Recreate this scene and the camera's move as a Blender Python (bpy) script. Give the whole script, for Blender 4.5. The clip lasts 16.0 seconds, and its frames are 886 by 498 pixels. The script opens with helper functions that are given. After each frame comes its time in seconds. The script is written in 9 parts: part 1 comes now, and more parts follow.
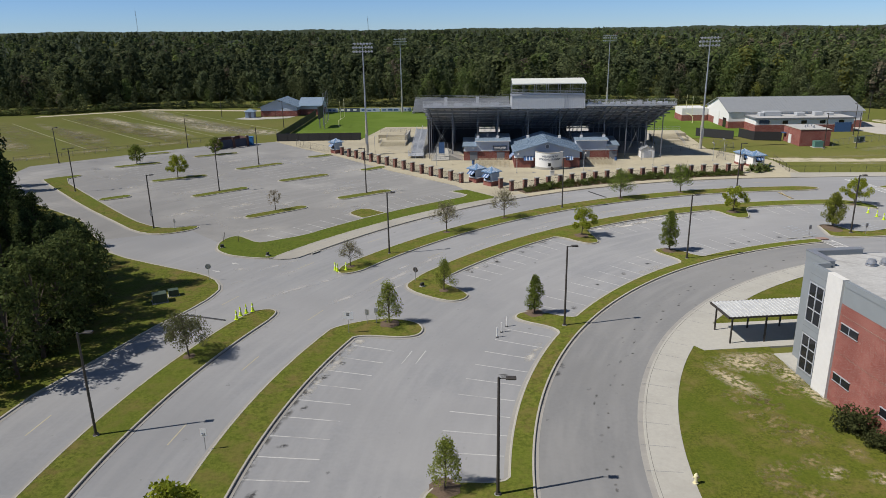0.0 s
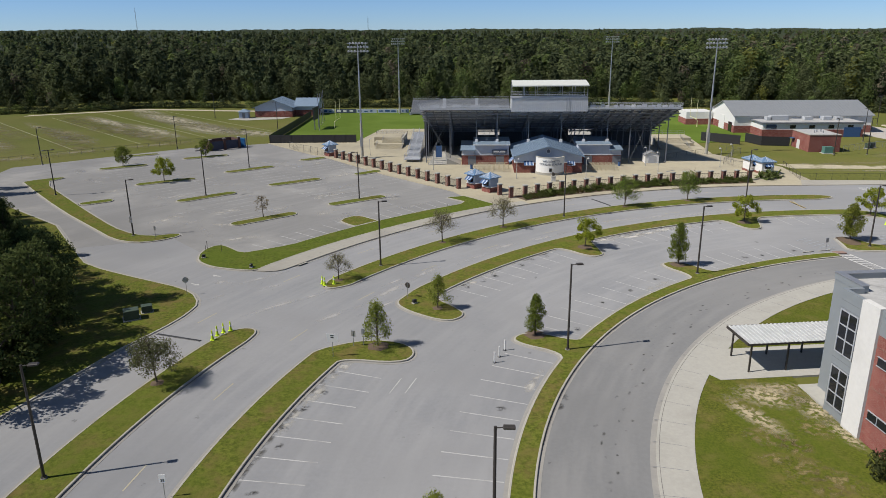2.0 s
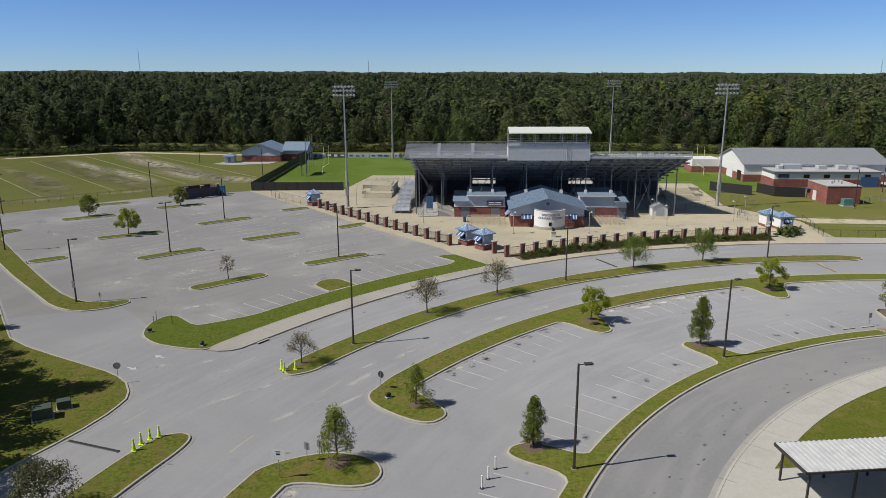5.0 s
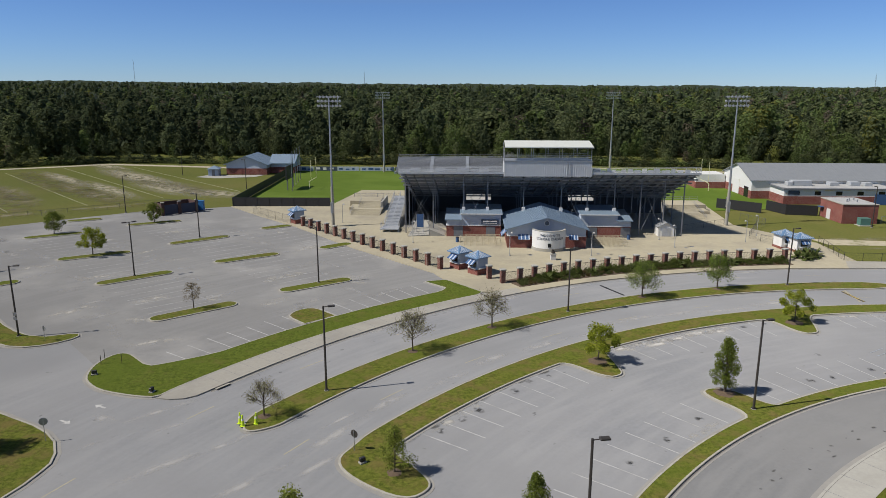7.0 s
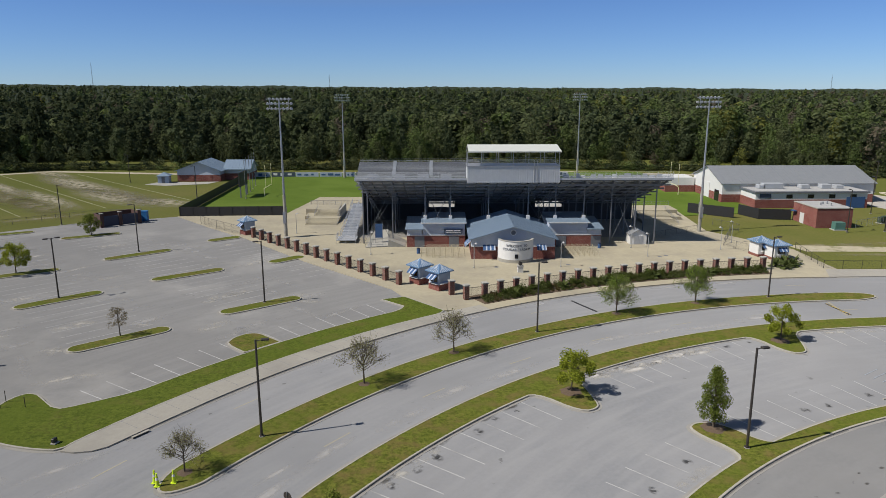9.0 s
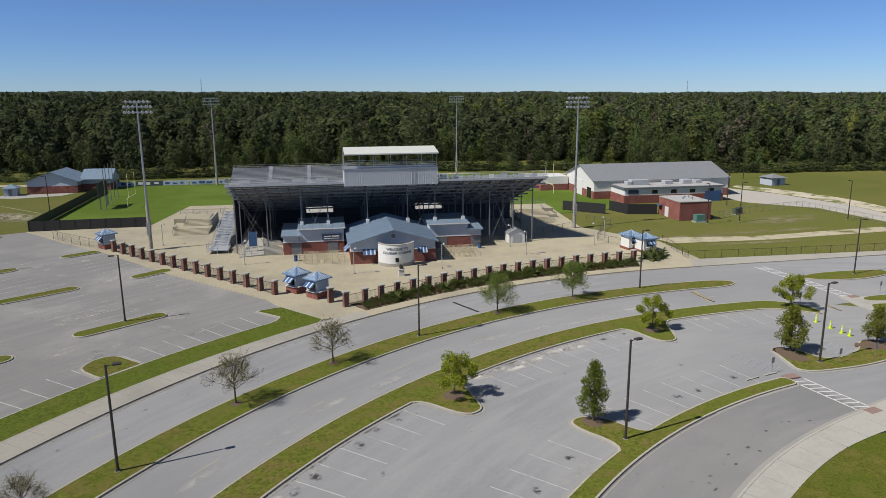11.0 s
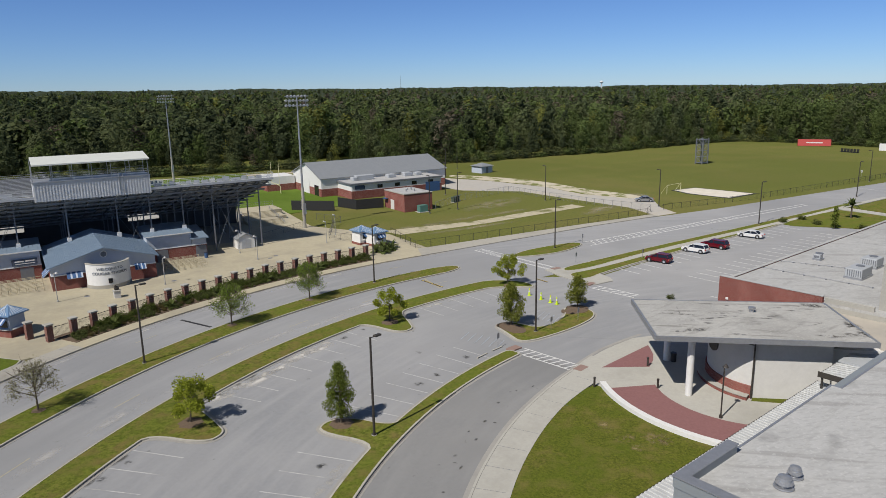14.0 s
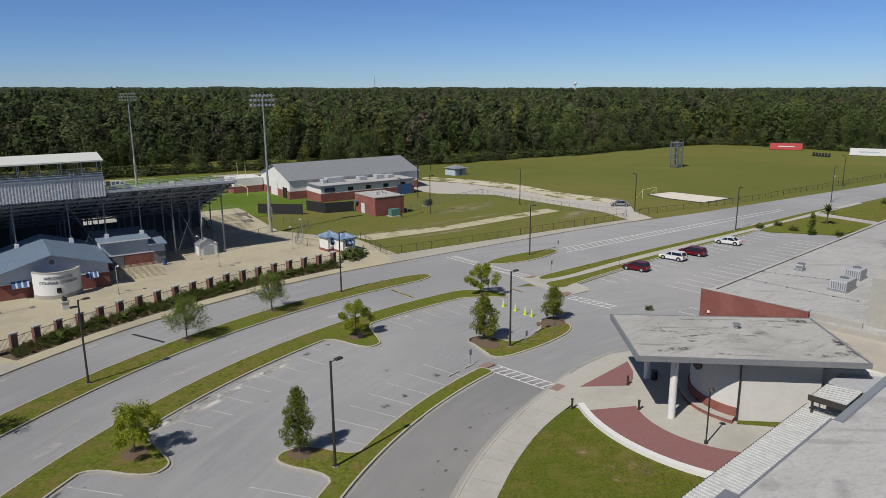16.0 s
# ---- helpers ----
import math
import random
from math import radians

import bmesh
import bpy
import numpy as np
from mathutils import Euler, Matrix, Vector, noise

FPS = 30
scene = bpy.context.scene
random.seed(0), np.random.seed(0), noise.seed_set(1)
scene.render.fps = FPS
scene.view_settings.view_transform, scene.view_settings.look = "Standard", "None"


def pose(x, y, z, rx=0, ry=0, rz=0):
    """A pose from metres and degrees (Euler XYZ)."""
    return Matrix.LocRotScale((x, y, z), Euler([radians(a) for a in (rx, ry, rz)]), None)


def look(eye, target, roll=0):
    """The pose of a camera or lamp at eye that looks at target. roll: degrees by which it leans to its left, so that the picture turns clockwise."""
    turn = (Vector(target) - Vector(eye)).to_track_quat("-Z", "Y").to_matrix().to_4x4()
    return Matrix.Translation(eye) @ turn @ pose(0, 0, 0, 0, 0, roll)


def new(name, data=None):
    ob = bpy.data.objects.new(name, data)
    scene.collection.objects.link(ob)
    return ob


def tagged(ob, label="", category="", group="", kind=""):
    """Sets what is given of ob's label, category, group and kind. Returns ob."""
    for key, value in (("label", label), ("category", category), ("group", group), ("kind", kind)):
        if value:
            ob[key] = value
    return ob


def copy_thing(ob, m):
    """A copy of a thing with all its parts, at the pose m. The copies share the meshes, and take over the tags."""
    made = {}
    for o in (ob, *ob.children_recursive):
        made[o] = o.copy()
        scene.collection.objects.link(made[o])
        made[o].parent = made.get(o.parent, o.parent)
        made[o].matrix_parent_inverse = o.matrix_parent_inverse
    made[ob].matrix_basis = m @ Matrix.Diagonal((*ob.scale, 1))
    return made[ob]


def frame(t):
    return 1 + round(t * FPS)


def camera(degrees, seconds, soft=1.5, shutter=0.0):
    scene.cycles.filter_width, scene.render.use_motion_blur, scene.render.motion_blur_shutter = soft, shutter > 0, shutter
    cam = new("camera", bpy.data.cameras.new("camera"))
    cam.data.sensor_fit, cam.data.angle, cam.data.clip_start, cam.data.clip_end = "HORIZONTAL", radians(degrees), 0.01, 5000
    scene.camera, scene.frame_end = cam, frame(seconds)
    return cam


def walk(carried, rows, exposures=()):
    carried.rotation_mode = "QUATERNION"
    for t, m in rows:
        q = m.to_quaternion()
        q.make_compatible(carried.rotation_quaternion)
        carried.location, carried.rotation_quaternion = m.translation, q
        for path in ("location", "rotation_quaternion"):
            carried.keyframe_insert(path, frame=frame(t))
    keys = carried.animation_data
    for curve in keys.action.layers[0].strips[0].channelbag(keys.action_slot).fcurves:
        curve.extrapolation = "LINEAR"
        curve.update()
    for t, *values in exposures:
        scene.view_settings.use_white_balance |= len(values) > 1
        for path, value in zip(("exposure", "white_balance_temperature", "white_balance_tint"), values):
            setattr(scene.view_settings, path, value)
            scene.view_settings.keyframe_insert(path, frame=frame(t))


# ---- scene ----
cam = camera(64.9, 16.0, soft=0.7)
PATH = [
    (0, (1.823, 2.53, 31.015), (1.719, 4.436, 30.418), -1.0),
    (0.5, (1.75, 3.708, 30.885), (1.648, 5.614, 30.287), -0.9),
    (1, (1.855, 5.021, 30.881), (1.754, 6.927, 30.283), -0.8),
    (1.5, (1.985, 6.837, 30.811), (1.885, 8.743, 30.214), -0.7),
    (2, (2.068, 8.8, 30.775), (1.967, 10.707, 30.179), -0.6),
    (2.5, (2.213, 10.825, 30.837), (2.114, 12.731, 30.239), -0.5),
    (3, (2.315, 13.013, 30.784), (2.216, 14.919, 30.187), -0.4),
    (3.5, (2.44, 15.383, 30.722), (2.343, 17.29, 30.126), -0.3),
    (4, (2.755, 17.833, 30.778), (2.656, 19.74, 30.181), -0.3),
    (4.5, (2.87, 20.363, 30.983), (2.773, 22.287, 30.447), -0.3),
    (4.7, (3.056, 21.282, 30.976), (2.957, 23.215, 30.473), -0.3),
    (7, (3.556, 33.377, 30.519), (3.47, 35.322, 30.064), -0.0),
    (7.5, (3.727, 36.254, 30.39), (3.652, 38.2, 29.936), 0.0),
    (8, (3.942, 39.026, 30.335), (3.896, 40.974, 29.883), 0.0),
    (8.2, (4.139, 39.897, 30.315), (4.099, 41.845, 29.864), -0.1),
    (10.3, (5.491, 44.636, 29.618), (5.667, 46.579, 29.178), 0.0),
    (10.5, (5.701, 44.795, 29.551), (5.915, 46.735, 29.112), -0.1),
    (11, (5.954, 44.746, 29.528), (6.283, 46.669, 29.091), -0.4),
    (11.5, (5.924, 44.558, 29.615), (6.392, 46.452, 29.176), -0.5),
    (12, (6.002, 44.383, 29.596), (6.609, 46.237, 29.156), -0.8),
    (12.5, (6.128, 44.452, 29.526), (6.869, 46.255, 29.082), -0.8),
    (13, (6.246, 44.755, 29.559), (7.119, 46.498, 29.112), -1.0),
    (13.5, (6.485, 45.269, 29.651), (7.481, 46.944, 29.198), -1.1),
    (13.6, (6.49, 45.321, 29.631), (7.506, 46.984, 29.179), -1.0),
    (14, (6.755, 46.004, 29.747), (7.782, 47.659, 29.293), -1.0),
    (14.5, (7.372, 46.902, 29.667), (8.403, 48.554, 29.214), -0.8),
    (15, (8.102, 47.874, 29.65), (9.142, 49.521, 29.197), -0.6),
    (15.5, (8.854, 48.811, 29.755), (9.919, 50.442, 29.301), -0.5),
    (16, (9.757, 49.76, 29.897), (10.846, 51.375, 29.442), -0.4),
]
walk(cam, [(t, look(e, g, r)) for t, e, g, r in PATH], ((0.0, 0.16), (4.5, 0.12), (8.0, 0.06), (13.5, 0.0), (14.5, -0.06), (16.0, -0.15)))

# ---- world, sun ----
SUN_EL, SUN_AZ = radians(49), math.atan2(-0.955, -0.297)      # bearing from +y towards +x
world = bpy.data.worlds.new("world")
scene.world = world
world.use_nodes = True
wn = world.node_tree
sky = wn.nodes.new("ShaderNodeTexSky")
sky.sky_type = "NISHITA"
sky.sun_disc = False
sky.sun_elevation, sky.sun_rotation = SUN_EL, SUN_AZ
sky.air_density, sky.dust_density, sky.ozone_density = 0.75, 0.0, 2.8
tint = wn.nodes.new("ShaderNodeMix")
tint.data_type, tint.blend_type = "RGBA", "MULTIPLY"
tint.inputs["Factor"].default_value = 1.0
glow = wn.nodes.new("ShaderNodeRGBToBW")
wn.links.new(sky.outputs[0], glow.inputs[0])
low = wn.nodes.new("ShaderNodeMapRange")
low.inputs["From Min"].default_value, low.inputs["From Max"].default_value = 2.2, 4.2
wn.links.new(glow.outputs[0], low.inputs["Value"])
air = wn.nodes.new("ShaderNodeMix")
air.data_type = "RGBA"
air.inputs[6].default_value = (1.25, 1.08, 0.98, 1)
air.inputs[7].default_value = (0.68, 0.92, 1.37, 1)
wn.links.new(low.outputs["Result"], air.inputs["Factor"])
wn.links.new(air.outputs[2], tint.inputs[7])
wn.links.new(sky.outputs[0], tint.inputs[6])
wn.links.new(tint.outputs[2], wn.nodes["Background"].inputs[0])
wn.nodes["Background"].inputs[1].default_value = 0.067
sun_data = bpy.data.lights.new("sun", "SUN")
sun_data.energy, sun_data.angle, sun_data.color = 4.65, radians(0.53), (1.0, 0.94, 0.86)
sun = new("sun", sun_data)
sun.matrix_world = look((-95.5 * 0.87, -29.7 * 0.87, 100), (0, 0, 0))
scene.view_settings.exposure = 0.0


# ---- materials ----
def mat(name, col, col2=None, fine=4.0, coarse=0.15, rough=0.8, metal=0.0, bump=0.2, amount=0.5, col3=None, cut=(0.45, 0.6), spec=0.5, vary=0.0, island=0.0, wear=None):
    """A surface of two colours mixed by fine grain, and a third in coarse patches."""
    m = bpy.data.materials.new(name)
    m.use_nodes = True
    t = m.node_tree
    b = t.nodes["Principled BSDF"]
    pos = t.nodes.new("ShaderNodeNewGeometry").outputs["Position"]

    def grain(scale, detail=5.0):
        n = t.nodes.new("ShaderNodeTexNoise")
        n.inputs["Scale"].default_value, n.inputs["Detail"].default_value = scale, detail
        n.inputs["Roughness"].default_value = 0.65
        t.links.new(pos, n.inputs["Vector"])
        return n.outputs["Fac"]

    def blend(fac, a, c):
        x = t.nodes.new("ShaderNodeMix")
        x.data_type = "RGBA"
        t.links.new(fac, x.inputs["Factor"])
        for sock, v in ((x.inputs[6], a), (x.inputs[7], c)):
            if isinstance(v, tuple):
                sock.default_value = (*v, 1)
            else:
                t.links.new(v, sock)
        return x.outputs[2]

    def ramp(fac, lo, hi, most=1.0):
        r = t.nodes.new("ShaderNodeMapRange")
        r.inputs["From Min"].default_value, r.inputs["From Max"].default_value, r.inputs["To Max"].default_value = lo, hi, most
        t.links.new(fac, r.inputs["Value"])
        return r.outputs["Result"]

    col2 = col2 or tuple(c * 0.75 for c in col)
    g = grain(fine)
    out = blend(ramp(g, 0.5 - amount * 0.5, 0.5 + amount * 0.5), col, col2)
    if col3:
        out = blend(ramp(grain(coarse, 6.0), *cut, 0.7 if wear else 1.0), out, col3)
    if wear:
        out = blend(ramp(grain(wear[1], 4.0), wear[2], wear[3], 0.55), out, wear[0])
    if vary or island:
        h = t.nodes.new("ShaderNodeHueSaturation")
        src = t.nodes.new("ShaderNodeObjectInfo").outputs["Random"] if vary else t.nodes.new("ShaderNodeNewGeometry").outputs["Random Per Island"]
        k = vary or island
        r = t.nodes.new("ShaderNodeMapRange")
        r.inputs["To Min"].default_value, r.inputs["To Max"].default_value = 1 - k, 1 + k
        t.links.new(src, r.inputs["Value"])
        t.links.new(r.outputs["Result"], h.inputs["Value"])
        t.links.new(out, h.inputs["Color"])
        out = h.outputs["Color"]
    t.links.new(out, b.inputs["Base Color"])
    b.inputs["Roughness"].default_value, b.inputs["Metallic"].default_value = rough, metal
    b.inputs["Specular IOR Level"].default_value = spec
    b.inputs["Diffuse Roughness"].default_value = 0.4 if rough >= 0.85 else 0.0
    if bump:
        n = t.nodes.new("ShaderNodeBump")
        n.inputs["Strength"].default_value, n.inputs["Distance"].default_value = bump, 0.05
        t.links.new(g, n.inputs["Height"])
        t.links.new(n.outputs["Normal"], b.inputs["Normal"])
    return m


def asphalt(name, col, streak, patch, pale, cut, spots=True):
    """Worn asphalt: grain, pale dusty patches, wheel streaks round the ring and small dark spots."""
    m = mat(name, col, tuple(c * 0.86 for c in col), 2.4, patch, 0.9, bump=0.15, col3=pale, cut=cut, spec=0.25)
    t = m.node_tree
    b = t.nodes["Principled BSDF"]
    now = b.inputs["Base Color"].links[0].from_socket
    pos = t.nodes.new("ShaderNodeNewGeometry").outputs["Position"]
    sub = t.nodes.new("ShaderNodeVectorMath")
    sub.operation = "SUBTRACT"
    sub.inputs[1].default_value = (69.25, 43.05, 0)
    t.links.new(pos, sub.inputs[0])
    ln = t.nodes.new("ShaderNodeVectorMath")
    ln.operation = "LENGTH"
    t.links.new(sub.outputs[0], ln.inputs[0])
    sep = t.nodes.new("ShaderNodeSeparateXYZ")
    t.links.new(sub.outputs[0], sep.inputs[0])
    ang = t.nodes.new("ShaderNodeMath")
    ang.operation = "ARCTAN2"
    t.links.new(sep.outputs[1], ang.inputs[0])
    t.links.new(sep.outputs[0], ang.inputs[1])
    mul = t.nodes.new("ShaderNodeMath")
    mul.operation = "MULTIPLY"
    mul.inputs[1].default_value = 9.0
    t.links.new(ang.outputs[0], mul.inputs[0])
    com = t.nodes.new("ShaderNodeCombineXYZ")
    t.links.new(ln.outputs["Value"], com.inputs[0])
    t.links.new(mul.outputs[0], com.inputs[1])
    for vec, scale, lo, hi, shade in ((com.outputs[0], 0.9, 0.42, 0.68, streak), (pos, 0.9, 0.70, 0.75, (0.075, 0.073, 0.072) if spots else None), (pos, 0.07, 0.50, 0.70, tuple(c * 0.78 for c in col)), (pos, 0.022, 0.50, 0.62, tuple(c * 0.82 for c in col))):
        if shade is None:
            continue
        n = t.nodes.new("ShaderNodeTexNoise")
        n.inputs["Scale"].default_value, n.inputs["Detail"].default_value = scale, 4.0
        t.links.new(vec, n.inputs["Vector"])
        r = t.nodes.new("ShaderNodeMapRange")
        r.inputs["From Min"].default_value, r.inputs["From Max"].default_value = lo, hi
        r.inputs["To Max"].default_value = 0.55
        t.links.new(n.outputs["Fac"], r.inputs["Value"])
        x = t.nodes.new("ShaderNodeMix")
        x.data_type = "RGBA"
        t.links.new(r.outputs["Result"], x.inputs["Factor"])
        t.links.new(now, x.inputs[6])
        x.inputs[7].default_value = (*shade, 1)
        now = x.outputs[2]
    t.links.new(now, b.inputs["Base Color"])
    return m


M_ASPHALT = asphalt("asphalt", (0.262, 0.268, 0.278), (0.318, 0.320, 0.322), 0.035, (0.325, 0.323, 0.322), (0.40, 0.72))
M_ASPHALT_DRIVE = asphalt("asphalt_drive", (0.208, 0.211, 0.213), (0.250, 0.250, 0.247), 0.035, (0.262, 0.259, 0.253), (0.45, 0.75))
M_ASPHALT_OLD = asphalt("asphalt_pale", (0.252, 0.250, 0.245), (0.288, 0.285, 0.276), 0.060, (0.375, 0.365, 0.345), (0.50, 0.74))


def stain(name, col, strength, grain, low=0.42):
    """A soft-edged blot: clear at the rim of its disc."""
    m = mat(name, col, tuple(c * 0.8 for c in col), 3, 0.3, 0.9, bump=0.0)
    t = m.node_tree
    b = t.nodes["Principled BSDF"]
    tc = t.nodes.new("ShaderNodeTexCoord").outputs["Object"]
    ln = t.nodes.new("ShaderNodeVectorMath")
    ln.operation = "LENGTH"
    t.links.new(tc, ln.inputs[0])
    r = t.nodes.new("ShaderNodeMapRange")
    r.inputs["From Min"].default_value, r.inputs["From Max"].default_value = 1.0, 0.25
    t.links.new(ln.outputs["Value"], r.inputs["Value"])
    n = t.nodes.new("ShaderNodeTexNoise")
    n.inputs["Scale"].default_value, n.inputs["Detail"].default_value = grain, 5.0
    t.links.new(t.nodes.new("ShaderNodeNewGeometry").outputs["Position"], n.inputs["Vector"])
    r2 = t.nodes.new("ShaderNodeMapRange")
    r2.inputs["From Min"].default_value, r2.inputs["From Max"].default_value, r2.inputs["To Max"].default_value = low, low + 0.18, strength
    t.links.new(n.outputs["Fac"], r2.inputs["Value"])
    k = t.nodes.new("ShaderNodeMath")
    k.operation = "MULTIPLY"
    t.links.new(r.outputs["Result"], k.inputs[0])
    t.links.new(r2.outputs["Result"], k.inputs[1])
    t.links.new(k.outputs[0], b.inputs["Alpha"])
    return m


S_CHALK, S_ROOFDIRT = stain("chalky_dust", (0.62, 0.60, 0.56), 0.9, 0.7, 0.37), stain("roof_dirt", (0.14, 0.135, 0.125), 0.62, 1.6)
S_SOIL = stain("dry_soil", (0.46, 0.39, 0.25), 0.95, 2.4, 0.40)
S_OIL, S_DUST, S_BARE = stain("oil_blot", (0.05, 0.05, 0.05), 0.85, 2.0), stain("dust_blot", (0.56, 0.54, 0.49), 0.8, 0.8), stain("bare_soil", (0.42, 0.35, 0.22), 0.95, 2.6)
M_GUTTER = mat("gutter_concrete", (0.315, 0.305, 0.28), (0.27, 0.26, 0.24), 3.0, 0.25, 0.85, bump=0.1, col3=(0.25, 0.242, 0.228), cut=(0.45, 0.7))
# Dark grain for joints, gutter grime and the painted shade of kerbs.
M_SHADE_GRIME = mat("gutter_grime", (0.11, 0.105, 0.10), (0.20, 0.19, 0.18), 1.2, 0.3, 0.9, bump=0.1)
M_CONCRETE = mat("concrete", (0.40, 0.39, 0.35), (0.34, 0.332, 0.30), 3.0, 0.12, 0.85, bump=0.1, col3=(0.29, 0.282, 0.252), cut=(0.5, 0.75))
M_PLAZA = mat("plaza_concrete", (0.432, 0.388, 0.276), (0.362, 0.325, 0.232), 1.5, 0.10, 0.85, bump=0.1, col3=(0.29, 0.262, 0.20), cut=(0.45, 0.72))
M_PAVE_OLD = mat("old_pavement_concrete", (0.375, 0.355, 0.305), (0.315, 0.30, 0.26), 3.0, 0.12, 0.85, bump=0.1, col3=(0.27, 0.255, 0.225), cut=(0.45, 0.72))
M_KERB = mat("kerb_concrete", (0.415, 0.397, 0.345), (0.33, 0.316, 0.272), 2.0, 0.3, 0.85, bump=0.1, col3=(0.23, 0.215, 0.185), cut=(0.56, 0.75))
M_TURF = mat("turf", (0.148, 0.162, 0.028), (0.062, 0.078, 0.011), 3.2, 0.5, 0.95, bump=0.8, amount=0.24, col3=(0.165, 0.122, 0.046), cut=(0.45, 0.62), spec=0.1, wear=((0.100, 0.130, 0.017), 0.06, 0.44, 0.60))
M_TURF_GREEN = mat("watered_turf", (0.120, 0.150, 0.022), (0.056, 0.080, 0.010), 3.2, 0.4, 0.95, bump=0.8, amount=0.26, col3=(0.140, 0.122, 0.036), cut=(0.52, 0.72), spec=0.1, wear=((0.090, 0.124, 0.015), 0.06, 0.44, 0.60))
M_FIELD = mat("practice_grass", (0.140, 0.146, 0.036), (0.098, 0.108, 0.024), 1.6, 0.035, 0.95, bump=0.5, amount=0.35, col3=(0.156, 0.138, 0.046), cut=(0.46, 0.68), spec=0.15, wear=((0.092, 0.107, 0.021), 0.009, 0.46, 0.56))
M_LAWN = mat("patchy_lawn", (0.122, 0.132, 0.020), (0.054, 0.066, 0.010), 5.0, 0.5, 0.95, bump=0.8, amount=0.30, col3=(0.150, 0.126, 0.040), cut=(0.48, 0.66), spec=0.1, wear=((0.076, 0.104, 0.011), 0.13, 0.46, 0.60))
M_PLAYFIELD = mat("playing_field", (0.098, 0.152, 0.018), (0.074, 0.120, 0.013), 0.8, 0.05, 0.95, bump=0.4, col3=(0.110, 0.165, 0.024), spec=0.15)
M_SAND = mat("pale_sand", (0.50, 0.44, 0.34), (0.36, 0.32, 0.24), 0.5, 0.1, 0.95, bump=0.3)
M_MULCH = mat("mulch", (0.095, 0.066, 0.044), (0.145, 0.103, 0.068), 6, 0.3, 0.95, bump=0.8)
M_BRICKDARK = mat("dark_red_brick", (0.185, 0.070, 0.052), (0.135, 0.050, 0.038), 6.0, 0.4, 0.85, bump=0.3, col3=(0.21, 0.092, 0.070), spec=0.3)
M_BRICK = mat("red_brick", (0.225, 0.066, 0.053), (0.17, 0.048, 0.040), 6.0, 0.4, 0.85, bump=0.3, col3=(0.26, 0.092, 0.074), spec=0.3)


def coursed(m, mortar):
    """Brick courses with pale mortar joints at real size, on upright walls."""
    t = m.node_tree
    b = t.nodes["Principled BSDF"]
    src = b.inputs["Base Color"].links[0].from_socket
    sep = t.nodes.new("ShaderNodeSeparateXYZ")
    t.links.new(t.nodes.new("ShaderNodeNewGeometry").outputs["Position"], sep.inputs[0])
    add = t.nodes.new("ShaderNodeMath")
    t.links.new(sep.outputs["X"], add.inputs[0])
    t.links.new(sep.outputs["Y"], add.inputs[1])
    com = t.nodes.new("ShaderNodeCombineXYZ")
    t.links.new(add.outputs[0], com.inputs["X"])
    t.links.new(sep.outputs["Z"], com.inputs["Y"])
    br = t.nodes.new("ShaderNodeTexBrick")
    for k, v in (("Scale", 1.0), ("Brick Width", 0.21), ("Row Height", 0.076), ("Mortar Size", 0.006), ("Mortar Smooth", 0.2)):
        br.inputs[k].default_value = v
    t.links.new(com.outputs[0], br.inputs["Vector"])
    mix = t.nodes.new("ShaderNodeMixRGB")
    mix.inputs[2].default_value = (*mortar, 1)
    t.links.new(br.outputs["Fac"], mix.inputs[0])
    t.links.new(src, mix.inputs[1])
    t.links.new(mix.outputs[0], b.inputs["Base Color"])


coursed(M_BRICK, (0.27, 0.18, 0.15))
coursed(M_BRICKDARK, (0.28, 0.24, 0.21))
M_PAINT = mat("white_road_paint", (0.50, 0.50, 0.485), (0.36, 0.36, 0.355), 5.0, 0.35, 0.8, bump=0.05, col3=(0.275, 0.273, 0.268), cut=(0.50, 0.64))
M_YELLOW = mat("yellow_road_paint", (0.55, 0.38, 0.06), (0.38, 0.30, 0.12), 5.0, 0.4, 0.8, bump=0.05)
M_BRONZE = mat("dark_bronze_paint", (0.035, 0.030, 0.026), (0.05, 0.043, 0.036), 4, 0.5, 0.5, bump=0.03)
M_BLACK = mat("black_paint", (0.018, 0.018, 0.020), (0.03, 0.03, 0.03), 4, 0.5, 0.55, bump=0.03)
M_GALV = mat("galvanised_steel", (0.42, 0.43, 0.45), (0.33, 0.34, 0.36), 3, 0.4, 0.45, metal=0.6, bump=0.05)
M_ALU = mat("bleacher_aluminium", (0.50, 0.52, 0.55), (0.40, 0.42, 0.45), 2, 0.2, 0.5, metal=0.3, bump=0.05)
# Near-black, so the shade under the stand is put into the colour.
M_STANDSHADE = mat("shade_dark_metal", (0.075, 0.08, 0.088), (0.06, 0.064, 0.07), 2, 0.3, 0.7, bump=0.05)
M_DECKFAR = mat("grey_deck_metal", (0.27, 0.28, 0.30), (0.22, 0.23, 0.245), 2, 0.2, 0.6, metal=0.1, bump=0.05)
M_DECK = mat("weathered_deck_metal", (0.74, 0.75, 0.76), (0.62, 0.63, 0.64), 2, 0.2, 0.6, bump=0.05)
M_BEAM = mat("dark_steel_beam", (0.20, 0.215, 0.235), (0.16, 0.172, 0.19), 2, 0.3, 0.6, metal=0.1, bump=0.05)
M_STEEL = mat("painted_grey_steel", (0.20, 0.21, 0.23), (0.15, 0.16, 0.18), 2, 0.3, 0.6, metal=0.2, bump=0.05)
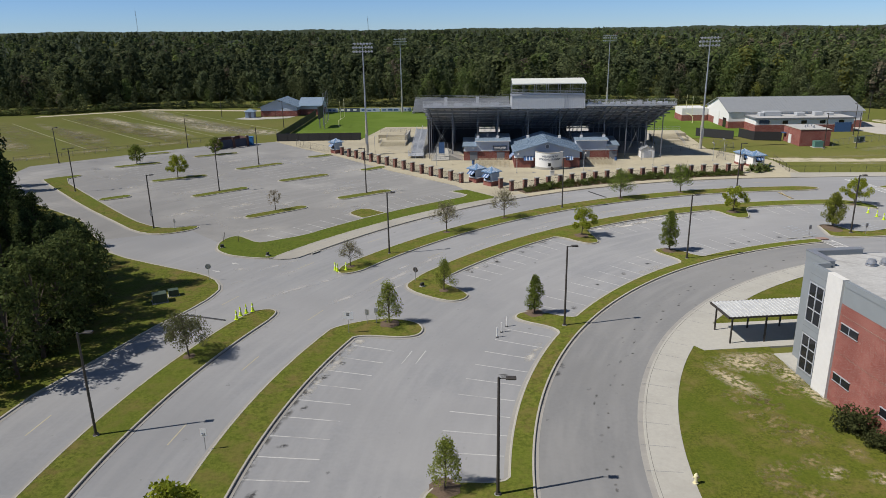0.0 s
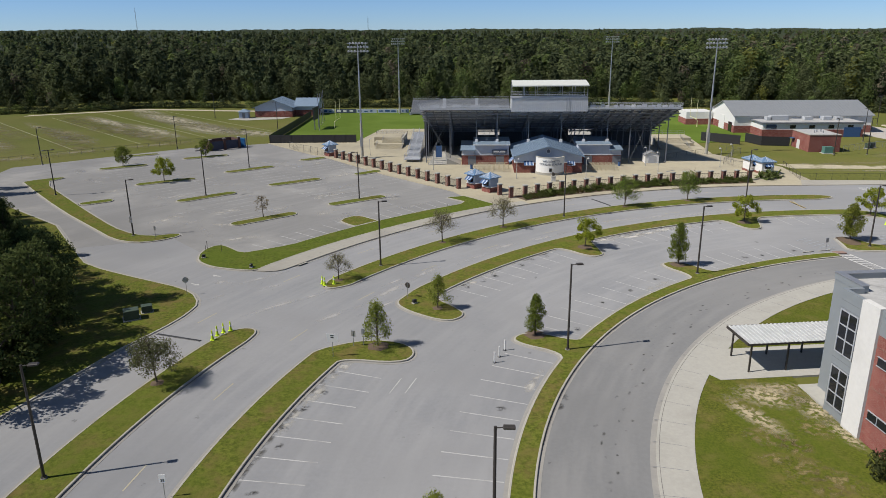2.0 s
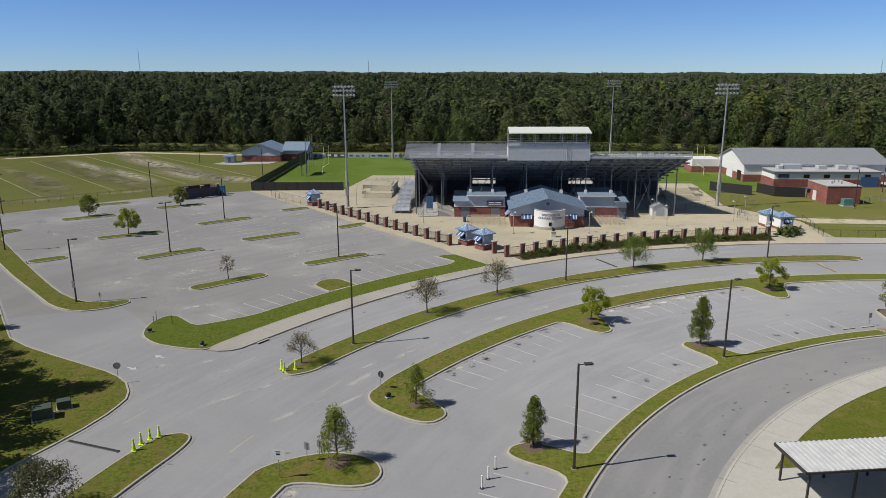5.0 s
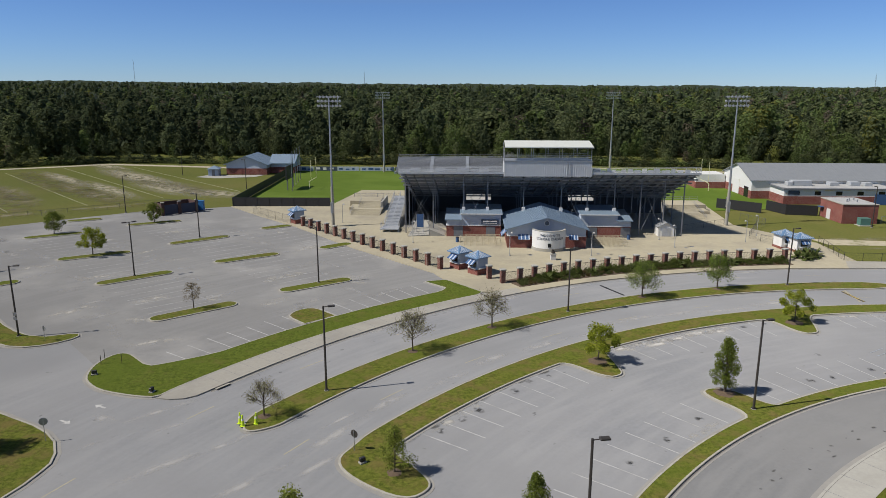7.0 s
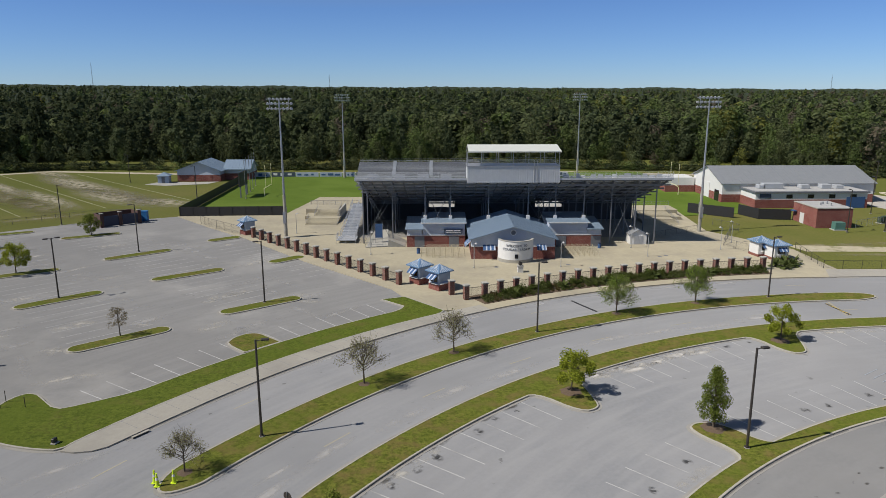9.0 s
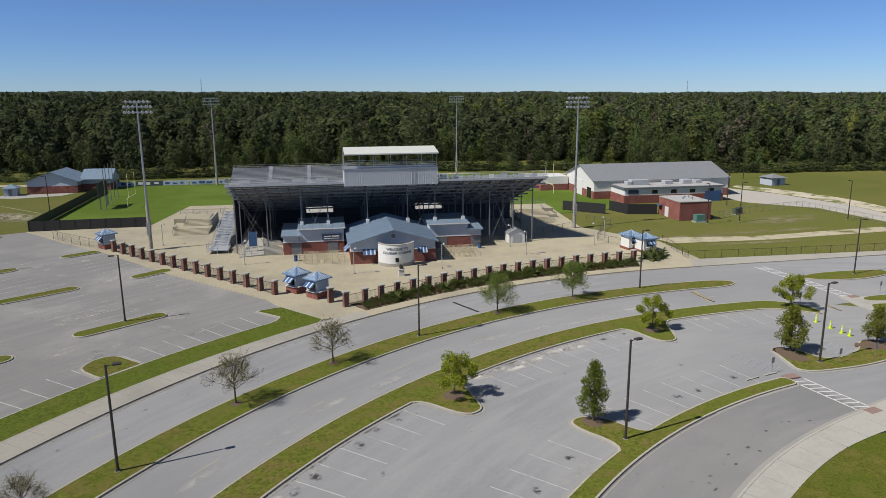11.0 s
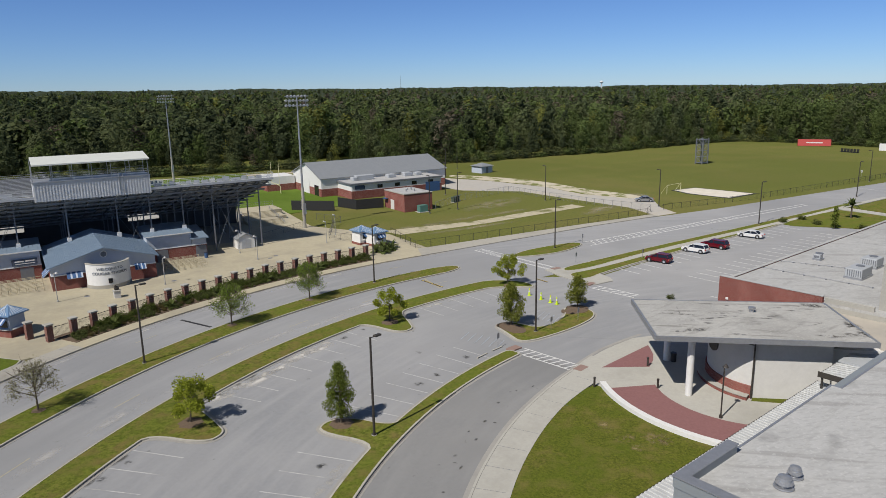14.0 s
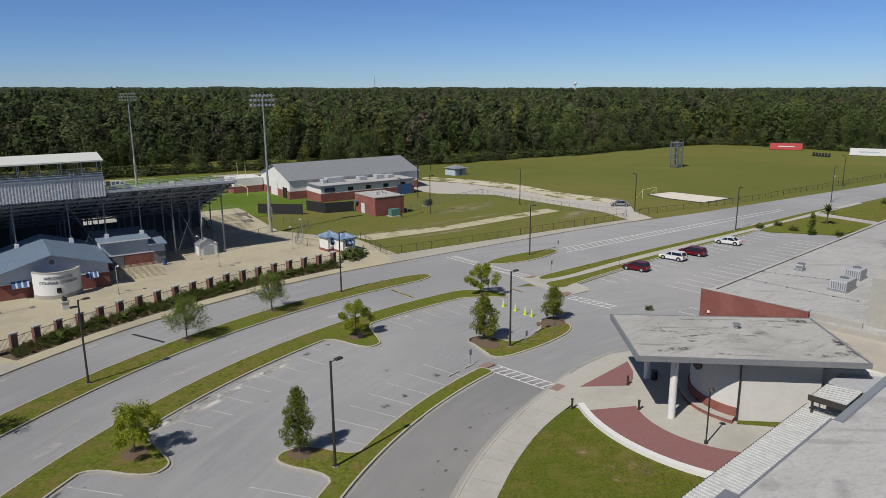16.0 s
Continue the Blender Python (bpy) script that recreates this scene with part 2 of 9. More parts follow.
M_ROOFBLUE = mat("blue_grey_metal_roof", (0.215, 0.285, 0.365), (0.185, 0.250, 0.330), 0.8, 0.15, 0.42, metal=0.1, bump=0.05)
M_ROOFGREY = mat("pale_grey_metal_roof", (0.275, 0.29, 0.305), (0.24, 0.255, 0.27), 0.7, 0.1, 0.5, metal=0.15, bump=0.05)
M_WHITE = mat("white_paint", (0.74, 0.74, 0.72), (0.66, 0.66, 0.64), 2, 0.3, 0.6, bump=0.05)
M_SIDING = mat("pale_blue_siding", (0.46, 0.51, 0.59), (0.41, 0.46, 0.54), 1.5, 0.2, 0.65, bump=0.05)
M_BLUE = mat("blue_cloth", (0.045, 0.11, 0.25), (0.032, 0.08, 0.19), 3, 0.3, 0.7, bump=0.1)
M_GREEN_BOX = mat("green_painted_steel", (0.05, 0.075, 0.05), (0.04, 0.06, 0.04), 4, 0.5, 0.6, bump=0.05)
M_LIME = mat("lime_plastic", (0.62, 0.80, 0.03), (0.55, 0.72, 0.03), 3, 0.5, 0.5, bump=0.0)
M_TRUNK = mat("bark", (0.12, 0.095, 0.07), (0.075, 0.058, 0.042), 8, 1, 0.95, bump=0.8)
M_DARKGLASS = mat("dark_window_glass", (0.012, 0.014, 0.018), (0.016, 0.018, 0.022), 1, 0.1, 0.06, bump=0.0)


def membrane(name, col, dark):
    """A weathered flat roof: broad cloudy stains, thin dark water streaks and a few black spots."""
    m = mat(name, col, tuple(c * 0.87 for c in col), 0.8, 0.10, 0.8, bump=0.06, col3=tuple(c * 0.72 for c in col), cut=(0.46, 0.72), spec=0.3)
    t = m.node_tree
    b = t.nodes["Principled BSDF"]
    now = b.inputs["Base Color"].links[0].from_socket
    pos = t.nodes.new("ShaderNodeNewGeometry").outputs["Position"]
    for scl, turn, scale, lo, hi, k, shade in (((0.16, 1.3, 1.0), 0.70, 0.9, 0.58, 0.68, 0.55, dark), ((0.30, 1.8, 1.0), -0.14, 0.7, 0.58, 0.72, 0.45, dark), ((0.7, 2.0, 1.0), 0.3, 2.2, 0.50, 0.62, 0.40, tuple(c * 0.66 for c in col)), ((1, 1, 1), 0.0, 5.0, 0.56, 0.66, 0.35, tuple(c * 1.22 for c in col)), ((1, 1, 1), 0.0, 0.22, 0.64, 0.74, 0.7, tuple(c * 0.35 for c in col))):
        mp = t.nodes.new("ShaderNodeMapping")
        mp.vector_type = "TEXTURE"
        mp.inputs["Rotation"].default_value = (0, 0, -turn)
        mp.inputs["Scale"].default_value = tuple(1 / q for q in scl)
        t.links.new(pos, mp.inputs["Vector"])
        n = t.nodes.new("ShaderNodeTexNoise")
        n.inputs["Scale"].default_value, n.inputs["Detail"].default_value = scale, 6.0
        t.links.new(mp.outputs["Vector"], n.inputs["Vector"])
        r = t.nodes.new("ShaderNodeMapRange")
        r.inputs["From Min"].default_value, r.inputs["From Max"].default_value, r.inputs["To Max"].default_value = lo, hi, k
        t.links.new(n.outputs["Fac"], r.inputs["Value"])
        x = t.nodes.new("ShaderNodeMix")
        x.data_type = "RGBA"
        t.links.new(r.outputs["Result"], x.inputs["Factor"])
        t.links.new(now, x.inputs[6])
        x.inputs[7].default_value = (*shade, 1)
        now = x.outputs[2]
    t.links.new(now, b.inputs["Base Color"])
    return m


M_FLATROOF = membrane("flat_roof_membrane", (0.455, 0.455, 0.445), (0.26, 0.255, 0.245))
M_CANOPYROOF = membrane("weathered_canopy_roof", (0.440, 0.434, 0.410), (0.15, 0.143, 0.128))
M_NEWPAINT = mat("fresh_road_paint", (0.66, 0.66, 0.64), (0.52, 0.52, 0.51), 5.0, 0.4, 0.8, bump=0.05)
M_REDPAVE = mat("red_pavers", (0.228, 0.110, 0.108), (0.18, 0.085, 0.083), 4, 0.3, 0.85, bump=0.2)


def translucent(m, share=0.35):
    """Leaves let some light through."""
    t = m.node_tree
    b = t.nodes["Principled BSDF"]
    tr = t.nodes.new("ShaderNodeBsdfTranslucent")
    t.links.new(b.inputs["Base Color"].links[0].from_socket, tr.inputs["Color"])
    x = t.nodes.new("ShaderNodeMixShader")
    x.inputs[0].default_value = share
    t.links.new(b.outputs[0], x.inputs[1])
    t.links.new(tr.outputs[0], x.inputs[2])
    t.links.new(x.outputs[0], t.nodes["Material Output"].inputs["Surface"])
    return m


def leafmat(name, a, b2, island=0.35):
    return translucent(mat(name, a, b2, 1.2, 0.3, 0.85, bump=0.0, amount=0.6, spec=0.1, island=island))


L_OAK = leafmat("oak_leaves", (0.185, 0.225, 0.042), (0.108, 0.140, 0.026), 0.45)
L_MAPLE = leafmat("maple_leaves", (0.335, 0.365, 0.040), (0.190, 0.230, 0.024), 0.45)
L_CRAPE = leafmat("crape_leaves", (0.285, 0.268, 0.145), (0.205, 0.198, 0.095))
L_WOOD = leafmat("wood_leaves", (0.108, 0.134, 0.042), (0.058, 0.078, 0.025), 0.45)
L_WOOD2 = leafmat("wood_pine_needles", (0.060, 0.082, 0.028), (0.038, 0.056, 0.020), 0.4)
L_PINES = leafmat("forest_pine_needles", (0.066, 0.082, 0.044), (0.048, 0.062, 0.034), 0.25)
L_BUSH = leafmat("shrub_leaves", (0.128, 0.146, 0.050), (0.076, 0.092, 0.031), 0.4)


# ---- mesh helpers ----
def obj(name, bm, material, parent=None, label=""):
    me = bpy.data.meshes.new(name)
    bm.to_mesh(me)
    bm.free()
    for m in (material if isinstance(material, (list, tuple)) else [material]):
        me.materials.append(m)
    ob = new(name, me)
    if parent:
        ob.parent = parent
    if label:
        ob["label"] = label
    return ob


def part(name, bm, material, parent, label=""):
    return obj(name, bm, material, parent, label)


def empty(name, m=None):
    e = new(name)
    if m is not None:
        e.matrix_basis = m
    return e


def raw(name, verts, faces, material, parent=None, slots=None):
    me = bpy.data.meshes.new(name)
    me.from_pydata([tuple(v) for v in verts], [], [tuple(f) for f in faces])
    for m in (material if isinstance(material, (list, tuple)) else [material]):
        me.materials.append(m)
    if slots is not None:
        me.polygons.foreach_set("material_index", slots)
    me.update()
    ob = new(name, me)
    if parent:
        ob.parent = parent
    return ob


def box(bm, x0, x1, y0, y1, z0, z1, m=None):
    vs = [bm.verts.new((m @ Vector(p)) if m else p) for p in
          ((x0, y0, z0), (x1, y0, z0), (x1, y1, z0), (x0, y1, z0), (x0, y0, z1), (x1, y0, z1), (x1, y1, z1), (x0, y1, z1))]
    for f in ((3, 2, 1, 0), (4, 5, 6, 7), (0, 1, 5, 4), (1, 2, 6, 5), (2, 3, 7, 6), (3, 0, 4, 7)):
        bm.faces.new([vs[i] for i in f])
    return bm


def boxes(*rows, m=None):
    bm = bmesh.new()
    for r in rows:
        box(bm, *r, m=m)
    return bm


def prism(bm, pts, z0, z1):
    """Upright solid on an outline; z1 may be a function of x, y."""
    top = z1 if callable(z1) else (lambda x, y: z1)
    a = [bm.verts.new((x, y, z0)) for x, y in pts]
    b = [bm.verts.new((x, y, top(x, y))) for x, y in pts]
    n = len(pts)
    bm.faces.new(b)
    bm.faces.new(a[::-1])
    for i in range(n):
        bm.faces.new((a[i], a[(i + 1) % n], b[(i + 1) % n], b[i]))
    bmesh.ops.recalc_face_normals(bm, faces=bm.faces)
    return bm


def rod(bm, p, q, r0, r1=None, n=8):
    r1 = r0 if r1 is None else r1
    p, q = Vector(p), Vector(q)
    d = (q - p).normalized()
    u = d.orthogonal().normalized()
    w = d.cross(u)
    rings = []
    for c, r in ((p, r0), (q, r1)):
        rings.append([bm.verts.new(c + r * (math.cos(2 * math.pi * i / n) * u + math.sin(2 * math.pi * i / n) * w)) for i in range(n)])
    for i in range(n):
        bm.faces.new((rings[0][i], rings[0][(i + 1) % n], rings[1][(i + 1) % n], rings[1][i]))
    bm.faces.new(rings[0][::-1])
    bm.faces.new(rings[1])
    return bm


def rods(*rows, n=8):
    bm = bmesh.new()
    for p, q, r in rows:
        rod(bm, p, q, r, n=n)
    return bm


def quadslab(bm, q, t):
    """A slab on four points, t thick upwards."""
    vv = [bm.verts.new(p) for p in q] + [bm.verts.new((x, y, z + t)) for x, y, z in q]
    for f in ((3, 2, 1, 0), (4, 5, 6, 7), (0, 1, 5, 4), (1, 2, 6, 5), (2, 3, 7, 6), (3, 0, 4, 7)):
        bm.faces.new([vv[i] for i in f])
    bmesh.ops.recalc_face_normals(bm, faces=bm.faces)
    return bm


# ---- the ring of roads: one centre, radii outwards ----
CX, CY = 69.25, 43.05
R_WALK, R_DRIVE, R_S0, R_S1, R_M0, R_M1, R_N0, R_N1, R_OUT, R_PATH = 52.4, 55.15, 63.5, 65.4, 85.1, 88.6, 96.4, 100.2, 109.0, 111.4


def pol(a, r):
    """A place on the ring: past 180 degrees and below 90 the roads run on straight."""
    if a > 180:
        return (CX - r, CY - radians(a - 180) * 90)
    if a < 90:
        return (CX + radians(90 - a) * 100, CY + r)
    return (CX + r * math.cos(radians(a)), CY + r * math.sin(radians(a)))


def arc(r, a0, a1, step=1.5):
    n = max(1, int(abs(a1 - a0) / step))
    return [pol(a0 + (a1 - a0) * i / n, r) for i in range(n + 1)]


def sweep(table, a0, a1, off=0.0, step=1.5):
    """Like arc(), but the radius changes with the angle as the table says."""
    n = max(1, int(abs(a1 - a0) / step))
    return [pol(a0 + (a1 - a0) * i / n, off + float(np.interp(a0 + (a1 - a0) * i / n, [p[0] for p in table], [p[1] for p in table]))) for i in range(n + 1)]


EDGE_LAWN = ((100, 53.1), (113, 53.05), (123, 52.6), (137, 52.15), (205, 52.2))
EDGE_DRIVE = ((90, 58.2), (98, 57.7), (105, 56.6), (112, 56.1), (125, 55.55), (140, 55.1), (156, 55.0), (205, 55.05))
EDGE_OUT = ((88, 109.0), (118, 109.0), (128, 108.7), (136, 108.4), (146, 108.0), (150, 108.0))


def rounded(pts, turns=2):
    """Cuts the corners of a closed outline."""
    for _ in range(turns):
        out = []
        for i, p in enumerate(pts):
            q = pts[(i + 1) % len(pts)]
            out += [(p[0] * 0.75 + q[0] * 0.25, p[1] * 0.75 + q[1] * 0.25), (p[0] * 0.25 + q[0] * 0.75, p[1] * 0.25 + q[1] * 0.75)]
        pts = out
    return pts


def area(pts):
    return 0.5 * sum(p[0] * q[1] - q[0] * p[1] for p, q in zip(pts, pts[1:] + pts[:1]))


def inset(pts, d):
    out, n = [], len(pts)
    for i in range(n):
        a, b, c = Vector(pts[i - 1]), Vector(pts[i]), Vector(pts[(i + 1) % n])
        u, w = (b - a), (c - b)
        u, w = (u.normalized() if u.length > 1e-6 else w.normalized()), (w.normalized() if w.length > 1e-6 else u.normalized())
        k = Vector((-(u.y + w.y), u.x + w.x))
        k = k.normalized() if k.length > 1e-6 else Vector((-u.y, u.x))
        out.append(tuple(b + k * d))
    return out


def slab(name, pts, z0, z1, material, kind="structure", label="", category=""):
    ob = obj(name, prism(bmesh.new(), pts, z0, z1), material)
    return tagged(ob, label, category, "", kind)


def band(inner, outer, z0, z1):
    """A flat ring between two outlines of as many points."""
    bm = bmesh.new()
    n = len(inner)
    lo, hi = [bm.verts.new((x, y, z1)) for x, y in inner], [bm.verts.new((x, y, z1)) for x, y in outer]
    dn = [bm.verts.new((x, y, z0)) for x, y in outer]
    for i in range(n):
        j = (i + 1) % n
        bm.faces.new((lo[i], hi[i], hi[j], lo[j]))
        bm.faces.new((hi[i], dn[i], dn[j], hi[j]))
    bmesh.ops.recalc_face_normals(bm, faces=bm.faces)
    return bm


def island(pts, label="grass-covered traffic island with a pale concrete kerb", turf=None, smooth=2):
    """A kerbed island: a thing of a kerb and its turf."""
    pts = rounded(pts, smooth) if smooth else pts
    if area(pts) < 0:
        pts = pts[::-1]
    inner = inset(pts, 0.17)
    top = inset(pts, 0.03)
    e = empty("traffic_island")
    bm = bmesh.new()
    n = len(pts)
    loops = [[bm.verts.new((x, y, z)) for x, y in ring] for ring, z in ((pts, -0.02), (pts, 0.14), (top, 0.165), (inner, 0.165), (inner, 0.05))]
    for a, b in zip(loops, loops[1:]):
        for i in range(n):
            bm.faces.new((a[i], a[(i + 1) % n], b[(i + 1) % n], b[i]))
    part("kerb", bm, M_KERB, e)
    part("gutter", band(pts, inset(pts, -0.33), -0.05, 0.018), M_GUTTER, e, "flat pale concrete gutter")
    bm = bmesh.new()
    prism(bm, inset(pts, 0.16), 0.0, 0.15)
    part("turf", bm, turf or M_TURF, e)
    return tagged(e, label, "traffic island", "kerbed islands")


# ---- ground ----
def fall(x, y):
    """The land outside the site tilts gently."""
    d = math.hypot(x - 40, y - 150)
    k = min(1, max(0, (d - 330) / 500))
    return -0.0078 * (0.956 * x - 0.292 * y) * k + 0.0055 * max(0, d - 330)


def make_ground():
    radii = [0, 60, 120, 200, 280, 330, 400, 500, 650, 850, 1100, 1500, 2000, 2800, 3600, 4600]
    n = 72
    verts, faces = [(40, 150, -0.03)], []
    for r in radii[1:]:
        for i in range(n):
            x, y = 40 + r * math.cos(2 * math.pi * i / n), 150 + r * math.sin(2 * math.pi * i / n)
            verts.append((x, y, -0.03 + fall(x, y)))
    for i in range(n):
        faces.append((0, 1 + i, 1 + (i + 1) % n))
    for k in range(len(radii) - 2):
        for i in range(n):
            a, b = 1 + k * n + i, 1 + k * n + (i + 1) % n
            faces.append((a, a + n, b + n, b))
    return tagged(raw("ground", verts, faces, M_FIELD), "dry yellow-green grassland reaching to the horizon", "ground", "", "structure")


make_ground()
ring_road = slab("road", arc(R_DRIVE - 0.1, 240, 90) + arc(R_OUT + 0.1, 88, 240), -0.2, 0.0, M_ASPHALT, label="curved grey asphalt roads and parking bays", category="road")
east_road = slab("road_east", [(72, 128.0), (110, 131.5), (200, 136.6), (600, 148.0), (600, 161), (240, 150.2), (150, 151.6), (120, 153.8), (69.5, 152.3)], -0.2, 0.004, M_ASPHALT, label="straight grey asphalt road with white markings", category="road")
slab("junction", [(-24, 96.2), (-20.5, 100), (-30, 112), (-46, 118), (-64, 116), (-66, 106), (-54, 96), (-45, 90), (-34, 82), (-30, 82)], -0.2, 0.004, M_ASPHALT, label="grey asphalt junction before the parking lot", category="road")
west_lot = slab("parking_lot_west", [(-32, 104)] + arc(116.2, 146, 124) + [(-2, 144), (-3.0, 146.2), (-19.0, 163.6), (-35.2, 183.6), (-46.6, 195.6), (-59, 210), (-67, 206), (-79, 202), (-90, 192.5), (-102, 181), (-112, 172), (-108, 152), (-75, 122), (-59, 106.5), (-46, 112), (-38, 104)], -0.2, 0.008, M_ASPHALT_OLD, label="worn pale asphalt parking lot with faded bay lines", category="parking lot")
east_lot = slab("parking_lot_east", [(70, 98), (76, 96), (124, 103), (152, 119), (146, 132), (100, 126), (84, 123.5), (72, 131), (60, 107)], -0.2, 0.012, M_ASPHALT, label="grey asphalt parking lot beside the school", category="parking lot")
slab("pavement_outer", [(-27.9, 96.6), (-26.6, 96.35), (-25.2, 96.6), (-24.2, 97.3)] + sweep(EDGE_OUT, 148.9, 122) + arc(R_PATH, 122, 150.2), -0.2, 0.14, M_PAVE_OLD, label="pale concrete pavement along the road", category="pavement")
slab("pavement_inner", sweep(EDGE_LAWN, 240, 100) + sweep(EDGE_DRIVE, 100, 240), -0.2, 0.15, M_CONCRETE, label="wide pale concrete pavement with joints", category="pavement")
slab("plaza", sweep(EDGE_OUT, 122.4, 90) + [(72, 157), (72, 172), (62, 190), (64, 215), (48, 215), (48, 184), (-14, 184), (-14, 240), (-30, 240), (-34, 211), (-59.4, 209.6), (-47, 195.4), (-35.6, 183.4), (-19.5, 163.4), (-3.0, 145.8), (-1.2, 142.2), (4.9, 135.2)], -0.2, 0.13, M_PLAZA, label="warm pale concrete stadium forecourt", category="plaza")
slab("drive", sweep(EDGE_DRIVE, 240, 104, -0.1) + arc(R_S0 + 0.08, 104, 240), -0.2, 0.006, M_ASPHALT_DRIVE, label="darker asphalt drive along the pavement", category="road")
slab("gutter_inner", sweep(EDGE_DRIVE, 240, 90, -0.02) + sweep(EDGE_DRIVE, 90, 240, 0.45), -0.1, 0.018, M_GUTTER, label="flat concrete gutter along the pavement", category="gutter")
slab("gutter_outer", sweep(EDGE_OUT, 149, 88, 0.02) + sweep(EDGE_OUT, 88, 149, -0.5), -0.1, 0.018, M_GUTTER, label="flat concrete gutter along the pavement", category="gutter")
slab("kerb_joint", sweep(EDGE_DRIVE, 240, 104, -0.24) + sweep(EDGE_DRIVE, 104, 240, -0.20), -0.1, 0.1535, M_SHADE_GRIME, label="dark joint between pavement and kerb", category="joint")
# lawn inside the ring
slab("lawn", sweep(EDGE_LAWN, 240, 108, 0.02) + [(54.6, 93.6), (53.6, 88), (54.5, 78), (44, 76.5), (31, 74), (31, 60), (36, 20), (30, -37)], -0.2, 0.12, M_LAWN, label="patchy green and straw-coloured lawn", category="lawn")
# These dark strips paint in the kerb's shade, with some grime.
slab("gutter_grime", sweep(EDGE_OUT, 149, 90, -0.01) + sweep(EDGE_OUT, 90, 149, -0.26), -0.1, 0.023, M_SHADE_GRIME, label="dark line of painted kerb shade and grime", category="gutter")
slab("gutter_grime", arc(R_S0 - 0.01, 168, 116) + arc(R_S0 - 0.15, 116, 168), -0.1, 0.023, M_SHADE_GRIME, label="dark line of painted kerb shade and grime", category="gutter")

# Shade painted as strips beside kerb faces turned from the sun.
for r, a0, a1 in ((R_N0, 149, 93), (R_N0, 220, 162), (R_M0, 146, 133), (R_M0, 122, 110), (R_M0, 200, 163)):
    slab("gutter_grime", arc(r - 0.01, a0, a1) + arc(r - 0.13, a1, a0), -0.1, 0.023, M_SHADE_GRIME, label="dark line of painted kerb shade and grime", category="gutter")


def bulb_in(a, w=1.25):
    """Outline points where a strip swells inwards round a tree; angles fall along the strip."""
    return [pol(a + w, R_M0), pol(a + w * 0.95, 79.3), pol(a - w * 0.3, 78.7), pol(a - w, 80.3), pol(a - 2.4 * w, R_M0)]


def bulb_out(a, w=1.5):
    return [pol(a + w, R_S1), pol(a + w, 71.0), pol(a, 71.6), pol(a - w, 70.0), pol(a - w, R_S1)]


STRIP = "long curved grass strip with a concrete kerb"
island(arc(R_M0, 240, 162.5) + [pol(161.2, R_M0), pol(160.4, 79.2), pol(158.6, 78.6), pol(157.2, 80.8), pol(157.8, 85.0)] + arc(R_M1, 160.5, 240), STRIP)
island([pol(149.2, R_M1 - 0.3), pol(151.2, 88.0), pol(152.2, 84.8), pol(152.5, 79.6), pol(150.6, 78.7), pol(149.6, 80.3), pol(148.6, R_M0)] + arc(R_M0, 147, 132) + bulb_in(129.1)
       + arc(R_M0, 125, 109.5) + bulb_in(106.6) + arc(R_M0, 102, 92) + [(69.8, 126.0), (71.6, 124.2), (72.4, 127.0), (70.5, 130.0)] + arc(R_M1, 91, 148), STRIP)
island(arc(R_N0, 240, 161) + [pol(159.6, 96.9), pol(159.3, 98.3), pol(160.0, 99.8)] + arc(R_N1, 162, 240), STRIP)
island([pol(150.0, R_N0), pol(151.3, 97.6), pol(151.2, 99.0), pol(149.8, R_N1)] + arc(R_N1, 148, 92) + [(69.0, 142.4), (69.0, 140.6)] + arc(R_N0, 92, 149), STRIP)
island(arc(R_S0, 240, 104.5) + arc(R_S1, 104.5, 122, 1.5) + bulb_out(125.2)[::-1] + arc(R_S1, 129, 149) + bulb_out(152.0)[::-1] + arc(R_S1, 156, 176.5) + bulb_out(179.6)[::-1] + arc(R_S1, 183, 240), STRIP)
island([(55.3, 106.9), (62, 107.2), (67.2, 108.3), (70.0, 109.8), (70.9, 112.1), (70, 114.2), (68.2, 114.4), (66.2, 111.5), (60.6, 109.6), (59.4, 113.2), (58.0, 114.3), (56.4, 113.9), (55.9, 110.5)])
# beside the west lot
island(arc(R_PATH - 0.1, 150.0, 125.5) + [(5.0, 134.8), (5.1, 135.0), (5.0, 135.2), (-0.5, 141.5), (-0.8, 141.6), (-1.1, 141.6), (-3.9, 140.5), (-4.1, 140.3), (-4.0, 140.1), (-0.8, 137.1), (-0.7, 136.9)] + arc(116, 127.5, 145.5) + [(-31.0, 105.4), (-32.6, 104.6), (-35.2, 107.1), (-36.3, 108.1), (-37.5, 108.3), (-38.4, 107.1), (-38.7, 105.2), (-38.5, 103.2), (-37.8, 101.1), (-36.7, 99.7), (-34.8, 98.2), (-32.6, 97.4), (-30.0, 96.8), (-28.0, 96.7)], "broad grass strip with a rounded kerbed nose", M_TURF_GREEN, 1)
island([(-98.2, 155.4), (-97.0, 153.2), (-74.2, 129.0), (-60.9, 116.4), (-55.5, 111.2), (-51, 109.2), (-47.5, 110.4), (-45.2, 113.2), (-46.2, 114.8), (-50.5, 112.8), (-56, 115.7), (-62.6, 122.0), (-77.4, 137.6), (-93.0, 154.4), (-90.8, 158.8), (-92.2, 160.4)], "angled grass strip with a concrete kerb", smooth=1)
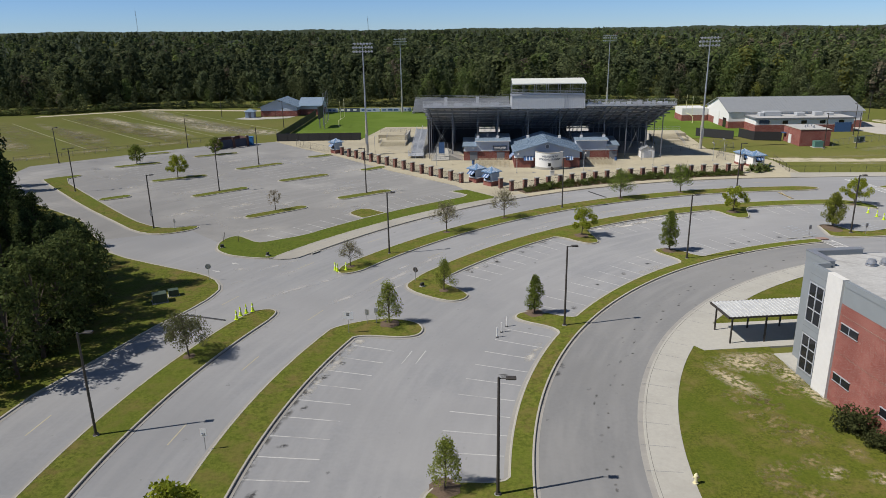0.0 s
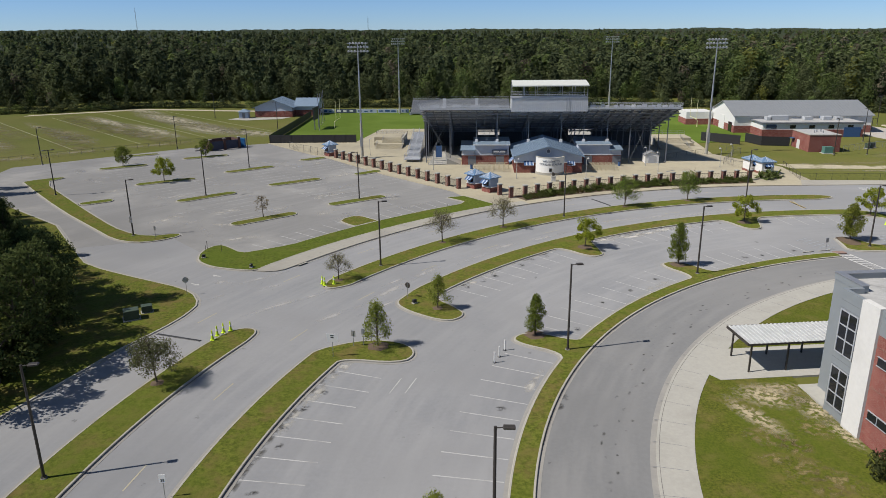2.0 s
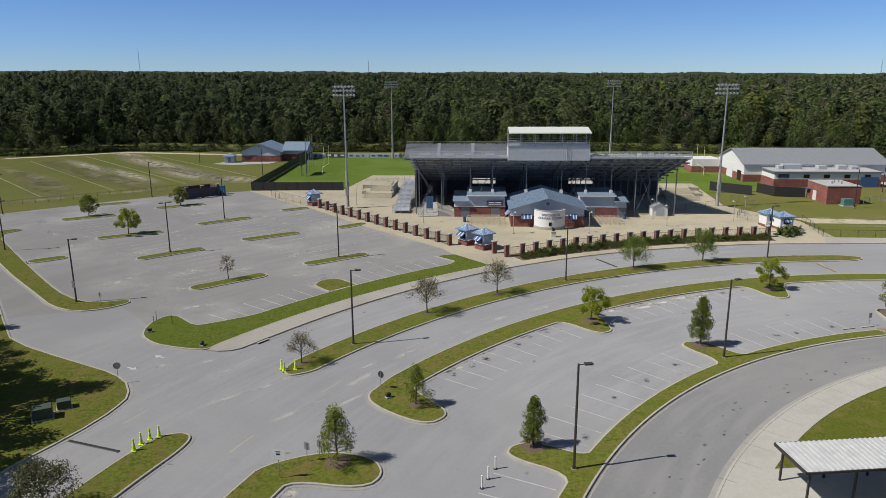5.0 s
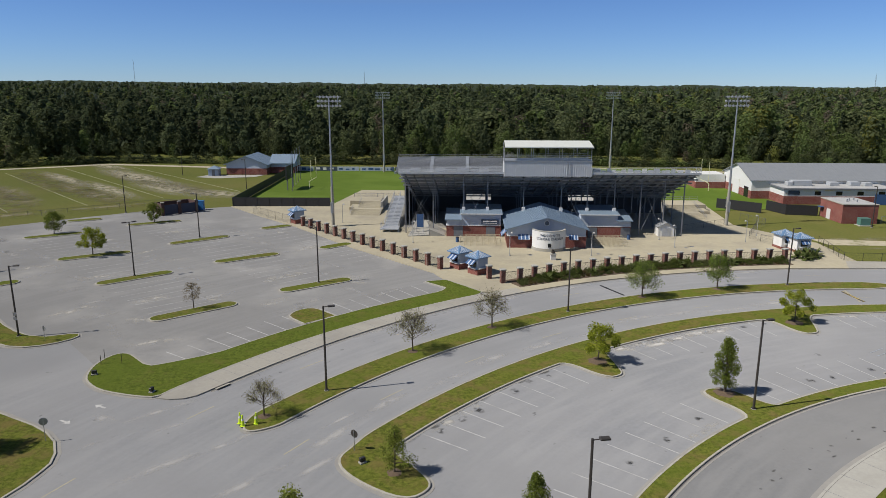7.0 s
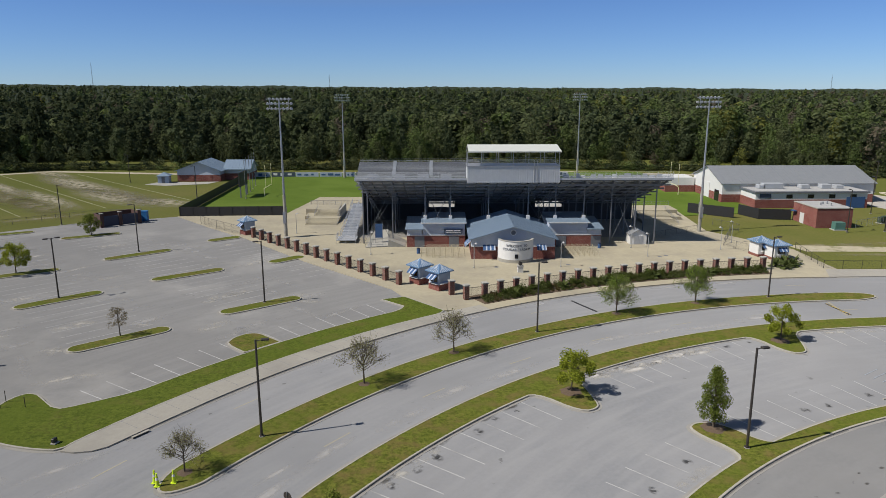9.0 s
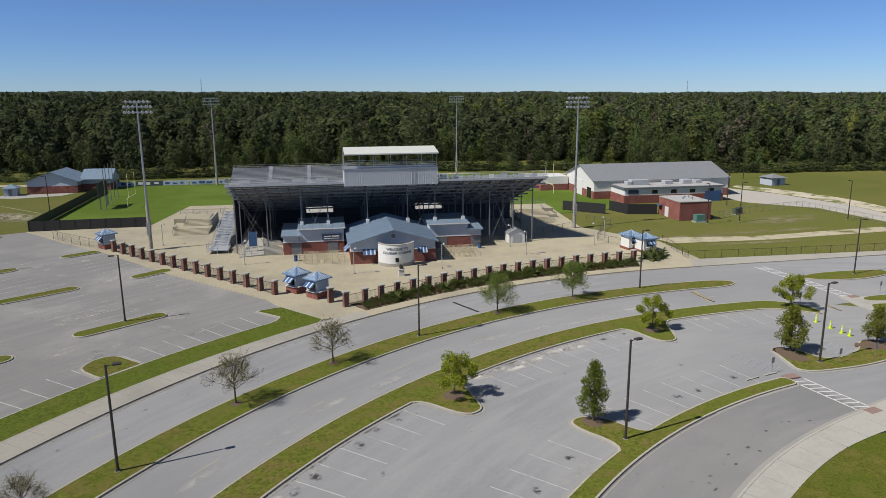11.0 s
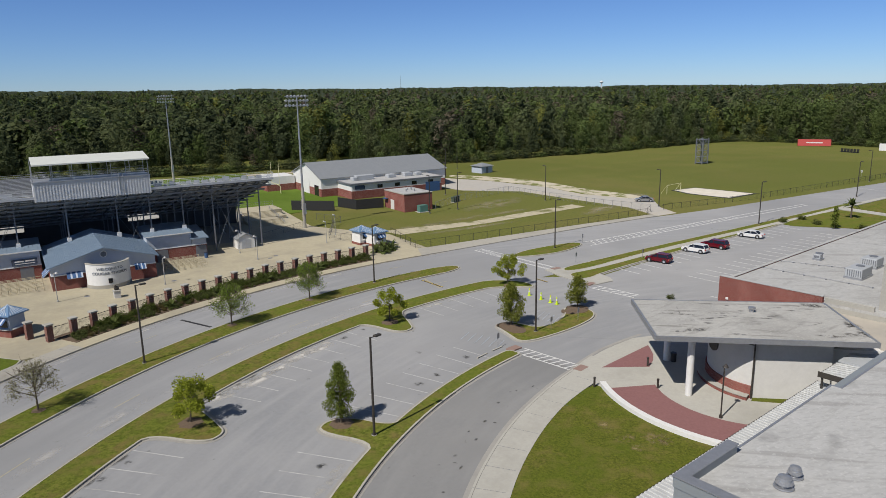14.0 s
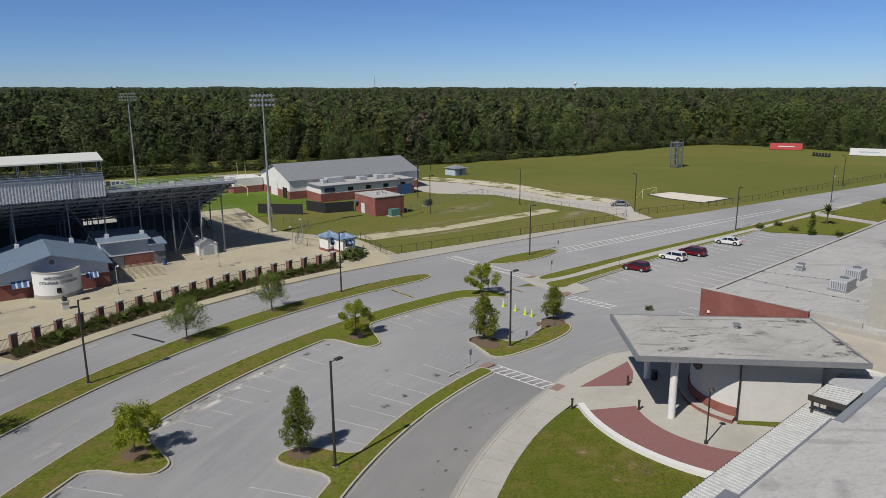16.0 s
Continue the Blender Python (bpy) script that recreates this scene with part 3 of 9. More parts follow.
for x0, y0, x1, y1 in ((-55.4, 136.5, -47.1, 144.4), (-25.4, 134.1, -16.3, 141.2), (-39.1, 119.9, -30.5, 127.7), (-41.8, 151.2, -32.8, 158.1), (-56.2, 165.4, -47.4, 173.0),
                       (-70.8, 151.7, -61.0, 158.3), (-88.4, 169.2, -79.6, 175.0), (-73.7, 183.6, -64.3, 189.2), (-25.5, 162.8, -20.8, 167.3), (-42.5, 181.1, -37.4, 185.0), (-73.3, 134.0, -69.0, 137.4), (-90, 187.5, -84, 191)):
    d = Vector((x1 - x0, y1 - y0)).normalized()
    w = Vector((-d.y, d.x))
    a, b = Vector((x0 - 0.2, y0 + 0.3)) + d * 1.0, Vector((x1 - 0.2, y1 + 0.3)) - d * 1.0
    ends = [tuple(c + k * 1.34 * (d * math.cos(q) + w * math.sin(q))) for c, k in ((b, 1), (a, -1)) for q in [radians(-90 + 22.5 * i) for i in range(9)]]
    island(ends, "narrow rounded grass island in the parking lot", smooth=0)
island([(-21.4, 122.2), (-21.3, 123.8), (-20.8, 125.0), (-19.7, 126.0), (-18.3, 126.0), (-16.7, 124.5), (-14.9, 122.9), (-15.1, 122.6), (-18.2, 119.4), (-18.6, 119.4)], "small wedge-shaped grass island", smooth=1)
# east
island([(80.9, 142.4), (84.8, 144.0), (90.3, 144.4), (96.9, 144.1), (98.0, 142.6), (96.3, 140.9), (90.0, 139.2), (84.1, 139.8), (80.9, 141.4)], "teardrop grass median with a pale kerb")
island([(82.2, 130.6), (88.8, 131.1), (104, 132.4), (121, 133.4), (140.6, 134.5), (184, 137.6), (184, 136.0), (158.5, 133.8), (137.5, 132.3), (118.4, 131.3), (101.4, 130.0), (90, 128.5), (85.9, 128.0), (81.4, 128.4)], "long grass verge beside the road")
island([(80.6, 127.4), (85.2, 127.0), (92, 127.6), (99.9, 128.6), (116.4, 129.8), (136, 131.2), (144.5, 131.9), (142, 130.6), (120.5, 129.0), (97.2, 126.2), (85, 124.4), (81.4, 123.2), (79.9, 124.6)], "long grass verge beside the parking lot")
slab("pavement_north", [(68, 152.0), (110, 153.6), (131.4, 153.2), (131.4, 155.4), (110, 156.2), (70, 157.0)], -0.2, 0.142, M_PAVE_OLD, label="pale concrete pavement beside the fenced grass", category="pavement")
slab("pavement_east", [(79.4, 131.4), (78.9, 127.1), (78.7, 121.2), (80, 120.2), (83.6, 120.2), (84.6, 121.8), (84.8, 124.6), (97, 126.6), (120.5, 129.4), (142, 131.0), (174, 134.0), (197, 135.4), (197, 136.8), (174, 135.6), (140, 133.4), (104, 131.4), (90, 130.0), (83, 130.6)], -0.2, 0.135, M_CONCRETE, label="pale concrete pavement between two grass verges", category="pavement")
WEST = [(-31.4, 82.6), (-31.35, 84.0), (-31.9, 85.6), (-33.1, 87.5), (-34.7, 89.0), (-36.7, 90.3), (-40.0, 91.9), (-44.7, 94.2), (-49.7, 96.8), (-53.5, 99.4), (-58.7, 105.7), (-69.4, 119.1), (-100, 142.6), (-160, 165), (-160, -40), (-40.3, -40), (-40.2, 43), (-38.8, 57), (-36.1, 66.5), (-34.5, 72.4), (-33.2, 75.6), (-32.3, 78.1), (-31.6, 80.8)]
slab("verge_kerb", inset(WEST, -0.2), -0.2, 0.125, M_KERB, label="pale concrete kerb round the verge", category="kerb")
slab("verge_gutter", inset(WEST, -0.6), -0.1, 0.016, M_GUTTER, label="flat concrete gutter round the verge", category="gutter")
slab("verge_west", WEST, -0.2, 0.13, M_TURF, label="shaded grass verge under the trees", category="verge")



# ---- light poles ----
def light_pole(twin=False):
    e = empty("parking_light")
    bm = bmesh.new()
    rod(bm, (0, 0, 0), (0, 0, 0.10), 0.26, 0.24, 12)
    part("concrete_base", bm, M_GUTTER, e, "low round concrete base")
    bm = bmesh.new()
    rod(bm, (0, 0, 0.06), (0, 0, 9.1), 0.12, 0.09, 8)
    box(bm, -0.17, 0.17, -0.17, 0.17, 0.10, 0.20)
    part("pole", bm, M_BRONZE, e)
    for s in ((1, -1) if twin else (1,)):
        bm = bmesh.new()
        rod(bm, (0, 0, 9.0), (0.55 * s, 0, 9.05), 0.04)
        part("arm", bm, M_BRONZE, e)
        bm = boxes((0.45 * s, 1.15 * s, -0.2, 0.2, 8.98, 9.14))
        bmesh.ops.recalc_face_normals(bm, faces=bm.faces)
        bmesh.ops.bevel(bm, geom=bm.edges[:], offset=0.04, segments=1, affect="EDGES")
        part("lamp_head", bm, M_BRONZE, e, "flat dark shoebox lamp head")
    return tagged(e, "tall dark bronze parking lot light with a flat %s head" % ("double" if twin else "single"), "street lamp", "parking lot lights")


pole1, pole2 = light_pole(), light_pole(True)
SINGLE = ((-29.3, 50.6, 15), (3.1, 43.9, 0), (11.1, 73.2, 10), (-11.3, 99.05, 15), (16.8, 126.1, 15), (30.8, 96.7, 15), (52.9, 140.9, 10), (59.3, 109.3, 10), (91.0, 142.3, 0), (140.2, 133.8, 0), (192.2, 141.1, 0), (-53, 113.2, 20), (-20.9, 139.1, 190), (-53, 172.0, 190))
DOUBLE = ((-52.0, 141.6, 45), (-83, 142, 45))
SITE = ((-106.6, 175.8, 45), (-82.2, 199.4, 45), (141.4, 161.8, 90), (91.5, 188.3, 90), (110, 210.6, 90), (125.7, 186.1, 90), (147.3, 261.6, 90), (132.6, 246.2, 90), (223.7, 154.1, 90), (100, 189, 0), (-64.9, 239.5, 180), (-98.9, 274.1, 180))
for rows, src in ((SINGLE + SITE, pole1), (DOUBLE, pole2)):
    for i, (x, y, a) in enumerate(rows):
        m = pose(x, y, 0.1, 0, 0, a)
        if i == 0:
            src.matrix_basis = m
        else:
            copy_thing(src, m)


for z0, z1 in ((2.3, 2.75), (2.85, 3.3)):
    tagged(obj("pole_plate", boxes((-53.22, -52.78, 113.0, 113.03, z0, z1)), M_GALV), "small grey notice plate fixed to a light pole", "sign", "notice plates")


def flood_tower():
    e = empty("floodlight_tower")
    bm = bmesh.new()
    rod(bm, (0, 0, 0), (0, 0, 9), 0.38, 0.30, 12)
    part("lower_shaft", bm, M_KERB, e, "thick concrete lower shaft")
    bm = bmesh.new()
    rod(bm, (0, 0, 8.6), (0, 0, 28.2), 0.24, 0.12, 12)
    part("mast", bm, M_GALV, e)
    part("control_box", boxes((-0.3, 0.3, -0.75, -0.35, 3.2, 5.6), (-0.3, 0.3, 0.35, 0.6, 4.2, 6.4)), M_GALV, e)
    for z, w in ((26.4, 2.6), (27.4, 2.6), (28.3, 2.6)):
        part("crossarm", boxes((-w, w, -0.08, 0.08, z - 0.08, z + 0.08)), M_GALV, e)
        for i in range(7 if z < 28 else 6):
            x = (i - (3 if z < 28 else 2.5)) * 0.78
            bm = bmesh.new()
            rod(bm, (x, -0.05, z + 0.2), (x, 0.3, z - 0.05), 0.10, 0.30, 10)
            part("floodlight", bm, M_ALU, e)
    part("bracket", rods(((-1.9, 0, 26.4), (-1.9, 0, 28.3), 0.05), ((1.9, 0, 26.4), (1.9, 0, 28.3), 0.05)), M_GALV, e)
    return tagged(e, "very tall steel floodlight mast with banks of lamps", "floodlight", "stadium floodlights")


ft = flood_tower()
ft.matrix_basis = pose(-27.6, 184.5, 0, 0, 0, 0)
copy_thing(ft, pose(60.2, 189.4, 0, 0, 0, 0))
copy_thing(ft, pose(-29.1, 286, 0, 0, 0, 180))
copy_thing(ft, pose(52.3, 286, 0, 0, 0, 180))


# ---- stadium ----
M_STANDFLOOR = mat("grey_gravel", (0.30, 0.288, 0.262), (0.23, 0.22, 0.20), 3, 0.3, 0.95, bump=0.4)
slab("playing_field", [(-58.5, 211.2), (-38, 211.2), (-30, 218), (-14, 218), (-14, 206), (50, 206), (79, 212), (86, 232), (80, 250), (78, 300), (-62, 300)], -0.2, 0.06, M_PLAYFIELD, label="bright green mown football field", category="playing field")
slab("sideline", [(-30, 205.6), (62, 205.6), (62, 223), (48, 223), (48, 238), (-30, 238)], -0.1, 0.085, M_CONCRETE, label="pale sideline paving beside the field", category="pavement")
slab("stand_apron", [(-14, 184.002), (48, 184.002), (48, 205), (-14, 205)], -0.2, 0.12, M_STANDFLOOR, label="grey gravel floor beneath the grandstand", category="ground")
stand = empty("grandstand")
tagged(stand, "large steel grandstand with aluminium seating decks seen from behind", "grandstand")
X0, X1, YR, YF, ZR, ZF = -12.0, 49.6, 176.5, 204.5, 13.3, 4.6
ROWS = 28
dy, dz = (YF - YR) / ROWS, (ZR - ZF) / ROWS
for i in range(ROWS):
    y, z = YR + i * dy, ZR - i * dz
    t_ = part("tread", boxes((X0, X1, y, y + dy, z - 0.06, z), (X0, X1, y + dy - 0.04, y + dy + 0.01, z - dz - 0.05, z - 0.061)), M_DECK, stand)
    part("bench", boxes((X0, X1, y + 0.35, y + 0.62, z + 0.38, z + 0.43)), M_ALU, t_)
part("rear_fascia", boxes((X0 - 0.05, X1 + 0.05, YR - 0.12, YR - 0.002, ZR - 0.34, ZR + 0.1)), M_ALU, stand, "pale aluminium edge beam")
# The front wall's shade is painted in with the dark metal.
part("front_wall", boxes((X0, 1.8, YF - 0.1, YF, 0, ZF), (7.8, 26.8, YF - 0.1, YF, 0, ZF), (33.0, X1, YF - 0.1, YF, 0, ZF), (1.8, 7.8, YF - 0.1, YF, 0, 3.1), (26.8, 33, YF - 0.1, YF, 0, 3.1)), M_STANDSHADE, stand)
# Wall added at the open end to keep sun off the floor.
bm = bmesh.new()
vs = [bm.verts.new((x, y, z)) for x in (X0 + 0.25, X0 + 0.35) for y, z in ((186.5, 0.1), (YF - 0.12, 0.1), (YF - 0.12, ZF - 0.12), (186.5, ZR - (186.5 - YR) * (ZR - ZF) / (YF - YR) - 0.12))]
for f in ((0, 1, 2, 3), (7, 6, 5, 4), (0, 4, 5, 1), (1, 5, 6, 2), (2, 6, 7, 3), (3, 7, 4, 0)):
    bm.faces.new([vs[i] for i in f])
part("end_screen", bm, M_STANDSHADE, stand, "dark wall added to shade the end of the stand")
XC = (-10.7, -4.9, 1.5, 6.5, 14.0, 21.8, 27.2, 32.8, 38.2, 43.0, 47.0)
SL = (ZR - ZF) / (YF - YR)
for x in XC:
    bm = bmesh.new()
    k = 0.55
    vs = [bm.verts.new(p) for p in ((x - .1, YR, ZR - .35), (x - .1, YF, ZF - .35), (x - .1, YF, ZF - .35 - k), (x - .1, YR, ZR - .35 - k), (x + .1, YR, ZR - .35), (x + .1, YF, ZF - .35), (x + .1, YF, ZF - .35 - k), (x + .1, YR, ZR - .35 - k))]
    for f in ((0, 1, 2, 3), (7, 6, 5, 4), (0, 4, 5, 1), (1, 5, 6, 2), (2, 6, 7, 3), (3, 7, 4, 0)):
        bm.faces.new([vs[i] for i in f])
    part("raker_beam", bm, M_BEAM, stand)
    for y in (178.0, 186.0, 194.0, 201.0):
        bm = bmesh.new()
        z = ZR - (y - YR) * SL - 0.7
        box(bm, x - 0.1, x + 0.1, y - 0.1, y + 0.1, 0, z)
        part("column", bm, M_STEEL, stand)
for j, y in enumerate((178.0, 182, 186.0, 190, 194.0, 198, 201.0)):
    z = ZR - (y - YR) * SL - 0.9
    part("cross_beam", boxes((X0, X1, y - 0.09, y + 0.09, z - 0.3, z)), M_BEAM, stand)
for y in np.arange(177.5, 204, 1.8):
    z = ZR - (y - YR) * SL - 0.2
    part("purlin", boxes((X0, X1, y - 0.05, y + 0.05, z - 0.2, z)), M_BEAM, stand)
for x in np.arange(X0 + 1.1, X1, 2.05):
    bm = bmesh.new()
    vs = [bm.verts.new((x + s * 0.06, y, z)) for s in (-1, 1) for y, z in ((YR, ZR - 0.42), (YF, ZF - 0.42), (YF, ZF - 0.78), (YR, ZR - 0.78))]
    for f in ((0, 1, 2, 3), (7, 6, 5, 4), (0, 4, 5, 1), (1, 5, 6, 2), (2, 6, 7, 3), (3, 7, 4, 0)):
        bm.faces.new([vs[i] for i in f])
    part("stringer", bm, M_BEAM, stand)
for a, b in ((0, 1), (2, 3), (5, 6), (8, 9)):
    for y in (178.0, 186.0):
        z = ZR - (y - YR) * SL - 1.3
        part("bracing", rods(((XC[a], y, 0.2), (XC[b], y, z), 0.03), ((XC[b], y, 0.2), (XC[a], y, z), 0.035)), M_BEAM, stand)
for x in (-9.6, -4.4, 0.2, 4.6):
    part("companion_bench", boxes((x, x + 2.1, YR + 0.75, YR + 0.95, ZR + 0.05, ZR + 0.75), (x, x + 2.1, YR + 0.96, YR + 1.3, ZR + 0.40, ZR + 0.46)), M_ALU, stand)
for y0, y1, z0, z1, x in [(YR, YR, ZR, ZR, None), (YR, YF, ZR, ZF, X0), (YR, YF, ZR, ZF, X1)]:
    if x is None:
        for h in (0.35, 0.65, 0.95, 1.2):
            for xa, xb in ((X0, 9.6), (27.6, X1)):
                part("guard_rail", rods(((xa, y0, ZR + h), (xb, y0, ZR + h), 0.03), n=5), M_ALU, stand)
        for xx in np.arange(X0, X1 + 0.1, 2.02):
            if not 9.6 < xx < 27.6:
                part("guard_post", rods(((xx, y0, ZR), (xx, y0, ZR + 1.22), 0.035), n=5), M_ALU, stand)
    else:
        for h in (0.4, 0.75, 1.1):
            part("guard_rail", rods(((x, y0, z0 + h), (x, y1, z1 + h), 0.03), n=5), M_ALU, stand)
        for k in range(15):
            f = k / 14
            y, z = y0 + (y1 - y0) * f, z0 + (z1 - z0) * f
            part("guard_post", rods(((x, y, z), (x, y, z + 1.12), 0.03), n=5), M_ALU, stand)

rng = np.random.default_rng(31)
x = 28.4
while x < X1 - 1.5:
    w = rng.uniform(0.5, 1.3)
    if rng.random() < 0.8:
        part("seat_back", boxes((x, x + w, YR + 1.5, YR + 1.56, ZR - 0.2, ZR + rng.uniform(0.25, 0.75))), (M_WHITE, M_ALU, M_DECK)[int(rng.integers(0, 3))], stand)
    x += w + rng.uniform(0.05, 0.5)

# press box on the top row
M_CLAD = mat("pale_metal_cladding", (0.60, 0.61, 0.62), (0.52, 0.53, 0.54), 2, 0.3, 0.5, bump=0.03)
press = empty("press_box")
tagged(press, "long press box of ribbed pale metal under a flat pale roof", "press box")
PX0, PX1 = 9.7, 27.5
press_wall = part("wall", boxes((PX0, PX1, 176.3, 181.5, 12.5, 15.6)), M_CLAD, press, "ribbed pale metal cladding")
for x in np.arange(PX0 + 0.15, PX1, 0.45):
    part("rib", boxes((x, x + 0.16, 176.22, 176.298, 12.5, 15.55)), M_CLAD, press_wall)
part("upper_deck", boxes((PX0 - 0.1, PX1 + 0.1, 176.1, 181.6, 15.602, 15.75)), M_GALV, press)
bm = bmesh.new()
vs = [(PX0 + 0.2, 175.8, 18.35), (PX1 + 0.2, 175.8, 18.35), (PX1 + 0.2, 181.8, 19.2), (PX0 + 0.2, 181.8, 19.2)]
vv = [bm.verts.new(p) for p in vs] + [bm.verts.new((x, y, z + 0.22)) for x, y, z in vs]
for f in ((3, 2, 1, 0), (4, 5, 6, 7), (0, 1, 5, 4), (1, 2, 6, 5), (2, 3, 7, 6), (3, 0, 4, 7)):
    bm.faces.new([vv[i] for i in f])
part("roof", bm, mat("pale_sheet_roof", (0.60, 0.62, 0.58), (0.54, 0.56, 0.525), 1.0, 0.2, 0.6, bump=0.04), press, "flat pale sheet roof")
for x in np.linspace(PX0 + 0.1, PX1 - 0.1, 7):
    part("roof_post", rods(((x, 176.4, 15.6), (x, 176.4, 18.5), 0.06), n=6), M_GALV, press)
    part("roof_post", rods(((x, 181.3, 15.6), (x, 181.3, 19.1), 0.06), n=6), M_GALV, press)
for h in (0.4, 0.75, 1.1):
    part("rail", rods(((PX0, 176.3, 15.7 + h), (PX1, 176.3, 15.7 + h), 0.03), ((PX0, 181.4, 15.7 + h), (PX1, 181.4, 15.7 + h), 0.03), n=5), M_ALU, press)
part("stair", rods(((22.6, 176.15, 12.6), (22.6, 176.15, 16.8), 0.05), ((23.2, 176.15, 12.6), (23.2, 176.15, 16.8), 0.05)), M_GALV, press)

# far seats across the field
vis = empty("bleachers")
tagged(vis, "far aluminium bleachers facing the field", "bleachers")
for i in range(14):
    t_ = part("tread", boxes((-24.3, 14, 281 + i * 0.75, 281.7 + i * 0.75, 0.8 + i * 0.31, 0.9 + i * 0.31), (-24.3, 14, 281 + i * 0.75, 281.04 + i * 0.75, 0.5 + i * 0.31, 0.799 + i * 0.31)), M_DECKFAR, vis)
    part("bench", boxes((-24.3, 14, 281.35 + i * 0.75, 281.6 + i * 0.75, 1.2 + i * 0.31, 1.26 + i * 0.31)), M_ALU, t_)
for x in (-24.3, -16.5, -8.5, -0.5, 7, 14):
    part("aisle_frame", boxes((x - 0.5, x + 0.5, 281, 291.5, 0, 0.7)), M_GALV, vis)
for x in (-11.6, 1.2):
    for i in range(14):
        part("aisle_step", boxes((x - 0.6, x + 0.6, 281 + i * 0.75, 281.7 + i * 0.75, 0.902 + i * 0.31, 1.3 + i * 0.31)), M_ALU, vis)
for z in (5.4, 5.9):
    part("guard_rail", rods(((-24.3, 291.6, z), (14, 291.6, z), 0.045)), M_GALV, vis)

# ---- concession building ----
conc = empty("concession_building")
tagged(conc, "brick and pale siding concession building with blue-grey gable roof", "building")
for x0, x1 in ((-2.0, 9.3), (25.6, 35.8)):
    part("brick_wall", boxes((x0, x1, 175, 183, 0, 2.4)), M_BRICK, conc)
    part("sill_band", boxes((x0 - 0.04, x1 + 0.04, 174.94, 183.04, 2.401, 2.55)), M_WHITE, conc, "white stone band")
    h0, h1 = (x0 + 3.0, x1) if x0 < 0 else (x0, x1 - 2.6)
    part("siding_wall", boxes((h0 + 0.05, h1 - 0.05, 175.05, 183, 2.551, 4.9)), M_SIDING, conc)
    wing = part("wing_roof", prism(bmesh.new(), [(h0 - 0.25, 174.5), (h1 + 0.25, 174.5), (h1 + 0.25, 183.3), (h0 - 0.25, 183.3)], 4.901, lambda x, y: 5.0 + (y - 174.5) * 0.07), M_ROOFBLUE, conc, "shallow blue-grey seamed roof")
    for xx in np.arange(h0, h1 + 0.2, 0.62):
        part("seam", rods(((xx, 174.5, 5.02), (xx, 183.2, 5.63), 0.035), n=4), M_ROOFBLUE, wing)
    part("fascia", boxes((h0 - 0.28, h1 + 0.28, 174.42, 174.498, 4.86, 5.03)), M_WHITE, conc, "pale roof edge")
    l0, l1 = (x0, h0) if x0 < 0 else (h1, x1)
    part("lean_to_wall", boxes((l0 + 0.05, l1 - 0.05, 175.05, 183, 2.551, 3.6)), M_SIDING, conc)
    bm = bmesh.new()
    prism(bm, [(l0 - 0.3, 174.4), (l1 + 0.3, 174.4), (l1 + 0.3, 183.4), (l0 - 0.3, 183.4)], 3.601, lambda x, y: 3.8 + (y - 174.4) * 0.1)
    part("lean_to_roof", bm, M_ROOFBLUE, conc)
    for xx in (x0 + 1.5, x0 + 8.2):
        part("door", boxes((xx, xx + 1.9, 174.96, 175.0, 0, 2.25)), M_STEEL, conc, "grey steel door")
for x in (1.5, 6.5, 14.0, 21.8, 27.2, 32.8):
    part("column_collar", boxes((x - 0.32, x + 0.32, 177.68, 178.32, 4.9, 5.8)), M_WHITE, conc, "white box round a steel column")
part("brick_wall", boxes((10.1, 25.2, 165, 182, 0, 2.4)), M_BRICK, conc)
part("sill_band", boxes((10.06, 25.24, 164.95, 182.04, 2.401, 2.55)), M_WHITE, conc, "white stone band")
bm = bmesh.new()
gv = [bm.verts.new(p) for p in ((10.15, 165.05, 2.551), (25.15, 165.05, 2.551), (25.15, 165.05, 3.9), (17.65, 165.05, 6.0), (10.15, 165.05, 3.9), (10.15, 182, 2.551), (25.15, 182, 2.551), (25.15, 182, 3.9), (17.65, 182, 6.0), (10.15, 182, 3.9))]
for f in ((0, 1, 2, 3, 4), (9, 8, 7, 6, 5), (0, 5, 6, 1), (1, 6, 7, 2), (2, 7, 8, 3), (3, 8, 9, 4), (4, 9, 5, 0)):
    bm.faces.new([gv[i] for i in f])
part("siding_wall", bm, M_SIDING, conc)
for s in (-1, 1):
    bm = bmesh.new()
    e0, e1 = 17.65 + s * 8.05, 17.65
    q = [(e0, 164.2, 3.72), (e1, 164.2, 6.08), (e1, 182.6, 6.08), (e0, 182.6, 3.72)]
    vv = [bm.verts.new(p) for p in q] + [bm.verts.new((x, y, z + 0.16)) for x, y, z in q]
    for f in ((3, 2, 1, 0), (4, 5, 6, 7), (0, 1, 5, 4), (1, 2, 6, 5), (2, 3, 7, 6), (3, 0, 4, 7)):
        bm.faces.new([vv[i] for i in f])
    bmesh.ops.recalc_face_normals(bm, faces=bm.faces)
    sl = part("roof_slope", bm, M_ROOFBLUE, conc, "blue-grey standing-seam roof slope")
    sm = None
    for y in np.arange(164.4, 182.5, 0.6):
        if sm is None:
            seam = part("seam", rods(((e0, 0, 3.9), (e1, 0, 6.26), 0.035), n=4), M_ROOFBLUE, sl)
            sm = seam.data
        else:
            seam = new("seam", sm)
            seam.parent = sl
        seam.location = (0, y, 0)
bm = bmesh.new()
rod(bm, (17.65, 164.9, 5.0), (17.65, 165.049, 5.0), 0.55, 0.55, 20)
part("louvre_rim", bm, M_WHITE, conc)
bm = bmesh.new()
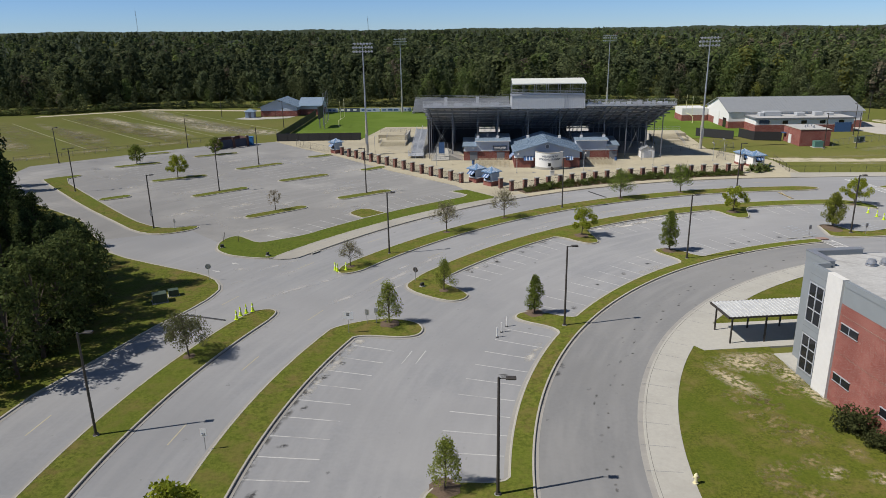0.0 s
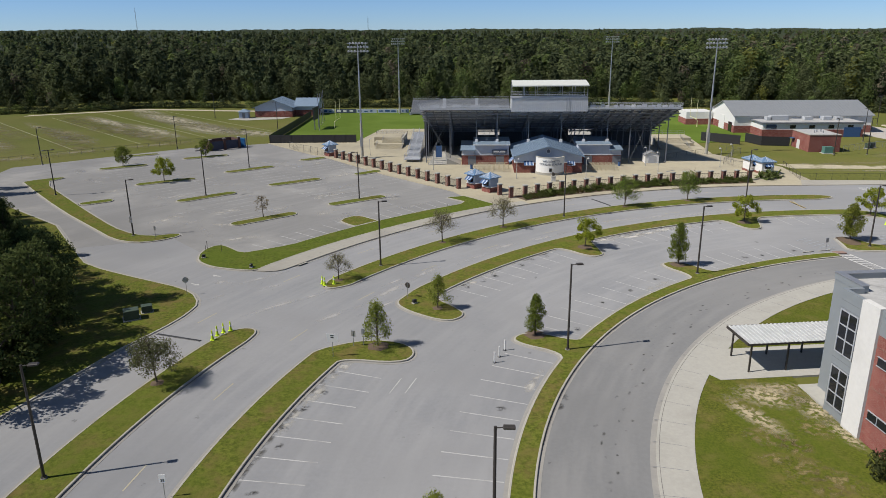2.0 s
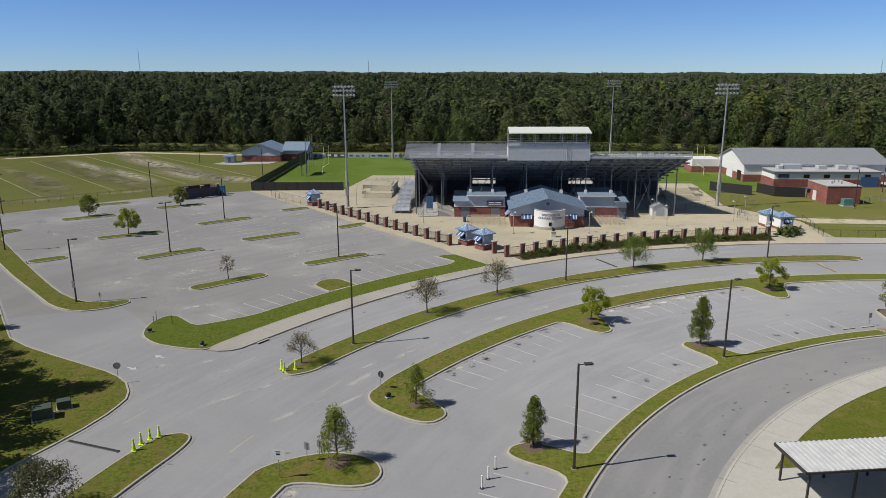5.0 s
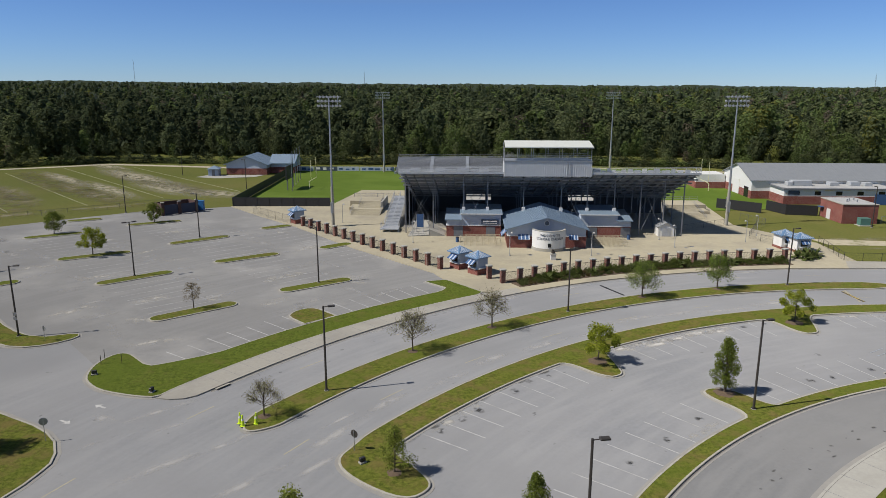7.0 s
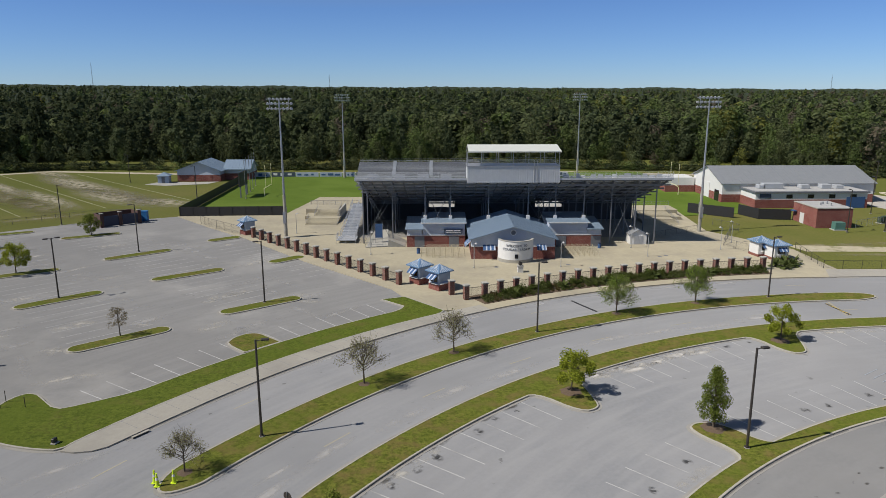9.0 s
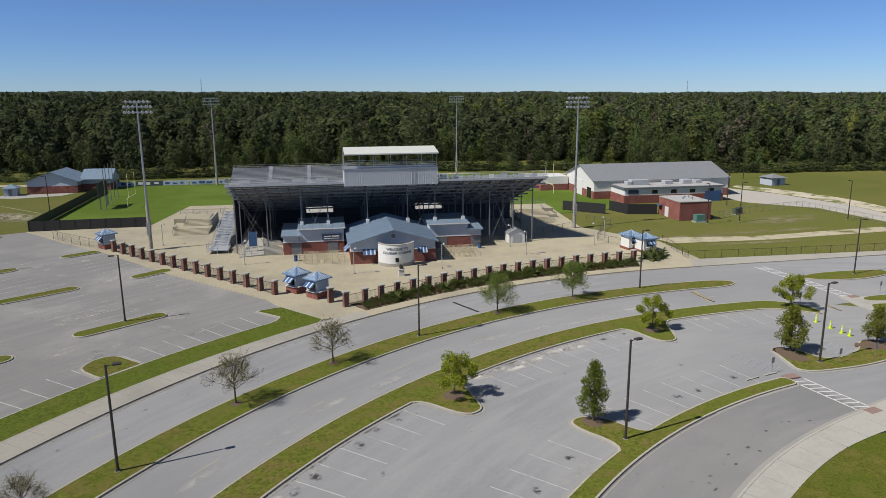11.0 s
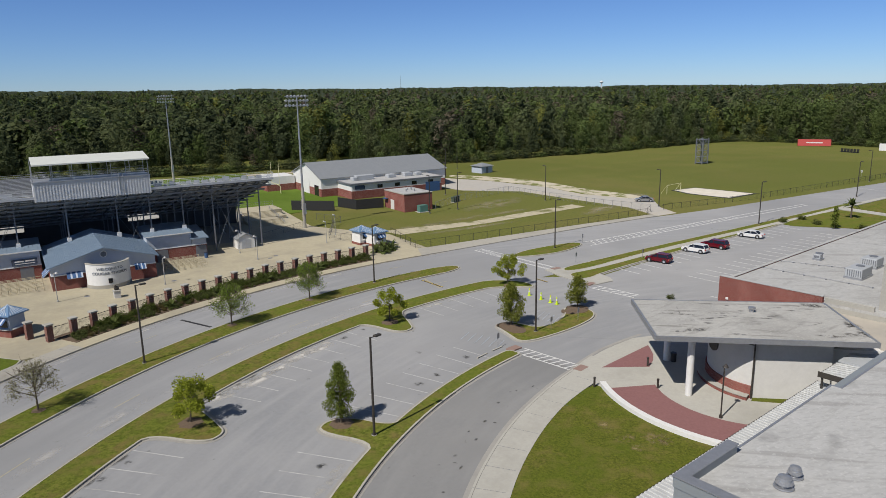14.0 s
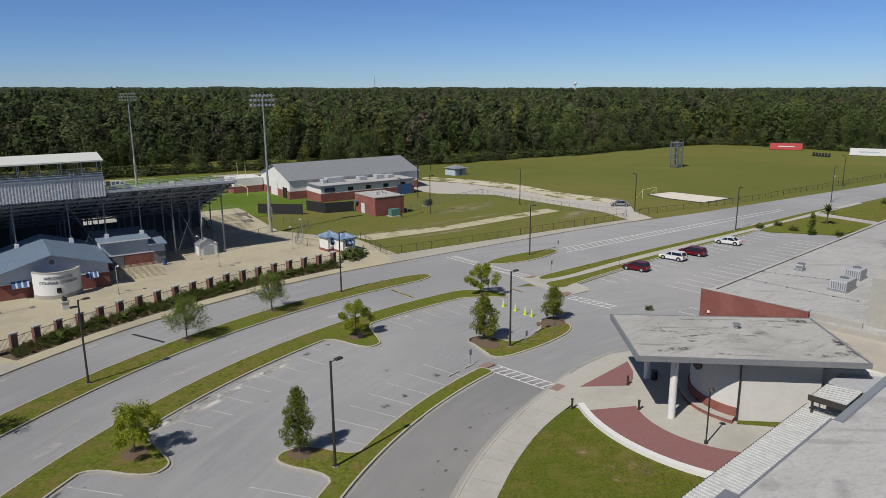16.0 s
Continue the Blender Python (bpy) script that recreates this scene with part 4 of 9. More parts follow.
rod(bm, (17.65, 164.86, 5.0), (17.65, 164.899, 5.0), 0.42, 0.42, 20)
part("louvre", bm, M_STEEL, conc, "round dark louvre in the gable")
# curved welcome wall
sign = empty("welcome_wall")
tagged(sign, "white curved entrance wall with blue-grey lettering", "sign wall")


def drum(r, y0, z0, z1, a0, a1, thick=0.3, n=28):
    bm = bmesh.new()
    rings = []
    for i in range(n + 1):
        a = radians(a0 + (a1 - a0) * i / n)
        c, s = math.cos(a), math.sin(a)
        rings.append([bm.verts.new((18.0 + rr * c, y0 + rr * s, z)) for rr, z in ((r, z0), (r, z1), (r - thick, z1), (r - thick, z0))])
    for p, q in zip(rings, rings[1:]):
        for k in range(4):
            bm.faces.new((p[k], q[k], q[(k + 1) % 4], p[(k + 1) % 4]))
    bm.faces.new(rings[0])
    bm.faces.new(rings[-1][::-1])
    bmesh.ops.recalc_face_normals(bm, faces=bm.faces)
    return bm


part("wall", drum(3.25, 164.9, 0.7, 4.0, 192, 348), M_WHITE, sign)
part("base_course", drum(3.31, 164.9, 0, 0.698, 192, 348, 0.36), M_KERB, sign, "grey stone base course")
part("coping", drum(3.32, 164.9, 4.001, 4.08, 192, 348, 0.45), M_KERB, sign)
part("window", boxes((17.6, 18.2, 161.58, 161.69, 1.0, 1.75)), M_DARKGLASS, sign)


def lettering(text, size, z, r):
    cu = bpy.data.curves.new("lettering", "FONT")
    cu.body, cu.size, cu.align_x, cu.extrude = text, size, "CENTER", 0.02
    tmp = bpy.data.objects.new("lettering_source", cu)
    scene.collection.objects.link(tmp)
    me = bpy.data.meshes.new_from_object(tmp.evaluated_get(bpy.context.evaluated_depsgraph_get()))
    bpy.data.objects.remove(tmp)
    for v in me.vertices:
        a = radians(270) + v.co.x / r
        rr = r + 0.03 + v.co.z
        v.co = (18.0 + rr * math.cos(a), 164.9 + rr * math.sin(a), z + v.co.y)
    me.materials.append(M_LETTER)
    ob = new("lettering", me)
    ob.parent = sign


M_LETTER = mat("blue_grey_letters", (0.05, 0.07, 0.11), (0.06, 0.08, 0.12), 3, 0.3, 0.5, bump=0)
lettering("WELCOME TO", 0.6, 3.05, 3.25)
lettering("COUGAR STADIUM", 0.62, 2.36, 3.25)


# ---- kiosks ----
M_SEAM = mat("pale_roof_seam", (0.55, 0.60, 0.66), (0.47, 0.52, 0.58), 2, 0.2, 0.5, metal=0.15, bump=0.0)
M_KIOSKWALL = mat("kiosk_blue_grey_wall", (0.36, 0.42, 0.52), (0.31, 0.37, 0.465), 1.5, 0.2, 0.65, bump=0.05)
M_KIOSKROOF = mat("kiosk_blue_roof", (0.150, 0.255, 0.410), (0.125, 0.220, 0.360), 0.8, 0.15, 0.45, metal=0.1, bump=0.05)


def kiosk(s=1.12, zb=0.85, wall=None):
    e = empty("ticket_kiosk")
    part("brick_base", boxes((-s, s, -s, s, 0, zb)), M_BRICK, e)
    part("wall", boxes((-s + 0.06, s - 0.06, -s + 0.06, s - 0.06, zb + 0.001, 2.6)), wall or M_KIOSKWALL, e)
    part("counter", boxes((-s - 0.25, -s + 0.05, -0.9, 0.9, 0.96, 1.06), (-0.9, 0.9, -s - 0.25, -s + 0.05, 0.96, 1.06)), M_WHITE, e)
    part("window", boxes((-s - 0.0, -s + 0.062, -0.7, 0.7, 1.2, 2.0)), M_DARKGLASS, e)
    bm = bmesh.new()
    w = s + 0.34
    top = bm.verts.new((0, 0, 3.62))
    base = [bm.verts.new(p) for p in ((-w, -w, 2.74), (w, -w, 2.74), (w, w, 2.74), (-w, w, 2.74))]
    low = [bm.verts.new((p.co.x, p.co.y, 2.6)) for p in base]
    for i in range(4):
        bm.faces.new((base[i], base[(i + 1) % 4], top))
        bm.faces.new((low[i], low[(i + 1) % 4], base[(i + 1) % 4], base[i]))
    bm.faces.new(low[::-1])
    corners = [p.co.copy() for p in base]
    roof = part("hip_roof", bm, M_KIOSKROOF, e, "blue hip roof with pale seams")
    for i in range(4):
        a, b = corners[i], corners[(i + 1) % 4]
        for k in range(1, 8):
            p = a.lerp(b, k / 8)
            f = 1 - abs(k / 8 - 0.5) * 2
            q = a.lerp(b, 0.5).lerp(Vector((0, 0, 3.62)), f) + (p - a.lerp(b, 0.5)) * (1 - f)
            part("seam", rods((tuple(p + Vector((0, 0, 0.02))), tuple(q + Vector((0, 0, 0.02))), 0.05), n=4), M_SEAM, roof)
    for k in range(7):
        ya = -0.85 + 1.7 * k / 7
        part("awning_strip", quadslab(bmesh.new(), [(-s - 0.8, ya, 1.70), (-s - 0.8, ya + 1.7 / 7, 1.70), (-s, ya + 1.7 / 7, 2.30), (-s, ya, 2.30)], 0.05), M_SIDING if k % 3 == 1 else M_BLUE, e, "" if k % 3 == 1 else "blue cloth strip of the awning")
    return tagged(e, "small square ticket kiosk with blue seamed hip roof and awning", "kiosk", "ticket kiosks")


k1 = kiosk()
k1.matrix_basis = pose(1.3, 149.5, 0.13, 0, 0, 42) @ Matrix.Scale(1.08, 4)
for x, y, a in ((4.4, 146.0, 42), (-36.6, 188.4, 42)):
    m = pose(x, y, 0.13, 0, 0, a) @ Matrix.Scale(1.08, 4)
    copy_thing(k1, m).matrix_basis = m
k2 = kiosk(1.45, 0.45, M_WHITE)
k2.matrix_basis = pose(63.6, 167.6, 0.13, 0, 0, 100)
copy_thing(k2, pose(65.2, 164.7, 0.13, 0, 0, 100))


# ---- brick pillars and fence ----
def pillar():
    e = empty("brick_pillar")
    part("shaft", boxes((-0.36, 0.36, -0.36, 0.36, 0, 2.05)), M_BRICKDARK, e)
    bm = boxes((-0.47, 0.47, -0.47, 0.47, 2.051, 2.26))
    bmesh.ops.bevel(bm, geom=bm.edges[:], offset=0.03, segments=1, affect="EDGES")
    part("cap", bm, M_CONCRETE, e, "pale cast stone cap")
    return tagged(e, "square red brick fence pillar with pale cap", "pillar", "stadium fence pillars")


def fence_panel(w, h=1.75, name="fence_panel", label="black steel picket fence panel", gap=0.14):
    e = empty(name)
    for z in (h - 0.12, 0.12):
        part("rail", boxes((0, w, -0.02, 0.02, z, z + 0.05)), M_BLACK, e)
    first = part("picket", boxes((-0.008, 0.008, -0.008, 0.008, 0.05, h)), M_BLACK, e)
    for i, x in enumerate(np.arange(gap / 2, w, gap)):
        ob = first if i == 0 else new("picket", first.data)
        ob.parent = e
        ob.matrix_basis = pose(x, 0, 0)
    return tagged(e, label, "fence", "fence panels")


P0 = pillar()
line_w = [(-34.4 + (32.4) * i / 14, 184.6 - 36.2 * i / 14) for i in range(15)]
line_e = [(6.2, 142.7), (8.3, 140.2)] + [pol(120.6 - 1.42 * i, 114.3) for i in range(19)]
P0.matrix_basis = pose(*line_w[0], 0.13, 0, 0, 42)
for x, y in line_w[1:] + line_e:
    copy_thing(P0, pose(x, y, 0.13, 0, 0, 42 if (x, y) in line_w[1:] else 20))
for row in (line_w, line_e[1:]):
    w = math.dist(row[3], row[4]) - 0.74
    fp = fence_panel(w)
    for i, (p, q) in enumerate(zip(row, row[1:])):
        a = math.atan2(q[1] - p[1], q[0] - p[0])
        m = pose(p[0] + 0.37 * math.cos(a), p[1] + 0.37 * math.sin(a), 0.13, 0, 0, math.degrees(a))
        if i == 0:
            fp.matrix_basis = m
        else:
            copy_thing(fp, m)


# ---- trees ----
def leaf_cloud(rng, centres, radii, count, size):
    """Leaf quads scattered in clumps: vertices and faces."""
    k = rng.integers(0, len(centres), count)
    d = rng.normal(size=(count, 3))
    d /= np.linalg.norm(d, axis=1)[:, None]
    p = centres[k] + d * (radii[k] * rng.random(count) ** 0.45)[:, None]
    u = rng.normal(size=(count, 3))
    u /= np.linalg.norm(u, axis=1)[:, None]
    w = np.cross(u, rng.normal(size=(count, 3)))
    w /= np.linalg.norm(w, axis=1)[:, None] + 1e-9
    s = (size * (0.6 + 0.8 * rng.random(count)))[:, None]
    v = np.stack([p - u * s, p + w * s * 0.6, p + u * s, p - w * s * 0.6], 1).reshape(-1, 3)
    return v, np.arange(count * 4).reshape(-1, 4)


def tree_mesh(seed, height, width, kind="oak", leaves=1800, size=0.16, bare=0.28):
    """Trunk and limbs, and the crown, of one tree at the origin."""
    rng = np.random.default_rng(seed)
    bm = bmesh.new()
    lean = rng.normal(size=2) * 0.02 * height
    rod(bm, (0, 0, -0.1), (lean[0], lean[1], height * 0.6), 0.022 * height, 0.010 * height, 7)
    rod(bm, (lean[0], lean[1], height * 0.6), (lean[0], lean[1], height * 0.93), 0.010 * height, 0.003 * height, 6)
    cs, rs = [], []
    n = {"column": 34, "pine": 30, "vase": 26, "clump": 16}.get(kind, 24)
    for i in range(n):
        f = (i + 0.5) / n
        z = height * (bare + (0.97 - bare) * f)
        a = i * 2.4 + rng.random() * 0.9
        if kind == "column":
            r = width * 0.5 * (0.70 + 0.30 * math.sin(math.pi * f)) * (1 - f ** 3.5) * (0.22 + 0.72 * rng.random())
        elif kind == "pine":
            r = width * 0.5 * (1 - f) ** 0.7 * (0.4 + 0.6 * rng.random())
        elif kind == "vase":
            r = width * 0.5 * math.sin(math.pi * (0.36 + 0.54 * f)) * (0.35 + 0.65 * rng.random())
        elif kind == "clump":
            r = width * 0.5 * math.sin(math.pi * (0.24 + 0.68 * f)) * (0.3 + 0.75 * rng.random())
        else:
            r = width * 0.5 * math.sin(math.pi * (0.14 + 0.8 * f)) * (0.45 + 0.6 * rng.random())
        c = np.array([lean[0] + r * math.cos(a), lean[1] + r * math.sin(a), z])
        cs.append(c)
        rs.append(width * ({"column": 0.14, "clump": 0.11}.get(kind, 0.13) + 0.09 * rng.random()))
        zb = height * (bare * 0.75 + 0.5 * f) if kind != "vase" else height * bare * (0.6 + 0.7 * f)
        rod(bm, (lean[0] * 0.5, lean[1] * 0.5, min(zb, z)), tuple(c), 0.007 * height, 0.002 * height, 4)
        if kind == "vase":
            for _ in range(8):
                w = rng.normal(size=3) * 0.095 * width + (0, 0, 0.05 * height)
                rod(bm, tuple(c * 0.8 + np.array([lean[0] * 0.1, lean[1] * 0.1, min(zb, z) * 0.2])), tuple(c + w), 0.0042 * height, 0.0022 * height, 3)
    v, f = leaf_cloud(rng, np.array(cs), np.array(rs), leaves, size)
    return bm, v, f


def tree(seed, height, width, kind, leaf, label, leaves=1800, size=0.16, bare=0.28, name="tree"):
    e = empty(name)
    bm, v, f = tree_mesh(seed, height, width, kind, leaves, size, bare)
    part("trunk", bm, M_TRUNK, e)
    raw("crown", v, f, leaf, e)
    return tagged(e, label, "tree")


def plant(template, rows):
    for i, (x, y, k, a) in enumerate(rows):
        m = pose(x, y, 0.13, 0, 0, a) @ Matrix.Scale(k, 4)
        if i == 0:
            template.matrix_basis = m
        else:
            c = copy_thing(template, m)
            c.matrix_basis = m


plant(tree(1, 4.8, 4.9, "vase", L_CRAPE, "small multi-stemmed crape myrtle with thinning olive leaves", 2700, 0.062, 0.46), ((-16.0, 93.1, 0.72, 0), (-3.4, 110.2, 1, 70), (6.1, 119.1, 0.98, 200)))
plant(tree(9, 3.9, 2.6, "clump", leafmat("russet_leaves", (0.270, 0.215, 0.135), (0.185, 0.160, 0.090)), "slim young tree with sparse russet leaves in the lot island", 900, 0.075, 0.38), ((-35.5, 125.1, 1, 40),))
plant(tree(8, 4.3, 4.6, "vase", leafmat("grey_green_leaves", (0.150, 0.155, 0.070), (0.100, 0.112, 0.048)), "spreading small tree with sparse grey-green leaves", 4400, 0.08, 0.46), ((-27.4, 65, 1, 0),))
plant(tree(2, 5.2, 4.8, "vase", leafmat("bright_green_leaves", (0.205, 0.270, 0.050), (0.140, 0.200, 0.038)), "small round-headed tree with fresh green leaves", 5200, 0.075, 0.36), ((28.6, 133.4, 1, 0), (41.1, 138.1, 1, 90)))
plant(tree(3, 4.35, 4.2, "clump", L_MAPLE, "young maple with yellow-green leaves on a mulched bed", 6000, 0.085, 0.30), ((17.8, 108.2, 1, 0), (46, 122.6, 0.98, 120), (68.8, 127.6, 1.05, 60), (-66.8, 155.9, 1.15, 10)))
plant(tree(4, 5.9, 2.9, "column", L_OAK, "young columnar oak with dense dark green leaves", 9000, 0.07, 0.16), ((29.3, 100.3, 1, 0), (8.1, 76.6, 0.78, 60)))
plant(tree(12, 4.4, 3.0, "column", leafmat("autumn_oak_leaves", (0.235, 0.255, 0.045), (0.135, 0.155, 0.026), 0.45), "broad young oak with yellowing green leaves on mulch", 7000, 0.075, 0.18), ((70.0, 113.4, 1, 0), (58.2, 112.8, 1.22, 120)))
plant(tree(5, 4.7, 3.3, "pine", leafmat("olive_leaves", (0.250, 0.285, 0.055), (0.155, 0.190, 0.034)), "slim pointed young tree with olive green leaves on mulch", 3600, 0.075, 0.22), ((-8.1, 73.4, 1.03, 0), (-2.6, 83.8, 0.86, 90), (-0.6, 44.4, 0.85, 180)))
plant(tree(6, 4.6, 4.0, "oak", L_OAK, "young live oak with dark green round crown", 4200, 0.10, 0.2), ((-85.2, 174.2, 1, 0), (-69.4, 187.2, 0.95, 90)))
plant(tree(7, 4.6, 3.4, "oak", L_MAPLE, "yellow-green young tree in the grass strip", 1800, 0.15, 0.2), ((-17.5, 38.2, 1, 0),))

# woods by the west road
W1 = tree(21, 9.8, 6.6, "oak", L_WOOD, "leafy oak at the edge of the shaded wood", 3600, 0.17, 0.08)
W2 = tree(22, 11.4, 4.8, "pine", L_WOOD2, "dark pine at the edge of the shaded wood", 2600, 0.17, 0.12)
W3 = tree(23, 5.0, 4.6, "oak", leafmat("thicket_leaves", (0.085, 0.098, 0.030), (0.050, 0.062, 0.020), 0.45), "low leafy thicket tree at the edge of the wood", 2000, 0.14, 0.04)
rng = np.random.default_rng(5)
rows1, rows2, rows3 = [], [], []
for i in range(180):
    y = rng.uniform(28, 140)
    edge = float(np.interp(y, (20, 50, 58, 67, 76, 84, 92, 99, 107, 120, 140), (-48.0, -46.5, -43.0, -42.6, -45.2, -49.0, -56, -62.0, -69.0, -83, -107)))
    x = edge - 38 * rng.random() ** 1.5
    k = rng.uniform(0.68, 0.95) + min(0.4, (edge - x) * 0.014) - (0.12 if y > 86 else 0.0)
    if edge - x < 2.5 and rng.random() < 0.5:
        rows3.append((x + 0.8, y, k, rng.uniform(0, 360)))
    else:
        (rows1 if rng.random() < 0.66 else rows2).append((x, y, k, rng.uniform(0, 360)))
rows1 += [(-42.0, 60, 1.12, 200), (-42.2, 64.5, 1.18, 20), (-42.4, 69, 1.12, 130), (-43.6, 73.5, 1.05, 300), (-45.4, 77.5, 1.0, 80), (-48.6, 82, 1.0, 10), (-51.8, 89.6, 0.72, 40), (-54.6, 93.0, 0.7, 100), (-57.6, 96.2, 0.62, 160), (-60.8, 99.8, 0.52, 220), (-49.8, 86.2, 0.85, 350)]
plant(W1, rows1)
rows2 += [(-67.5, 100.0, 1.25, 80), (-72.0, 103.0, 1.2, 140), (-84.0, 117.0, 1.2, 200), (-88.0, 121.0, 1.15, 260), (-99.0, 141.0, 1.2, 320), (-103.0, 139.0, 1.1, 30)]
plant(W2, rows2)
plant(W3, rows3)
W4 = tree(24, 25.0, 6.4, "oak", L_WOOD2, "tall bare-stemmed pine with a high dark crown in the wood", 5200, 0.20, 0.52)
plant(W4, [(-56.6, 80.0, 1.0, 0), (-60.5, 79.0, 1.02, 50), (-64.0, 82.0, 0.9, 160), (-90.0, 117.5, 0.72, 190), (-106.0, 139.5, 0.72, 300), (-109.0, 145.0, 0.7, 10)])


# ---- forest ----
def shades(name, a, b2):
    """Three tones of one kind of foliage, for trees that differ from their neighbours."""
    return [leafmat(name + tone, tuple(c * k for c in a), tuple(c * k for c in b2), 0.16) for tone, k in (("_dark", 0.80), ("_mid", 1.03), ("_light", 1.28))]


# Leaf colours are lifted and greyed to paint in distance haze.
FOREST_LEAVES = (shades("pine_needles", (0.080, 0.099, 0.047), (0.057, 0.074, 0.036)) + shades("mixed_leaves", (0.125, 0.146, 0.062), (0.084, 0.102, 0.046)) + shades("green_leaves", (0.122, 0.158, 0.050), (0.082, 0.114, 0.038))
                 + shades("yellowing_leaves", (0.185, 0.190, 0.044), (0.120, 0.134, 0.038)) + shades("brown_crowns", (0.150, 0.128, 0.088), (0.106, 0.093, 0.064)))


def forest(name, spots, kinds, label, seed):
    """One mesh of many trees: spots are x, y, z, height, kind, leaf; kinds are unit trees (vertices, faces)."""
    vs, fs, ms, n = [], [], [], 0
    r = np.random.default_rng(seed)
    for x, y, z, h, k, leaf in spots:
        v, f = kinds[k]
        a = r.uniform(0, 6.283)
        c, s = math.cos(a), math.sin(a)
        wide = max(h, 9.0) * r.uniform(0.8, 1.25)
        p = v * (wide, wide * r.uniform(0.85, 1.15), h)
        vs.append(np.stack([p[:, 0] * c - p[:, 1] * s + x, p[:, 0] * s + p[:, 1] * c + y, p[:, 2] + z], 1))
        fs.append(f + n)
        ms.append(np.full(len(f), leaf, dtype=np.int32))
        n += len(v)
    V, F, S = np.concatenate(vs), np.concatenate(fs), np.concatenate(ms)
    me = bpy.data.meshes.new(name)
    me.vertices.add(len(V))
    me.vertices.foreach_set("co", V.ravel())
    me.loops.add(len(F) * 4)
    me.loops.foreach_set("vertex_index", F.ravel())
    me.polygons.add(len(F))
    me.polygons.foreach_set("loop_start", np.arange(0, len(F) * 4, 4))
    for m in FOREST_LEAVES:
        me.materials.append(m)
    me.polygons.foreach_set("material_index", S)
    me.update(calc_edges=True)
    return tagged(new(name, me), label, "forest", "", "stuff")


def unit_tree(seed, kind, leaves, size, width=0.4, bare=0.1):
    """A crown one metre high whose leaf sprays turn their faces outward."""
    rng = np.random.default_rng(seed)
    n = 10
    cs, rs = [], []
    for i in range(n):
        f = (i + 0.5) / n
        a = i * 2.4 + rng.random()
        if kind == "pine":
            r = width * 0.5 * (1.02 - f) ** 0.6 * (0.3 + 0.7 * rng.random())
        elif kind == "tall":
            r = width * 0.5 * math.sin(math.pi * (0.25 + 0.7 * f)) * (0.3 + 0.7 * rng.random())
        else:
            r = width * 0.5 * math.sin(math.pi * (0.12 + 0.78 * f)) * (0.5 + 0.5 * rng.random())
        cs.append((0.75 * r * math.cos(a), 0.75 * r * math.sin(a), bare + 0.05 + (0.86 - bare) * f))
        rs.append(width * (0.24 + 0.12 * rng.random()) * ((1.15 - f) if kind == "pine" else 1))
    cs, rs = np.array(cs), np.array(rs)
    k = rng.integers(0, n, leaves)
    d = rng.normal(size=(leaves, 3))
    d /= np.linalg.norm(d, axis=1)[:, None]
    p = cs[k] + d * (rs[k] * rng.random(leaves) ** 0.25)[:, None]
    out = d + 0.8 * (cs[k] - (0, 0, 0.45)) / width + rng.normal(size=(leaves, 3)) * 0.36
    out /= np.linalg.norm(out, axis=1)[:, None]
    u = np.cross(out, rng.normal(size=(leaves, 3)))
    u /= np.linalg.norm(u, axis=1)[:, None] + 1e-9
    w = np.cross(out, u)
    s = (size * (0.6 + 0.8 * rng.random(leaves)))[:, None]
    v = np.stack([p - u * s, p + w * s * 0.7, p + u * s, p - w * s * 0.7], 1).reshape(-1, 3)
    return v, np.arange(leaves * 4).reshape(-1, 4)


SHAPES = (("oak", 0.62, 0.05), ("pine", 0.44, 0.2), ("tall", 0.46, 0.1), ("oak", 0.50, 0.12), ("pine", 0.36, 0.35), ("tall", 0.38, 0.3))
NEAR = [unit_tree(40 + i, k, 640, 0.026, w, b) for i, (k, w, b) in enumerate(SHAPES)]
MID = [unit_tree(60 + i, k, 200, 0.042, w, max(b, 0.3)) for i, (k, w, b) in enumerate(SHAPES)]
NEAR.append(unit_tree(47, "oak", 260, 0.042, 0.6, 0.02))
FAR = [unit_tree(80 + i, k, 40, 0.085, w, 0.45) for i, (k, w, b) in enumerate(SHAPES)]
EDGE = ((-420, 150), (-330, 240), (-230, 285), (-176, 296), (-143, 314), (-90, 312), (-40, 312), (30, 316), (95, 306), (140, 288), (165, 279), (205, 278), (234, 274), (294, 277), (326, 273), (336, 250), (341, 204), (430, 190), (520, 180), (640, 170))


def edge_y(x):
    return float(np.interp(x, [p[0] for p in EDGE], [p[1] for p in EDGE]))


def stand_of(x, y):
    """Which trees grow here: pines to the west, greener and yellower woods to the east, brown thin crowns far east."""
    east = min(1, max(0, (x + 60) / 260))
    patch = math.sin(x * 0.021 + y * 0.013) + math.sin(x * 0.047 - y * 0.031 + 2)
    w = np.array([1.7 - 1.3 * east, 0.9, 0.22 + 0.70 * east, 0.03 + 0.13 * east, 0.05 + (0.30 if x > 180 and y > 380 else 0.03)])
    w[0] += 0.7 * max(0, patch)
    w[2] += 0.5 * max(0, -patch)
    return w / w.sum()


rng = np.random.default_rng(11)
near, mid, far = [], [], []


def sow(rows, x, y, h):
    leaf = int(rng.choice(5, p=stand_of(x, y)))
    kind = int(rng.choice((1, 4, 5))) if leaf == 0 else int(rng.choice((0, 2, 3, 5)))
    tone = int(rng.choice(3, p=(0.3, 0.45, 0.25)))
    rows.append((x, y, fall(x, y), h * (1.12 if leaf == 0 else 1.0), kind, leaf * 3 + tone))


